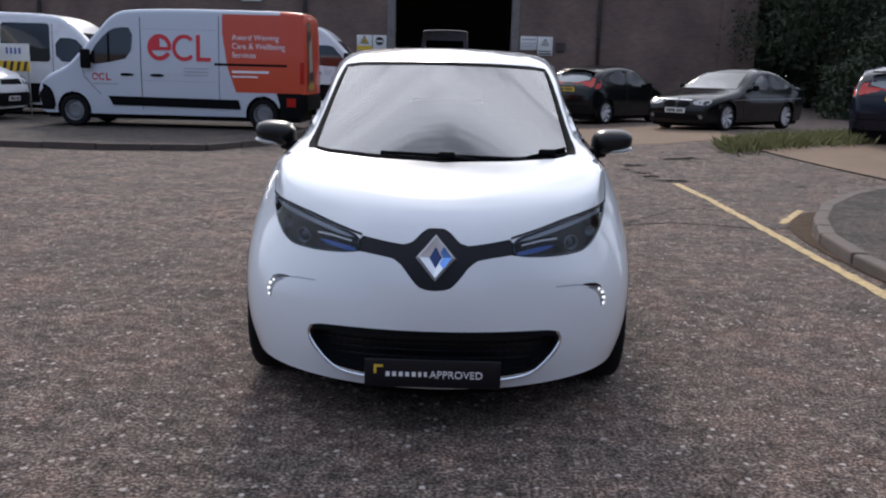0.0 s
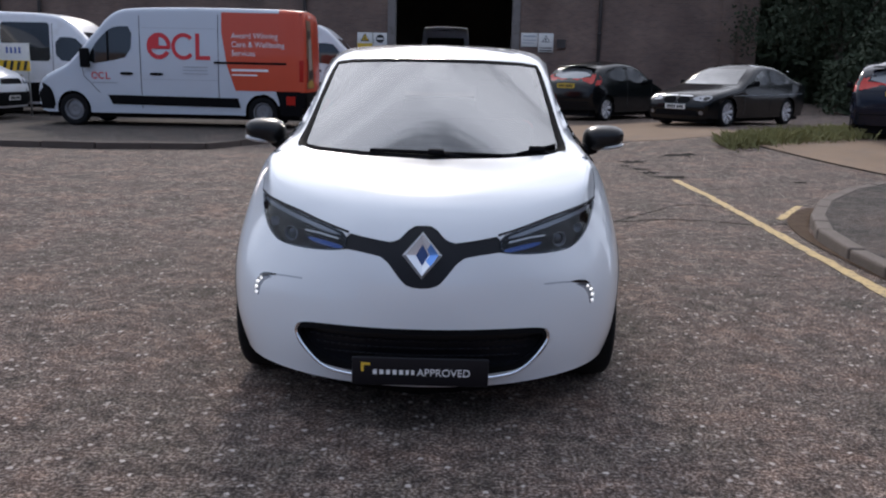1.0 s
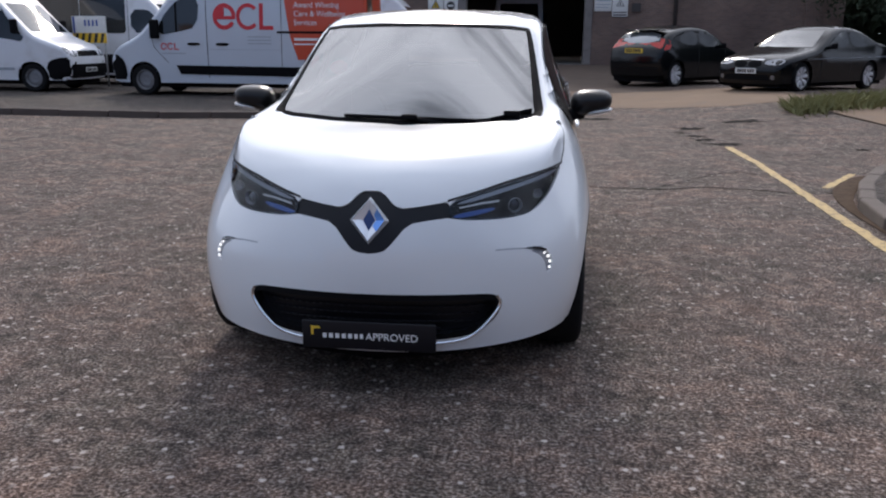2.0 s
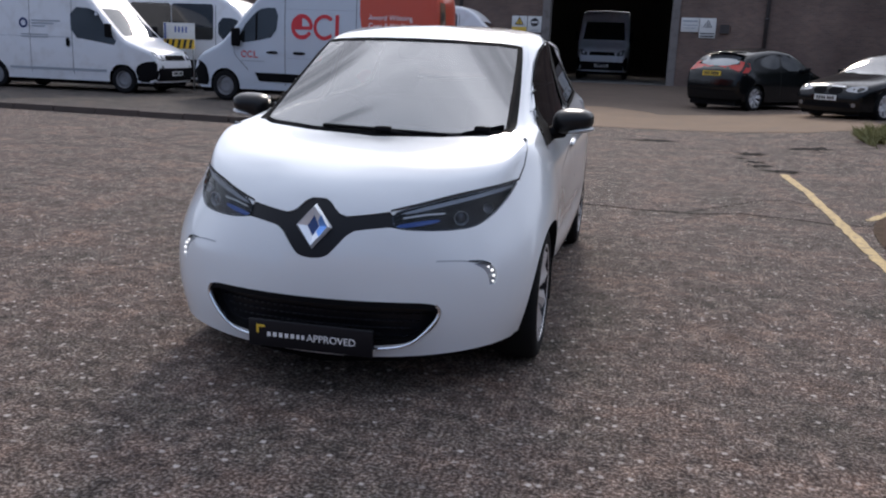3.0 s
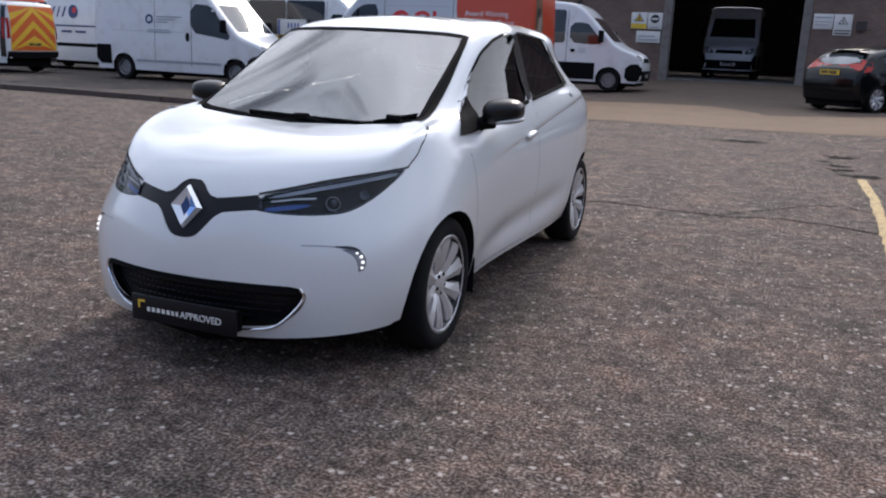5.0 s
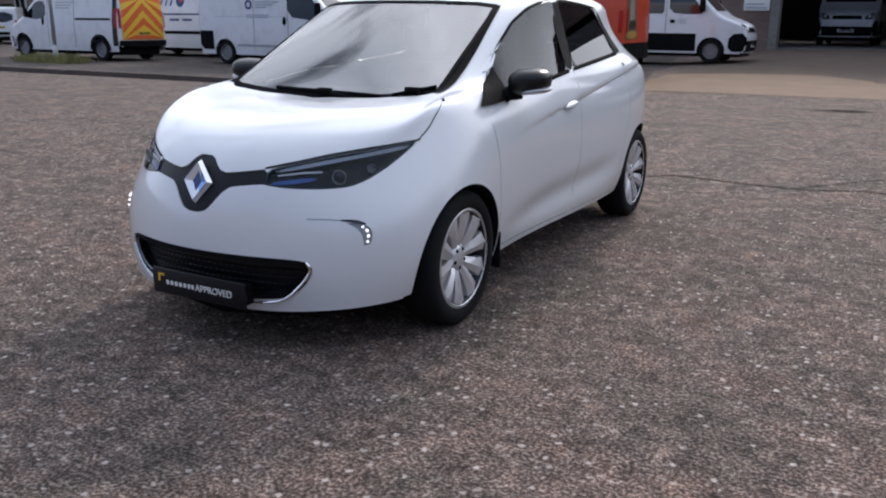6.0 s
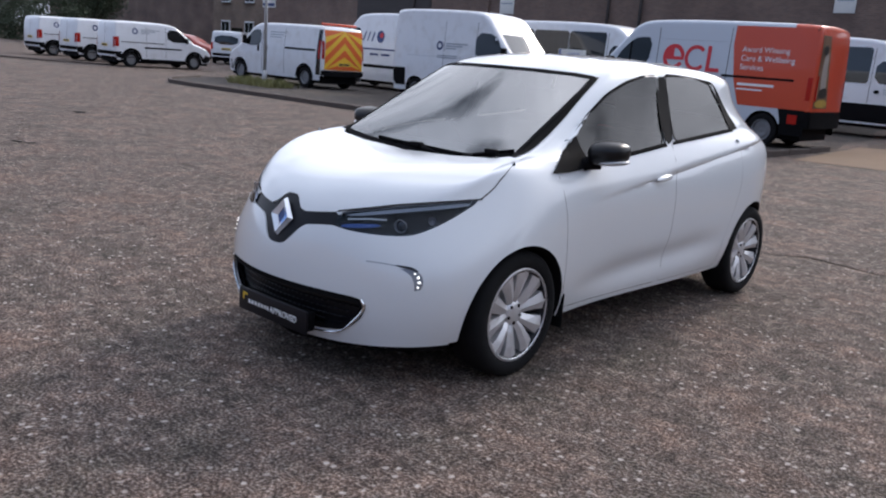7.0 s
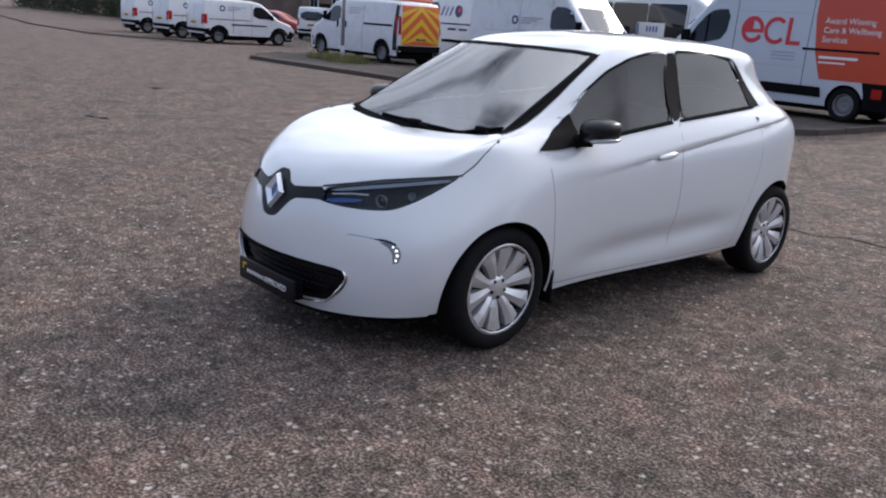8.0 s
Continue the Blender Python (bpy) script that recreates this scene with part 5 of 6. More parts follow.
house = thing("dark_building", Matrix.Translation((-85, 47, 0)), "low dark brick shed beyond the hedge", "building")
part("wall", box((40, 8, 6), (0, 4, 3)), BRICK, house, "", False)
part("roof", box((41, 9, .5), (0, 4, 6.2)), PIPE, house, "", False)

# street side and rear: unseen plain brick walls added to hold back low sky light
tagged(block("unseen_wall", 30, 30.4, -40, 24, -.5, 9, BRICK), "plain brick wall added out of view on the right to block low sky", "wall", kind="structure")
tagged(block("unseen_wall", -30, 30, -32.4, -32, -.5, 8, BRICK), "plain brick wall added out of view behind the yard to block low sky", "wall", kind="structure")

# ---- cracks, patches and stains of the yard ----
def crack(points, wide, label, seed):
    rng = np.random.default_rng(seed)
    p = dense(points, 0.06, False)
    wob = np.cumsum(rng.normal(0, .006, (len(p), 2)), 0)
    wob -= np.linspace(0, 1, len(p))[:, None] * wob[-1]
    p = p + wob
    d = np.gradient(p, axis=0)
    d /= np.linalg.norm(d, axis=1)[:, None]
    nrm = np.stack([-d[:, 1], d[:, 0]], 1)
    w = wide * (.4 + rng.uniform(0, .9, len(p)))
    verts, faces = [], []
    for q, n, k in zip(p, nrm, w):
        for s in (-.5, .5):
            e = q + n * k * s
            verts.append((e[0], e[1], float(ground_z(*e)) + .004))
    for i in range(len(p) - 1):
        faces.append((2 * i, 2 * i + 2, 2 * i + 3, 2 * i + 1))
    tagged(piece("crack", verts, faces, GRIT), label, "crack", kind="structure")


crack([(0.1, 8.10), (.45, 8.05), (.66, 8.26), (1.25, 8.16), (1.72, 8.14), (2.19, 8.34), (2.67, 8.24), (2.95, 8.10), (3.4, 8.2)], .032, "long dark crack across the asphalt", 1)
crack([(1.7, 8.2), (1.9, 8.5), (2.42, 9.2), (2.78, 9.35), (3.19, 8.92)], .024, "thin branching crack in the asphalt", 2)
crack([(-9.0, 8.6), (-6.0, 8.4), (-3.2, 8.3), (-1.2, 8.15)], .012, "thin crack across the asphalt", 3)
crack([(3.2, 10.6), (4.2, 11.1), (5.0, 11.05), (6.2, 11.3)], .02, "crack beside the footway", 4)


def blot(x, y, a, b, turn, mat, label, seed, category="stain"):
    rng = np.random.default_rng(seed)
    a, b = a * 1.3, b * 1.3
    c, s = math.cos(turn), math.sin(turn)
    out = []
    for t in np.linspace(0, 2 * math.pi, 30, endpoint=False):
        r = rng.uniform(.32, 1.2)
        u, v = a * r * math.cos(t), b * r * math.sin(t)
        out.append((x + c * u - s * v, y + s * u + c * v))
    verts = [(p, q, float(ground_z(p, q)) + .007) for p, q in out]
    tagged(piece("stain", verts, [tuple(range(len(verts)))], mat), label, category, kind="structure")


for k, (x, y, a, b) in enumerate(((3.94, 14.62, .30, .17), (2.92, 13.82, .20, .16), (3.10, 11.85, .26, .10), (4.74, 11.55, .12, .06), (1.58, 15.3, .36, .16), (2.84, 12.75, .14, .10), (2.9, 12.35, .18, .12), (2.70, 13.2, .10, .08), (-8.1, 5.1, .15, .05), (-11.8, 7.6, .22, .1), (-7.9, 5.2, .1, .06))):
    blot(x, y, a, b, .1, GRIT, "dark pothole patch in the asphalt", 30 + k)
for k, (x, y, a, b) in enumerate(((0.0, 14.2, .18, .06), (-12.2, 7.2, .35, .12), (-13.4, 7.5, .3, .1), (2.2, 14.4, .25, .08))):
    blot(x, y, a, b, .2, KERB, "pale worn patch in the asphalt", 60 + k)

# ---- parked vehicles ----


def mirror2(poly):
    return [(-a, b) for a, b in poly]


class Vehicle:
    """A parked vehicle: a side outline given its width, with panes, lamps and wheels laid on."""

    def __init__(self, name, m, label, category, top, wide, axles, r, paint, bottom=.28, edge=.10, tumble=.08, belt=1.0, nose=.12, tail=.04, steel=True, crown=.03, group="", rounds=2):
        self.ob = thing(name, m, label, category, group)
        self.wide, self.top_z, self.long = wide, max(z for _, z in top), max(s for s, _ in top)
        self.tumble, self.belt, self.nose, self.tail = tumble, belt, nose, tail
        line = dense(rounded(top, rounds, False), .09, False)
        d = np.gradient(line, axis=0)
        d /= np.linalg.norm(d, axis=1)[:, None]
        nrm = np.stack([-d[:, 1], d[:, 0]], 1)
        inner = line - nrm * edge
        inner[0], inner[-1] = line[0] + [edge, 0], line[-1] - [edge, 0]
        verts, faces = [], []
        angs = np.linspace(0, math.pi / 2, 6)
        for p, n in zip(inner, nrm):
            w = self.half(*p)
            row = [(w - edge + edge * math.cos(a), *(p + n * edge * math.sin(a))) for a in angs]
            for k in (.75, .5, .25, 0):
                x = (w - edge) * k
                row.append((x, *(p + n * (edge + crown * (1 - k * k)))))
            row += [(-x, s, z) for x, s, z in row[-2::-1]]
            verts += row
            width = len(row)
        for i in range(len(inner) - 1):
            for k in range(width - 1):
                faces.append((i * width + k, i * width + k + 1, (i + 1) * width + k + 1, (i + 1) * width + k))
        low = []
        for s in sorted(axles, reverse=True):
            R = r * 1.16
            t0 = math.asin(max(-1, min(1, (bottom - r) / R)))
            low += [(s + R * math.cos(t), r + R * math.sin(t)) for t in np.linspace(t0, math.pi - t0, 14)]
        poly = [tuple(p) for p in inner] + [(inner[-1][0], bottom)] + low + [(inner[0][0], bottom)]
        v, f = filled(poly, .22)
        for sgn in (1, -1):
            base = len(verts)
            verts += [(sgn * self.half(a, b), a, b) for a, b in v]
            faces += [tuple(base + i for i in (t if sgn > 0 else t[::-1])) for t in f]
        self.skin = Skin(verts, faces)
        self.body = piece("body", verts, faces, paint, self.ob)
        bm = box((wide * .78, self.long * .94, .3), (0, self.long / 2, bottom + .05))
        part("underbody", bm, TRIM, self.ob, "", False)
        for s in axles:
            for sgn in (1, -1):
                wheel(self.ob, (sgn * (wide / 2 - .13), s, r), sgn, r, .2, steel)
                part("wheel_well", box((.26, r * 2.2, r * 1.35), (sgn * (wide / 2 - .30), s, r * 1.35)), TRIM, self.ob, "", False)

    def half(self, s, z):
        h = self.wide / 2
        up = max(0.0, (z - self.belt) / (self.top_z - self.belt))
        down = max(0.0, (.6 - z) / .6)
        h *= 1 - self.tumble * up ** 1.3 - .05 * down
        f, b = max(0.0, 1 - s / .9), max(0.0, 1 - (self.long - s) / .6)
        return h * (1 - self.nose * f ** 2 - self.tail * b ** 2)

    def lay(self, name, view, poly, mat, off=.005, step=.15, both=True, label="", sub=None):
        poly = dense(poly, step)
        made = []
        v, f = self.skin.panel(view, poly, off, step)
        for sgn in ((1, -1) if both else (1,)):
            vv, ff = (v, f) if sgn > 0 else mirrored(v, f)
            made.append(piece(name, vv, ff, mat, sub or self.ob, label))
        return made

    def near(self, name, poly, mat, side, off=.007, step=.15, label="", parent=None):
        """On one side alone: 1 or -1."""
        v, f = self.skin.panel("side", dense(poly, step), off, step)
        v, f = (v, f) if side > 0 else mirrored(v, f)
        return piece(name, v, f, mat, parent or self.ob, label)

    def line(self, view, pts, wide, mat=SEAM, off=.004, name="panel_seam", both=True):
        v, f = self.skin.ribbon(view, dense(pts, .1, False), wide, off)
        for sgn in ((1, -1) if both else (1,)):
            piece(name, *((v, f) if sgn > 0 else mirrored(v, f)), mat, self.ob)

    def plate(self, view, z, mat, wide=.52):
        q = self.skin.put(view, 0, z)
        sgn = -1 if view == "front" else 1
        p = part("number_plate", box((wide, .02, .11), (0, q.y + sgn * .012, z)), mat, self.ob, "", False)
        for k in (-3, -2, -1, 0, 1.4, 2.4, 3.4):
            part("plate_bar", box((.045, .004, .07), (k * .06 - .01, q.y + sgn * .024, z)), MARK_BLACK, p, "", False)

    def mirrors(self, s, z, size=(.10, .12, .22)):
        for sgn in (1, -1):
            x = self.half(s, z) + size[0] * .9
            mm = part("door_mirror", box(size, (sgn * x, s, z), .035, 3), TRIM, self.ob)
            part("mirror_arm", box((.14, .05, .05), (sgn * (x - .09), s, z - size[2] * .3), .01), TRIM, mm)

    def letters(self, words, size, s, z, side, mat, off=.012):
        """Writing on one flank, read from outside; s is where it begins."""
        o = new("lettering", text_mesh(words, size, mat))
        o.parent = self.ob
        x = self.skin.put("side", s, z).x + off
        if side > 0:
            o.matrix_basis = Matrix.Translation((x, s, z)) @ Matrix.Rotation(radians(90), 4, "Z") @ Matrix.Rotation(radians(90), 4, "X")
        else:
            o.matrix_basis = Matrix.Translation((-x, s, z)) @ Matrix.Rotation(radians(-90), 4, "Z") @ Matrix.Rotation(radians(90), 4, "X")
        return o


def disc_poly(s, z, r, a0=0.0, a1=2 * math.pi, n=28):
    return [(s + r * math.cos(t), z + r * math.sin(t)) for t in np.linspace(a0, a1, n, endpoint=a1 - a0 < 6.2)]


def arc_poly(s, z, r0, r1, a0, a1, n=20):
    t = np.linspace(a0, a1, n)
    return [(s + r1 * math.cos(k), z + r1 * math.sin(k)) for k in t] + [(s + r0 * math.cos(k), z + r0 * math.sin(k)) for k in t[::-1]]


def rect(s0, s1, z0, z1):
    return [(s0, z0), (s1, z0), (s1, z1), (s0, z1)]


MASTER = [(.06, .32), (0, .55), (.0, .80), (.14, 1.02), (.62, 1.22), (.82, 1.33), (1.45, 2.0), (1.8, 2.36), (2.2, 2.47), (4, 2.5), (6.08, 2.48), (6.18, 2.40), (6.2, 1.5), (6.2, .45)]
TRANSIT = [(.06, .32), (0, .55), (.02, .85), (.14, 1.06), (.75, 1.27), (.95, 1.38), (1.75, 2.2), (2.05, 2.58), (2.45, 2.7), (4, 2.73), (5.6, 2.71), (5.76, 2.6), (5.78, 1.5), (5.78, .45)]
TRAFIC = [(.06, .32), (0, .5), (.0, .75), (.12, .95), (.68, 1.16), (.85, 1.25), (1.45, 1.78), (1.75, 1.93), (2.3, 1.97), (5.0, 1.96), (5.15, 1.86), (5.18, 1.2), (5.18, .42)]
CONNECT = [(.06, .32), (0, .45), (.0, .68), (.12, .88), (.72, 1.07), (.92, 1.12), (1.5, 1.62), (1.8, 1.80), (2.3, 1.86), (4.3, 1.84), (4.43, 1.76), (4.48, 1.2), (4.48, .40)]
MINIBUS = [(.06, .32), (0, .6), (.02, .9), (.16, 1.14), (.7, 1.33), (.9, 1.45), (1.6, 2.15), (1.95, 2.5), (2.4, 2.66), (4, 2.7), (6.3, 2.68), (6.45, 2.55), (6.5, 1.5), (6.5, .45)]


def van_front(v, base, topz, lamp_z, dark=True):
    """Screen, lamps, grille, bumper and plate of a van."""
    w = v.wide / 2
    v.lay("windscreen", "front", [(-w * .82, base), (w * .82, base), (w * .74, topz), (-w * .74, topz)], PANE, .006, .2, False)
    v.lay("headlight", "front", rounded([(w * .55, lamp_z - .12), (w * .86, lamp_z - .08), (w * .9, lamp_z + .10), (w * .78, lamp_z + .13), (w * .56, lamp_z)], 1), CLEAR_LENS, .01, .1)
    v.lay("grille", "front", [(-w * .5, lamp_z - .1), (w * .5, lamp_z - .1), (w * .45, lamp_z + .03), (-w * .45, lamp_z + .03)], TRIM, .008, .15, False)
    if dark:
        v.lay("bumper", "front", [(-w * .93, .34), (w * .93, .34), (w * .93, .66), (-w * .93, .66)], TRIM, .02, .12, False, "black plastic bumper")
    v.plate("front", .52, PLATE_WHITE)


# the van with an orange-red rear half
def ecl_van():
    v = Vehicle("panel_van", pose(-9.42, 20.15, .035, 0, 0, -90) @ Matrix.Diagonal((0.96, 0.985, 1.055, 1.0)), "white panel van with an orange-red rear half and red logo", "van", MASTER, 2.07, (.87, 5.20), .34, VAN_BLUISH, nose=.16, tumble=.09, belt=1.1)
    van_front(v, 1.36, 2.05, .92)
    v.lay("cab_window", "side", rounded([(1.26, 1.29), (1.34, 1.62), (1.69, 1.98), (1.90, 2.08), (2.29, 2.08), (2.22, 1.47), (1.75, 1.36)], 1), PANE, .006, .12)
    v.line("side", [(1.72, 1.36), (1.72, 1.98)], .05, TRIM, .009, "window_bar")
    v.lay("bumper_corner", "side", rounded([(.0, .34), (.45, .34), (.42, .66), (.30, .84), (.0, .92)], 1), TRIM, .012, .1)
    v.lay("side_rubbing_strip", "side", [(1.78, .47), (4.70, .44), (4.66, .64), (1.68, .66)], TRIM, .014, .2)
    wrap = [(4.30, 2.40), (4.30, 2.0), (4.42, 1.3), (4.60, .80), (6.165, .80), (6.165, 2.40)]
    v.lay("orange_wrap", "side", wrap, ORANGE, .006, .12, True, "orange-red vinyl covering")
    v.lay("orange_wrap", "rear", [(-.985, .80), (.985, .80), (.93, 2.40), (-.93, 2.40)], ORANGE, .006, .2, False, "orange-red rear doors")
    v.body.data.materials.append(ORANGE)
    v.body.data.materials.append(TRIM)
    for face in v.body.data.polygons:
        if face.center.y > 5.6:
            face.material_index = 1 if face.center.z > .78 else 2
    photo = v.lay("rear_photo_panel", "rear", [(.16, .86), (.92, .86), (.90, 1.5), (.86, 2.28), (.46, 2.28), (.34, 1.6)], PHOTO_BROWN, .012, .12, False, "brown printed picture panel")[0]
    v.lay("photo_shape", "rear", rounded([(.40, 1.20), (.70, 1.15), (.76, 1.6), (.66, 2.02), (.50, 1.95), (.46, 1.5)], 1), PHOTO_PALE, .018, .1, False, "", photo)
    v.lay("photo_shape", "rear", rounded([(.30, 1.08), (.78, 1.06), (.74, 1.24), (.36, 1.28)], 1), PHOTO_DARK, .022, .1, False, "", photo)
    v.lay("photo_shape", "rear", rounded([(.56, 1.90), (.80, 1.90), (.80, 2.08), (.58, 2.10)], 1), PHOTO_DARK, .022, .1, False, "", photo)
    v.lay("photo_shape", "rear", rounded([(.22, .88), (.90, .88), (.88, 1.02), (.26, 1.04)], 1), PHOTO_YELLOW, .022, .1, False, "", photo)
    v.lay("rear_bumper", "rear", [(-.95, .45), (.95, .45), (.95, .70), (-.95, .70)], TRIM, .03, .2, False)
    v.lay("rear_skirt", "side", [(5.60, .44), (6.165, .44), (6.165, .795), (5.52, .795), (5.58, .6)], TRIM, .01, .15)
    v.lay("red_reflector", "side", rect(5.75, 5.95, .52, .70), RED_LENS, .018, .1)
    v.lay("tail_lamp", "rear", [(.84, 1.0), (.93, 1.0), (.90, 1.5), (.84, 1.5)], RED_LENS, .014, .1)
    v.lay("side_lamp", "side", rect(6.05, 6.14, 1.0, 1.45), RED_LENS, .014, .08)
    v.line("side", [(2.46, .40), (2.44, 2.3)], .016)
    v.line("side", [(1.5, .70), (1.15, 1.05), (1.12, 1.28)], .012)
    v.line("side", [(4.22, .5), (4.22, 2.35)], .014)
    v.line("side", [(2.5, 1.0), (4.2, 1.0)], .008, MARK_GREY)
    v.line("side", [(2.5, 2.06), (4.15, 2.06)], .008, MARK_GREY)
    v.line("side", [(4.12, 1.37), (5.76, 1.37)], .045, TRIM, .012, "door_rail")
    v.lay("door_handle", "side", rounded(rect(1.98, 2.28, 1.08, 1.14), 1), TRIM, .02, .05)
    v.lay("door_handle", "side", rounded(rect(2.66, 2.97, 1.08, 1.14), 1), TRIM, .02, .05)
    v.mirrors(1.24, 1.42, (.14, .20, .40))
    # red emblem: a disc with a cut, an open ring, a corner bar
    v.near("emblem_ring", arc_poly(2.88, 1.69, .185, .275, .0, 5.75), LOGO_RED, 1, .010, .06, "open red ring emblem")
    v.near("emblem_bar", rect(2.66, 3.14, 1.63, 1.70), LOGO_RED, 1, .011, .06)
    v.near("emblem_quarter", [(2.88, 1.69)] + disc_poly(2.88, 1.69, .20, math.pi / 2, math.pi, 10), LOGO_RED, 1, .012, .06)
    v.near("emblem_ring", arc_poly(3.44, 1.69, .195, .275, .75, 5.55), LOGO_RED, 1, .010, .06, "open red ring emblem")
    v.near("emblem_bar", [(3.71, 1.96), (3.80, 1.96), (3.80, 1.50), (4.04, 1.50), (4.04, 1.42), (3.71, 1.42)], LOGO_RED, 1, .010, .08, "red corner bar emblem")
    v.near("emblem_disc", arc_poly(1.40, 1.06, .05, .075, 0, 5.8), LOGO_RED, 1, .010, .05)
    v.near("emblem_ring", arc_poly(1.56, 1.06, .05, .075, .75, 5.55), LOGO_RED, 1, .010, .05)
    v.near("emblem_bar", [(1.65, 1.135), (1.68, 1.135), (1.68, 1.01), (1.76, 1.01), (1.76, .985), (1.65, .985)], LOGO_RED, 1, .010, .05)
    v.near("small_print", rect(1.32, 1.92, .90, .92), MARK_GREY, 1, .010, .1)
    for k in range(3):
        v.near("small_print", rect(3.42, 3.98, 1.12 + .07 * k, 1.14 + .07 * k), MARK_GREY, 1, .010, .2)
    for i, (w, z) in enumerate((("Award Winning", 1.88), ("Care & Wellbeing", 1.70), ("Services", 1.52))):
        v.letters(w, .165, 4.52, z, 1, MARK_WHITE)
    v.near("small_print", rect(4.52, 5.35, 1.20, 1.25), MARK_WHITE, 1, .012, .2)
    v.near("small_print", rect(4.52, 5.10, 1.11, 1.14), MARK_WHITE, 1, .012, .2)


ecl_van()


def notice_board():
    """A white board with a chevron foot on the white vehicle behind the van's nose."""
    b = thing("notice_board", pose(-11.55, 22.35, 1.17), "white board with blue marks over black and yellow chevrons", "sign")
    part("board", box((.95, .04, .72), (0, 0, .36), .006), SIGN_WHITE, b, "", False)
    for x in (-.40, .40):
        part("post", tube((x, .04, -1.135), (x, .04, .6), .025, 8), POLE, b)
    for k in range(4):
        part("mark_bar", box((.05, .008, .16), (-.10 + k * .11, -.024, .54)), MARK_NAVY, b, "", False)
    part("edge_bar", box((.05, .008, .5), (-.42, -.024, .45)), MARK_NAVY, b, "", False)
    part("chevron_panel", box((.95, .008, .26), (0, -.024, .15)), CHEVRON_YELLOW, b, "", False)
    for k in range(5):
        bm = bmesh.new()
        x = -.43 + k * .18
        bm.faces.new([bm.verts.new((x + u, -.031, z)) for u, z in ((0, .03), (.08, .03), (.14, .27), (.06, .27))])
        part("chevron_stripe", bm, MARK_BLACK, b, "", False)


notice_board()


def round_mark(v, s, z, r, side):
    v.near("round_badge", arc_poly(s, z, r * .55, r, 0, 2 * math.pi - .01, 24), MARK_BLUE, side, .010, .05, "round navy emblem")
    for k, (dz, w) in enumerate(((.05, .85), (-.02, .65), (-.09, .4))):
        v.near("small_print", rect(*((s - r - .12 - w, s - r - .12) if side < 0 else (s + r + .12, s + r + .12 + w)), z + dz, z + dz + .035), MARK_GREY, side, .010, .2)


def transit_van():
    v = Vehicle("panel_van", pose(-10.75, 20.75, .035, 0, 0, 90), "white high-roof panel van with a round navy emblem", "van", TRANSIT, 1.97, (.95, 4.72), .34, VAN_WHITE, nose=.14, tumble=.08, belt=1.1)
    van_front(v, 1.42, 2.1, .95)
    v.lay("cab_window", "side", rounded([(.98, 1.17), (1.44, 1.70), (1.66, 2.08), (2.40, 2.12), (2.38, 1.36), (1.7, 1.28)], 1), PANE, .006, .15)
    v.lay("bumper_corner", "side", rounded([(.0, .30), (.60, .30), (.58, .66), (.40, .80), (.0, .84)], 1), TRIM, .012, .1)
    v.line("side", [(2.36, .45), (2.36, 2.4)], .016)
    v.line("side", [(3.6, .45), (3.6, 2.4)], .012)
    v.line("side", [(2.4, 1.35), (5.1, 1.35)], .01, MARK_GREY)
    v.line("side", [(1.4, .55), (4.25, .55)], .06, MARK_GREY, .01, "rubbing_strip")
    v.lay("rear_skirt", "side", [(5.15, .42), (5.7, .42), (5.7, .95), (5.15, .95)], TRIM, .01, .15)
    v.lay("door_handle", "side", rounded(rect(2.42, 2.54, 1.12, 1.34), 1), TRIM, .02, .05)
    v.mirrors(1.25, 1.55, (.12, .16, .34))
    round_mark(v, 3.78, 1.68, .13, -1)
    for k in range(2):
        v.near("small_print", rect(3.05, 3.85, 1.32 + .06 * k, 1.35 + .06 * k), MARK_GREY, -1, .010, .2)


transit_van()


def dark_line_van():
    v = Vehicle("panel_van", pose(-23.1, 23.5, .035, 0, 0, -90) @ Matrix.Diagonal((1.0, 1.0, 1.09, 1.0)), "white high-roof van with navy lettering and a navy stripe", "van", MASTER, 2.07, (.87, 5.20), .34, VAN_WHITE, nose=.16, tumble=.09, belt=1.1)
    van_front(v, 1.36, 2.05, .92)
    v.lay("cab_window", "side", rounded([(1.02, 1.36), (1.42, 1.80), (1.62, 1.98), (2.06, 1.98), (2.06, 1.42), (1.55, 1.33)], 1), PANE, .006, .15)
    for s, w in ((2.15, .22), (2.40, .18), (2.62, .22)):
        v.near("emblem_bar", [(s, 1.56), (s + w * .35, 1.56), (s + w, 1.86), (s + w * .65, 1.86)], MARK_BLUE, 1, .010, .1, "slanted navy emblem bar")
    v.near("emblem_disc", disc_poly(3.12, 1.72, .2), MARK_BLUE, 1, .010, .08, "navy disc emblem")
    v.near("emblem_cut", disc_poly(3.17, 1.76, .09), LOGO_RED, 1, .014, .06)
    v.near("stripe", rect(2.2, 6.0, 1.28, 1.33), MARK_BLUE, 1, .010, .3)
    for s in (2.6, 3.2):
        v.near("small_print", rect(s, s + .45, 1.10, 1.17), MARK_BLUE, 1, .010, .2)
    v.line("side", [(2.3, .75), (5.9, .75)], .10, TRIM, .012, "rubbing_strip")


dark_line_van()


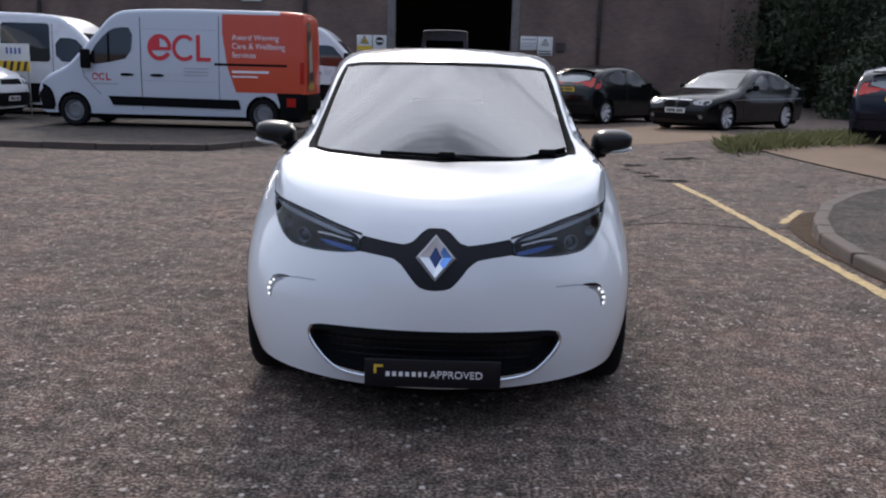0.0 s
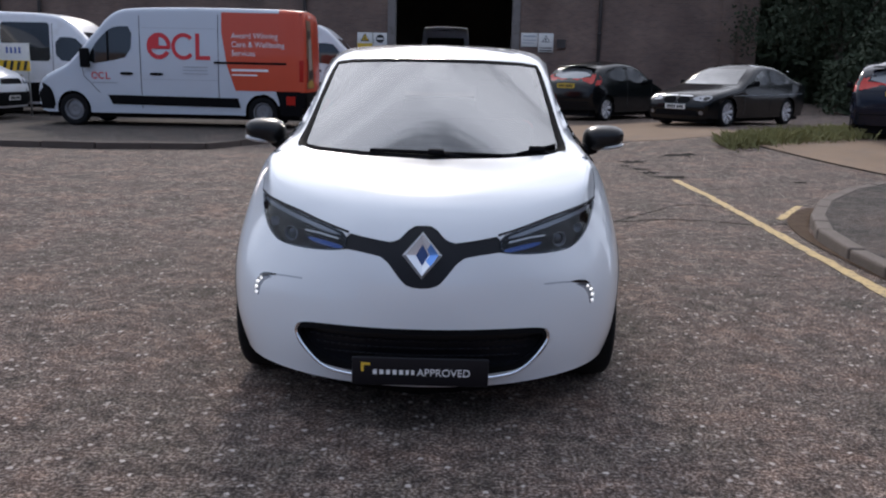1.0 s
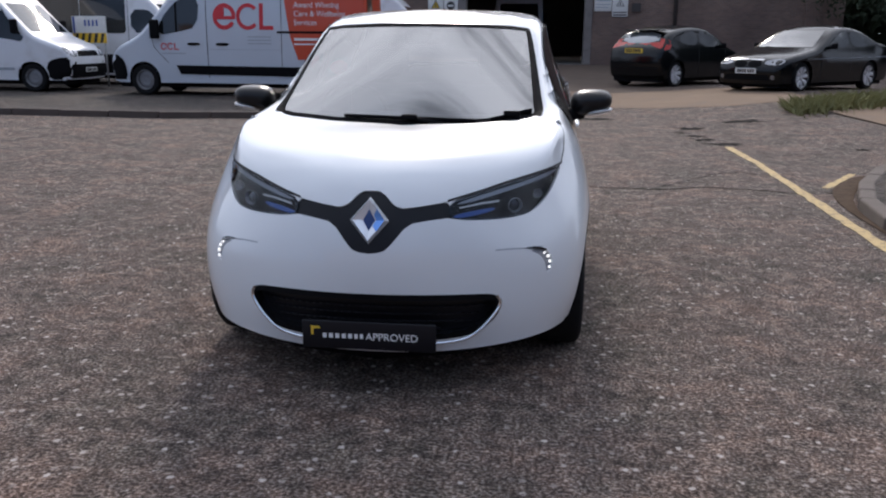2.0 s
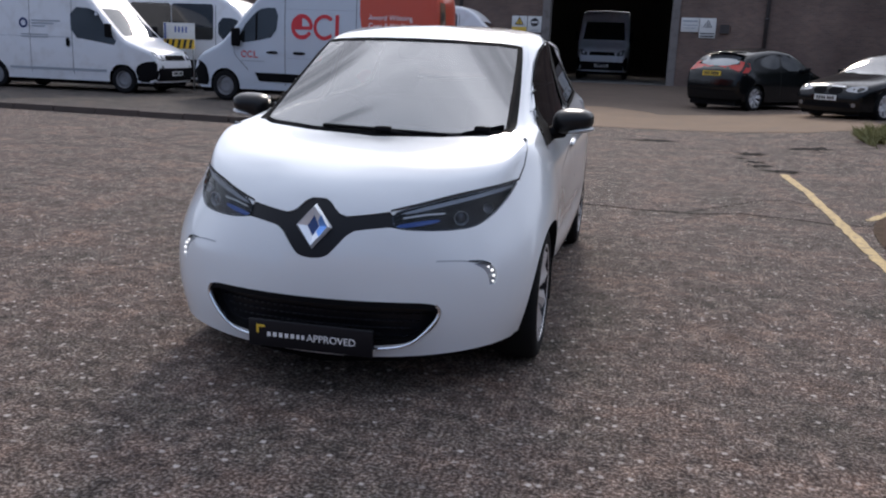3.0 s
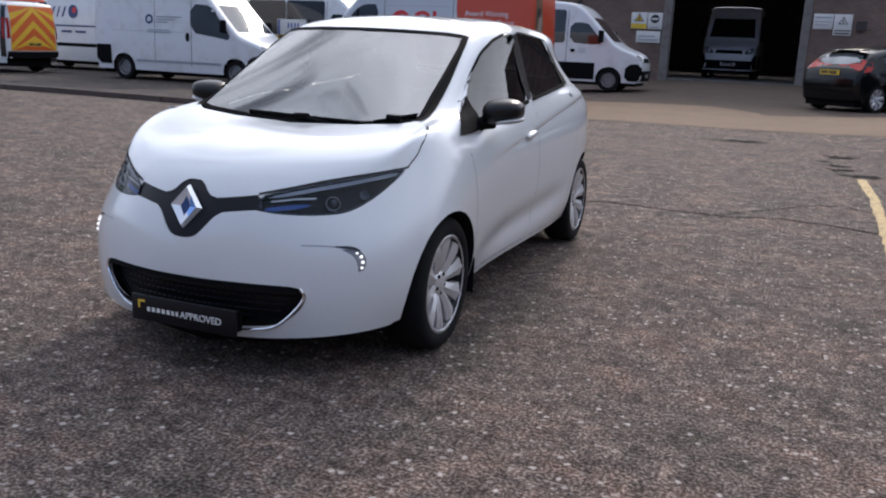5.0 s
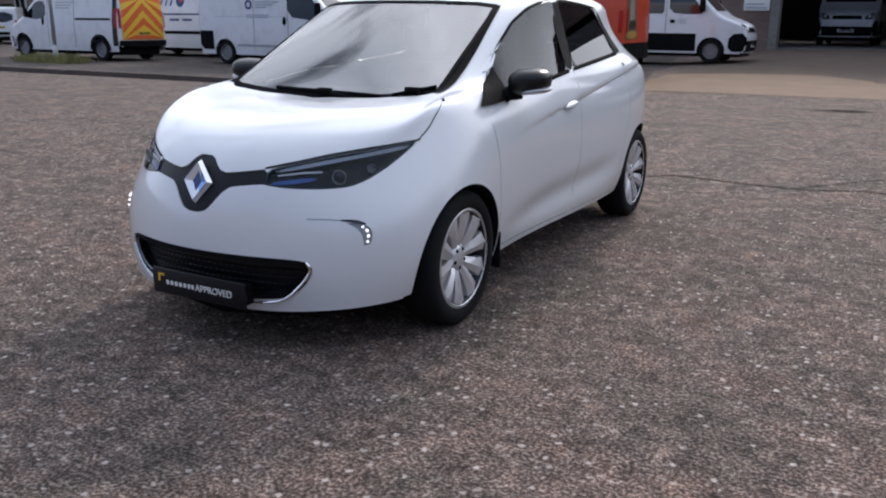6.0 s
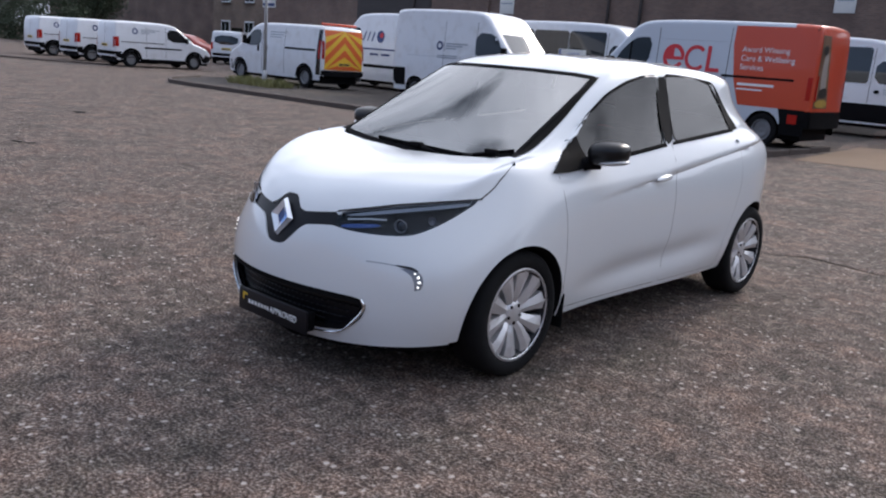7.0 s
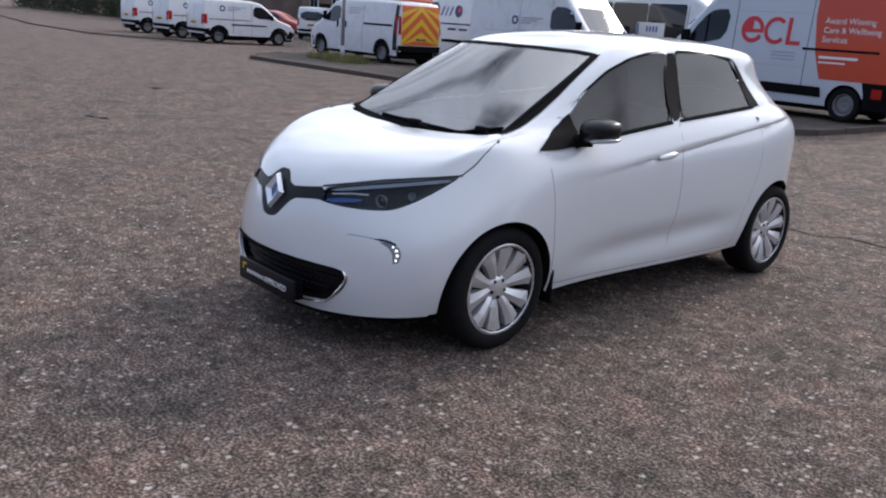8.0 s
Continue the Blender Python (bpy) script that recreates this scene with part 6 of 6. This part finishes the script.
def chevron_van():
    v = Vehicle("panel_van", pose(-24.25, 19.75, .035, 0, 0, -90) @ Matrix.Diagonal((1.0, 1.05, 1.04, 1.0)), "white low van with yellow and orange chevrons on its rear", "van", TRAFIC, 1.90, (.85, 4.35), .33, VAN_WHITE, nose=.16, tumble=.10, belt=1.05)
    van_front(v, 1.28, 1.78, .85)
    v.lay("cab_window", "side", rounded([(1.05, 1.25), (1.45, 1.62), (1.62, 1.72), (2.02, 1.72), (2.02, 1.22), (1.5, 1.18)], 1), PANE, .006, .15)
    v.line("side", [(2.1, .4), (2.1, 1.8)], .014)
    v.line("side", [(3.3, .4), (3.3, 1.8)], .014)
    v.line("side", [(3.35, 1.2), (4.85, 1.2)], .06, TRIM, .01, "door_rail")
    for s in (1.85, 2.3):
        v.lay("door_handle", "side", rounded(rect(s, s + .1, 1.02, 1.24), 1), TRIM, .02, .05)
    for k in range(3):
        v.near("small_print", rect(2.5, 3.1 + .1 * k, 1.5 + .08 * k, 1.53 + .08 * k), MARK_GREY, 1, .010, .2)
    v.mirrors(1.2, 1.38, (.10, .14, .28))
    v.lay("rear_edge", "side", [(4.90, .45), (5.10, .45), (5.10, 1.85), (4.96, 1.85)], GLOSS_BLACK, .010, .1)
    v.lay("side_lamp", "side", rect(5.00, 5.09, .95, 1.5), RED_LENS, .014, .1)
    for s in (.85, 4.35):
        v.lay("arch_trim", "side", arc_poly(s, .33, .37, .44, .0, math.pi), TRIM, .010, .1)
    panel = v.lay("chevron_panel", "rear", [(-.82, .62), (.82, .62), (.78, 1.84), (-.78, 1.84)], CHEVRON_YELLOW, .010, .2, False, "yellow panel with orange-red chevrons")[0]
    for k in range(-1, 4):
        z = .42 + k * .42
        for sgn in (1, -1):
            poly = np.array([(0, z + .62), (.80, z - .05), (.80, z + .17), (0, z + .84)])
            poly[:, 1] = np.clip(poly[:, 1], .63, 1.83)
            if (poly[:, 1].max() - poly[:, 1].min()) < .1:
                continue
            vv, ff = v.skin.panel("rear", dense(poly, .12), .016, .12)
            piece("chevron_stripe", *((vv, ff) if sgn > 0 else mirrored(vv, ff)), CHEVRON_RED, panel)
    v.lay("rear_bumper", "rear", [(-.9, .42), (.9, .42), (.9, .60), (-.9, .60)], TRIM, .03, .2, False)
    v.plate("rear", .80, PLATE_YELLOW)
    v.lay("tail_lamp", "rear", [(.83, .95), (.90, .95), (.88, 1.5), (.83, 1.5)], RED_LENS, .016, .1)
    part("roof_bar", box((1.5, .06, .08), (0, 4.9, 2.02), .02), ORANGE, v.ob, "orange beacon bar")


chevron_van()


def small_van(m, label):
    v = Vehicle("small_van", m, label, "van", CONNECT, 1.80, (.86, 3.77), .31, VAN_WHITE, nose=.16, tumble=.10, belt=1.0, group="small white vans in a row")
    van_front(v, 1.14, 1.64, .78)
    v.lay("cab_window", "side", rounded([(1.10, 1.12), (1.5, 1.50), (1.7, 1.62), (2.15, 1.62), (2.15, 1.12)], 1), PANE, .006, .15)
    v.line("side", [(2.22, .4), (2.22, 1.7)], .014)
    v.line("side", [(3.1, .4), (3.1, 1.7)], .012)
    v.line("side", [(1.5, .82), (3.2, .82)], .06, TRIM, .01, "rubbing_strip")
    v.line("side", [(2.3, 1.02), (4.2, 1.02)], .03, TRIM, .01, "door_rail")
    for s in (.86, 3.77):
        v.lay("arch_trim", "side", arc_poly(s, .31, .35, .47, .0, math.pi), TRIM, .012, .1)
    v.lay("sill_trim", "side", [(1.28, .22), (3.36, .22), (3.36, .36), (1.28, .36)], TRIM, .012, .15)
    v.lay("bumper_corner", "side", rounded([(.02, .30), (.42, .30), (.42, .58), (.02, .62)], 1), TRIM, .012, .1)
    v.lay("rear_corner", "side", [(4.20, .36), (4.44, .36), (4.44, .62), (4.20, .62)], TRIM, .012, .1)
    v.lay("side_lamp", "side", rect(4.30, 4.44, .82, 1.22), RED_LENS, .012, .1)
    v.lay("tail_lamp", "rear", rect(.74, .84, .80, 1.2), RED_LENS, .016, .1)
    v.lay("rear_bumper", "rear", [(-.86, .38), (.86, .38), (.86, .62), (-.86, .62)], TRIM, .03, .2, False)
    v.plate("rear", .85, PLATE_YELLOW)
    v.mirrors(1.28, 1.2, (.10, .12, .22))
    v.line("rear", [(0, .62), (0, 1.75)], .012, both=False)
    round_mark(v, 3.6, 1.48, .13, -1)
    return v.ob


one = small_van(pose(-31.8, 22.5, -.045, 0, 0, 178), "small white van with a round navy emblem")
copy_thing(one, pose(-36.05, 22.7, -.045, 0, 0, 181))
copy_thing(one, pose(-40.4, 22.9, -.045, 0, 0, 180))


def minibus(m, label):
    v = Vehicle("minibus", m, label, "minibus", MINIBUS, 2.0, (1.0, 4.95), .35, VAN_WHITE, nose=.16, tumble=.09, belt=1.1)
    van_front(v, 1.5, 2.2, 1.0)
    v.lay("cab_window", "side", rounded([(1.2, 1.42), (1.62, 1.9), (1.78, 2.05), (2.3, 2.05), (2.3, 1.45), (1.7, 1.4)], 1), PANE, .006, .15)
    for a, b in ((2.45, 3.77), (3.79, 5.11), (5.13, 6.35)):
        v.lay("side_window", "side", rounded(dense(rect(a, b, 1.42, 2.42), .25), 1), PANE, .006, .2)
    v.lay("lower_cladding", "side", [(1.45, .34), (4.45, .34), (4.45, .85), (1.45, .85)], TRIM, .01, .2)
    v.lay("bumper_corner", "side", rounded([(.02, .34), (.52, .34), (.50, .84), (.02, .88)], 1), TRIM, .012, .1)
    v.line("side", [(2.38, .45), (2.38, 2.4)], .016)
    v.lay("door_handle", "side", rounded(rect(2.1, 2.25, 1.15, 1.25), 1), TRIM, .02, .05)
    v.mirrors(1.3, 1.65, (.12, .16, .36))
    for k in range(3):
        v.near("vent_slot", rect(1.75, 2.0, 1.14 + k * .06, 1.16 + k * .06), MARK_GREY, -1, .01, .1)
    return v.ob


minibus(pose(-2.12, 28.0, .14, 0, 0, 90), "white minibus with black bumper and dark side windows")
minibus(pose(-8.4, 24.0, .035, 0, 0, 90), "white minibus with a long band of dark windows")
minibus(pose(-0.6, 41.0, .38, 0, 0, 0) @ Matrix.Diagonal((1.2, 1.0, 1.2, 1.0)), "white high-roof van parked in the dark shed")

HATCH = [(.05, .25), (0, .45), (.03, .66), (.3, .82), (.85, .96), (1.02, 1.02), (1.6, 1.36), (2.0, 1.46), (2.5, 1.48), (3.1, 1.42), (3.5, 1.30), (3.75, 1.02), (3.9, .92), (3.95, .6), (3.9, .3)]
SALOON = [(.05, .22), (0, .40), (.02, .60), (.25, .74), (1.1, .90), (1.4, .96), (2.05, 1.32), (2.4, 1.42), (2.8, 1.43), (3.3, 1.36), (3.95, 1.08), (4.45, 1.04), (4.58, .95), (4.62, .6), (4.55, .28)]


def hatchback(m, label, paint):
    v = Vehicle("hatchback_car", m, label, "car", HATCH, 1.72, (.80, 3.29), .31, paint, bottom=.22, edge=.14, tumble=.26, belt=.85, nose=.18, tail=.12, steel=False, crown=.05)
    v.lay("windscreen", "front", [(-.66, 1.02), (.66, 1.02), (.50, 1.38), (-.50, 1.38)], PANE, .006, .15, False)
    v.lay("side_window", "side", rounded([(1.25, .98), (1.68, 1.28), (1.95, 1.36), (2.3, 1.37), (2.3, .99)], 1), PANE, .006, .12)
    v.lay("side_window", "side", rounded([(2.38, 1.37), (2.8, 1.34), (3.2, 1.20), (3.1, 1.05), (2.38, 1.0)], 1), PANE, .006, .12)
    v.lay("rear_window", "rear", rounded([(-.56, 1.06), (.56, 1.06), (.48, 1.33), (-.48, 1.33)], 1), SHEEN_PANE, .006, .12, False, "rear window with the sky's reflection put into its pale colour")
    v.lay("tail_lamp", "rear", rounded([(.61, .95), (.74, .92), (.71, 1.08), (.655, 1.19), (.62, 1.10)], 1), RED_LENS, .012, .08, True, "red tail lamp")
    v.lay("tail_lamp_side", "side", rounded([(3.56, .93), (3.88, .89), (3.78, 1.10), (3.58, 1.20)], 1), RED_LENS, .010, .08)
    v.lay("headlight", "front", rounded([(.42, .62), (.72, .62), (.74, .74), (.55, .76)], 1), CLEAR_LENS, .01, .1)
    v.plate("rear", .88, PLATE_YELLOW)
    v.plate("front", .42, PLATE_WHITE)
    v.line("side", [(1.15, .35), (1.12, .9)], .012)
    v.line("side", [(2.34, .35), (2.36, .98)], .012)
    v.line("rear", [(-.70, .48), (.70, .48)], .02, TRIM, .006, both=False)
    v.mirrors(1.35, 1.02, (.12, .10, .13))
    part("roof_spoiler", box((1.05, .22, .03), (0, 3.50, 1.385), .012), paint, v.ob)
    return v.ob


hatchback(pose(5.75, 26.3, .17, 0, 0, 138) @ Matrix.Scale(1.05, 4), "black three-door hatchback with red tail lamps", BLACK_PAINT)
hatchback(pose(10.1, 19.95, .27, 0, 0, 155), "dark blue hatchback parked on pale concrete", BLUE_BLACK)


def saloon(m, label):
    v = Vehicle("saloon_car", m, label, "car", SALOON, 1.81, (.78, 3.59), .32, BLACK_PAINT, bottom=.20, edge=.14, tumble=.26, belt=.85, nose=.14, tail=.10, steel=False, crown=.05)
    v.lay("windscreen", "front", [(-.70, .97), (.70, .97), (.52, 1.34), (-.52, 1.34)], PANE, .006, .15, False)
    v.lay("side_window", "side", rounded([(1.65, .95), (2.1, 1.22), (2.4, 1.32), (2.62, 1.33), (2.62, .97)], 1), PANE, .006, .12)
    v.lay("side_window", "side", rounded([(2.70, 1.33), (3.1, 1.30), (3.6, 1.10), (3.55, 1.0), (2.70, .97)], 1), PANE, .006, .12)
    v.lay("headlight", "front", rounded([(.40, .60), (.74, .58), (.80, .66), (.74, .72), (.42, .69)], 1), CLEAR_LENS, .01, .08, True, "pale headlight")
    for sgn in (1,):
        v.lay("kidney_grille", "front", rounded([(.03, .54), (.34, .55), (.34, .67), (.03, .68)], 1), TRIM, .012, .08, True)
        v.lay("grille_frame", "front", [(.02, .69), (.35, .68), (.35, .70), (.02, .71)], CHROME, .016, .08, True)
    v.lay("lower_intake", "front", [(-.6, .26), (.6, .26), (.52, .38), (-.52, .38)], TRIM, .01, .12, False)
    v.plate("front", .46, PLATE_WHITE)
    v.lay("fog_lamp", "front", disc_poly(.64, .33, .05, n=12), CLEAR_LENS, .012, .05)
    v.line("side", [(1.45, .3), (1.45, .92)], .012)
    v.line("side", [(2.66, .3), (2.66, .95)], .012)
    v.line("side", [(.9, .72), (4.3, .76)], .01, MARK_GREY)
    v.mirrors(1.75, 1.0, (.14, .10, .13))
    return v.ob


saloon(pose(5.15, 20.0, .26, 0, 0, -47.5), "black saloon car with a white number plate")


def far_van():
    v = Vehicle("small_van", pose(-42.3, 31.8, -.045, 0, 0, 225), "small white van seen from behind", "van", CONNECT, 1.80, (.86, 3.77), .31, VAN_WHITE, nose=.16, tumble=.10, belt=1.0)
    v.lay("rear_window", "rear", rounded(rect(-.66, .66, 1.1, 1.6), 1), PANE, .01, .2, False)
    v.lay("tail_lamp", "rear", rect(.74, .84, .80, 1.2), RED_LENS, .016, .1)
    v.lay("rear_bumper", "rear", [(-.86, .38), (.86, .38), (.86, .62), (-.86, .62)], TRIM, .03, .2, False)
    v.plate("rear", .85, PLATE_YELLOW)


far_van()
saloon_red = Vehicle("hatchback_car", pose(-47.8, 33.6, -.045, 0, 0, 120), "old red car parked behind the vans", "car", HATCH, 1.72, (.80, 3.29), .31, RED_PAINT, bottom=.22, edge=.14, tumble=.26, belt=.85, nose=.18, tail=.12, crown=.05)
saloon_red.lay("side_window", "side", rounded([(1.25, .98), (1.68, 1.28), (1.95, 1.36), (2.3, 1.37), (2.3, .99)], 1), PANE, .006, .12)
saloon_red.lay("side_window", "side", rounded([(2.38, 1.37), (2.8, 1.34), (3.2, 1.20), (3.1, 1.05), (2.38, 1.0)], 1), PANE, .006, .12)

# ---- plants ----
def crown(name, centre, size, count, mat, leaf=.16, parent=None, seed=1, kind=""):
    """A crown of many small leaf clumps with an uneven outline and gaps."""
    rng = np.random.default_rng(seed)
    lumps = rng.normal(0, .42, (26, 3)) * np.array(size) + np.array(centre)
    verts, faces = [], []
    for k in range(count):
        c = lumps[rng.integers(len(lumps))] + rng.normal(0, .17, 3) * np.array(size)
        u = rng.normal(0, 1, 3)
        u /= np.linalg.norm(u)
        w = np.cross(u, rng.normal(0, 1, 3))
        w /= np.linalg.norm(w)
        L = leaf * rng.uniform(.6, 1.5)
        b = len(verts)
        bend = np.cross(u, w) * L * .25
        verts += [c - u * L, c + w * L * .45 + bend, c + u * L, c - w * L * .45 + bend]
        faces += [(b, b + 1, b + 2), (b, b + 2, b + 3)]
    ob = piece(name, verts, faces, mat, parent, smooth=False)
    return ob


def tree(x, y, high, wide, seed, label):
    t = thing("tree", pose(x, y, float(ground_z(x, y))), label, "tree", "trees beside the yard")
    rng = np.random.default_rng(seed)
    bm = tube((0, 0, -.1), (.1, .05, high * .45), .18, 10, None, .12)
    for k in range(6):
        a = k * 1.05 + rng.uniform(-.3, .3)
        z = high * rng.uniform(.2, .45)
        tube((.05, .02, z), (wide * .6 * math.cos(a), wide * .6 * math.sin(a), z + high * rng.uniform(.2, .4)), .07, 7, bm, .025)
    part("trunk", bm, BARK, t)
    crown("crown", (0, 0, high * .55), (wide, wide, high * .42), 8000, LEAF, .095, t, seed)


tree(14.6, 33.5, 7.5, 2.6, 3, "dense dark green tree by the shed")
tree(18.2, 32.0, 7.0, 2.6, 4, "dense dark green tree by the shed")
tree(21.8, 30.0, 7.5, 2.6, 5, "dense dark green tree at the yard's edge")
tree(25.5, 28.5, 7.0, 2.8, 6, "dense dark green tree at the yard's edge")


def grass(name, x0, x1, y0, y1, count, high, label, seed):
    rng = np.random.default_rng(seed)
    verts, faces = [], []
    for k in range(count):
        t = rng.uniform(0, 1)
        x, y = x0 + (x1 - x0) * t, y0 + (y1 - y0) * t + rng.normal(0, .28)
        z, a = float(ground_z(x, y)), rng.uniform(0, 6.28)
        h, lean = high * rng.uniform(.35, 1.1), rng.normal(0, .12, 2)
        c, s = math.cos(a) * .012, math.sin(a) * .012
        b = len(verts)
        verts += [(x - c, y - s, z), (x + c, y + s, z), (x + lean[0] * .4 + c * .7, y + lean[1] * .4 + s * .7, z + h * .6), (x + lean[0], y + lean[1], z + h)]
        faces += [(b, b + 1, b + 2), (b, b + 2, b + 3)]
    return tagged(piece(name, verts, faces, GRASS, smooth=False), label, "grass", kind="stuff")


grass("grass_verge", 4.9, 8.2, 15.5, 17.3, 3000, .26, "long dry grass growing through the concrete's edge", 8)

tree(-64, 33, 7.0, 3.2, 11, "dark green tree behind the small vans")
tree(-72, 34, 7.5, 3.4, 12, "dark green tree behind the small vans")
tree(-81, 33, 7.0, 3.4, 13, "dark green tree at the yard's far corner")
tree(-92, 32, 8.0, 4.0, 14, "dark green tree at the yard's far corner")


def hedge(x0, x1, y, high, seed, label, thick=420, leaf=.11):
    """A long ragged hedge."""
    rng = np.random.default_rng(seed)
    n = int(abs(x1 - x0) * thick * 1.25)
    verts, faces = [], []
    for k in range(n):
        x, yy = rng.uniform(x0, x1), y + rng.normal(0, .45)
        top = high * (.8 + .2 * math.sin(x * .9) + .12 * math.sin(x * 2.3))
        c = np.array([x, yy, float(ground_z(x, yy)) + top * rng.uniform(0, 1) ** .8])
        u = rng.normal(0, 1, 3)
        u /= np.linalg.norm(u)
        w = np.cross(u, rng.normal(0, 1, 3))
        w /= np.linalg.norm(w)
        L = leaf * rng.uniform(.6, 1.4)
        b = len(verts)
        verts += [c - u * L, c + w * L * .45, c + u * L, c - w * L * .45]
        faces += [(b, b + 1, b + 2), (b, b + 2, b + 3)]
    tagged(piece("hedge", verts, faces, LEAF, smooth=False), label, "hedge", kind="stuff")


hedge(12.6, 32, 29.5, 3.4, 21, "dense dark hedge under the trees", 800)
# backing foliage, added so that bright sky doesn't show through the crowns
hedge(12.6, 26, 38.0, 8.0, 23, "tall dark leafy backing added to close sky gaps behind the trees", 2400, .24)
hedge(-100, -60, 30, 3.2, 22, "dense dark hedge along the far side of the yard")
post = thing("street_pole", pose(-20.2, 17.6, .03), "thin galvanised pole standing in weeds", "pole")
part("shaft", tube((0, 0, -.1), (0, 0, 5.2), .055, 12), POLE, post)
part("collar", tube((0, 0, 0), (0, 0, .5), .075, 12), POLE, post)
grass("weeds", -21.6, -19.0, 17.6, 17.4, 1500, .35, "weeds round the pole's foot", 9)
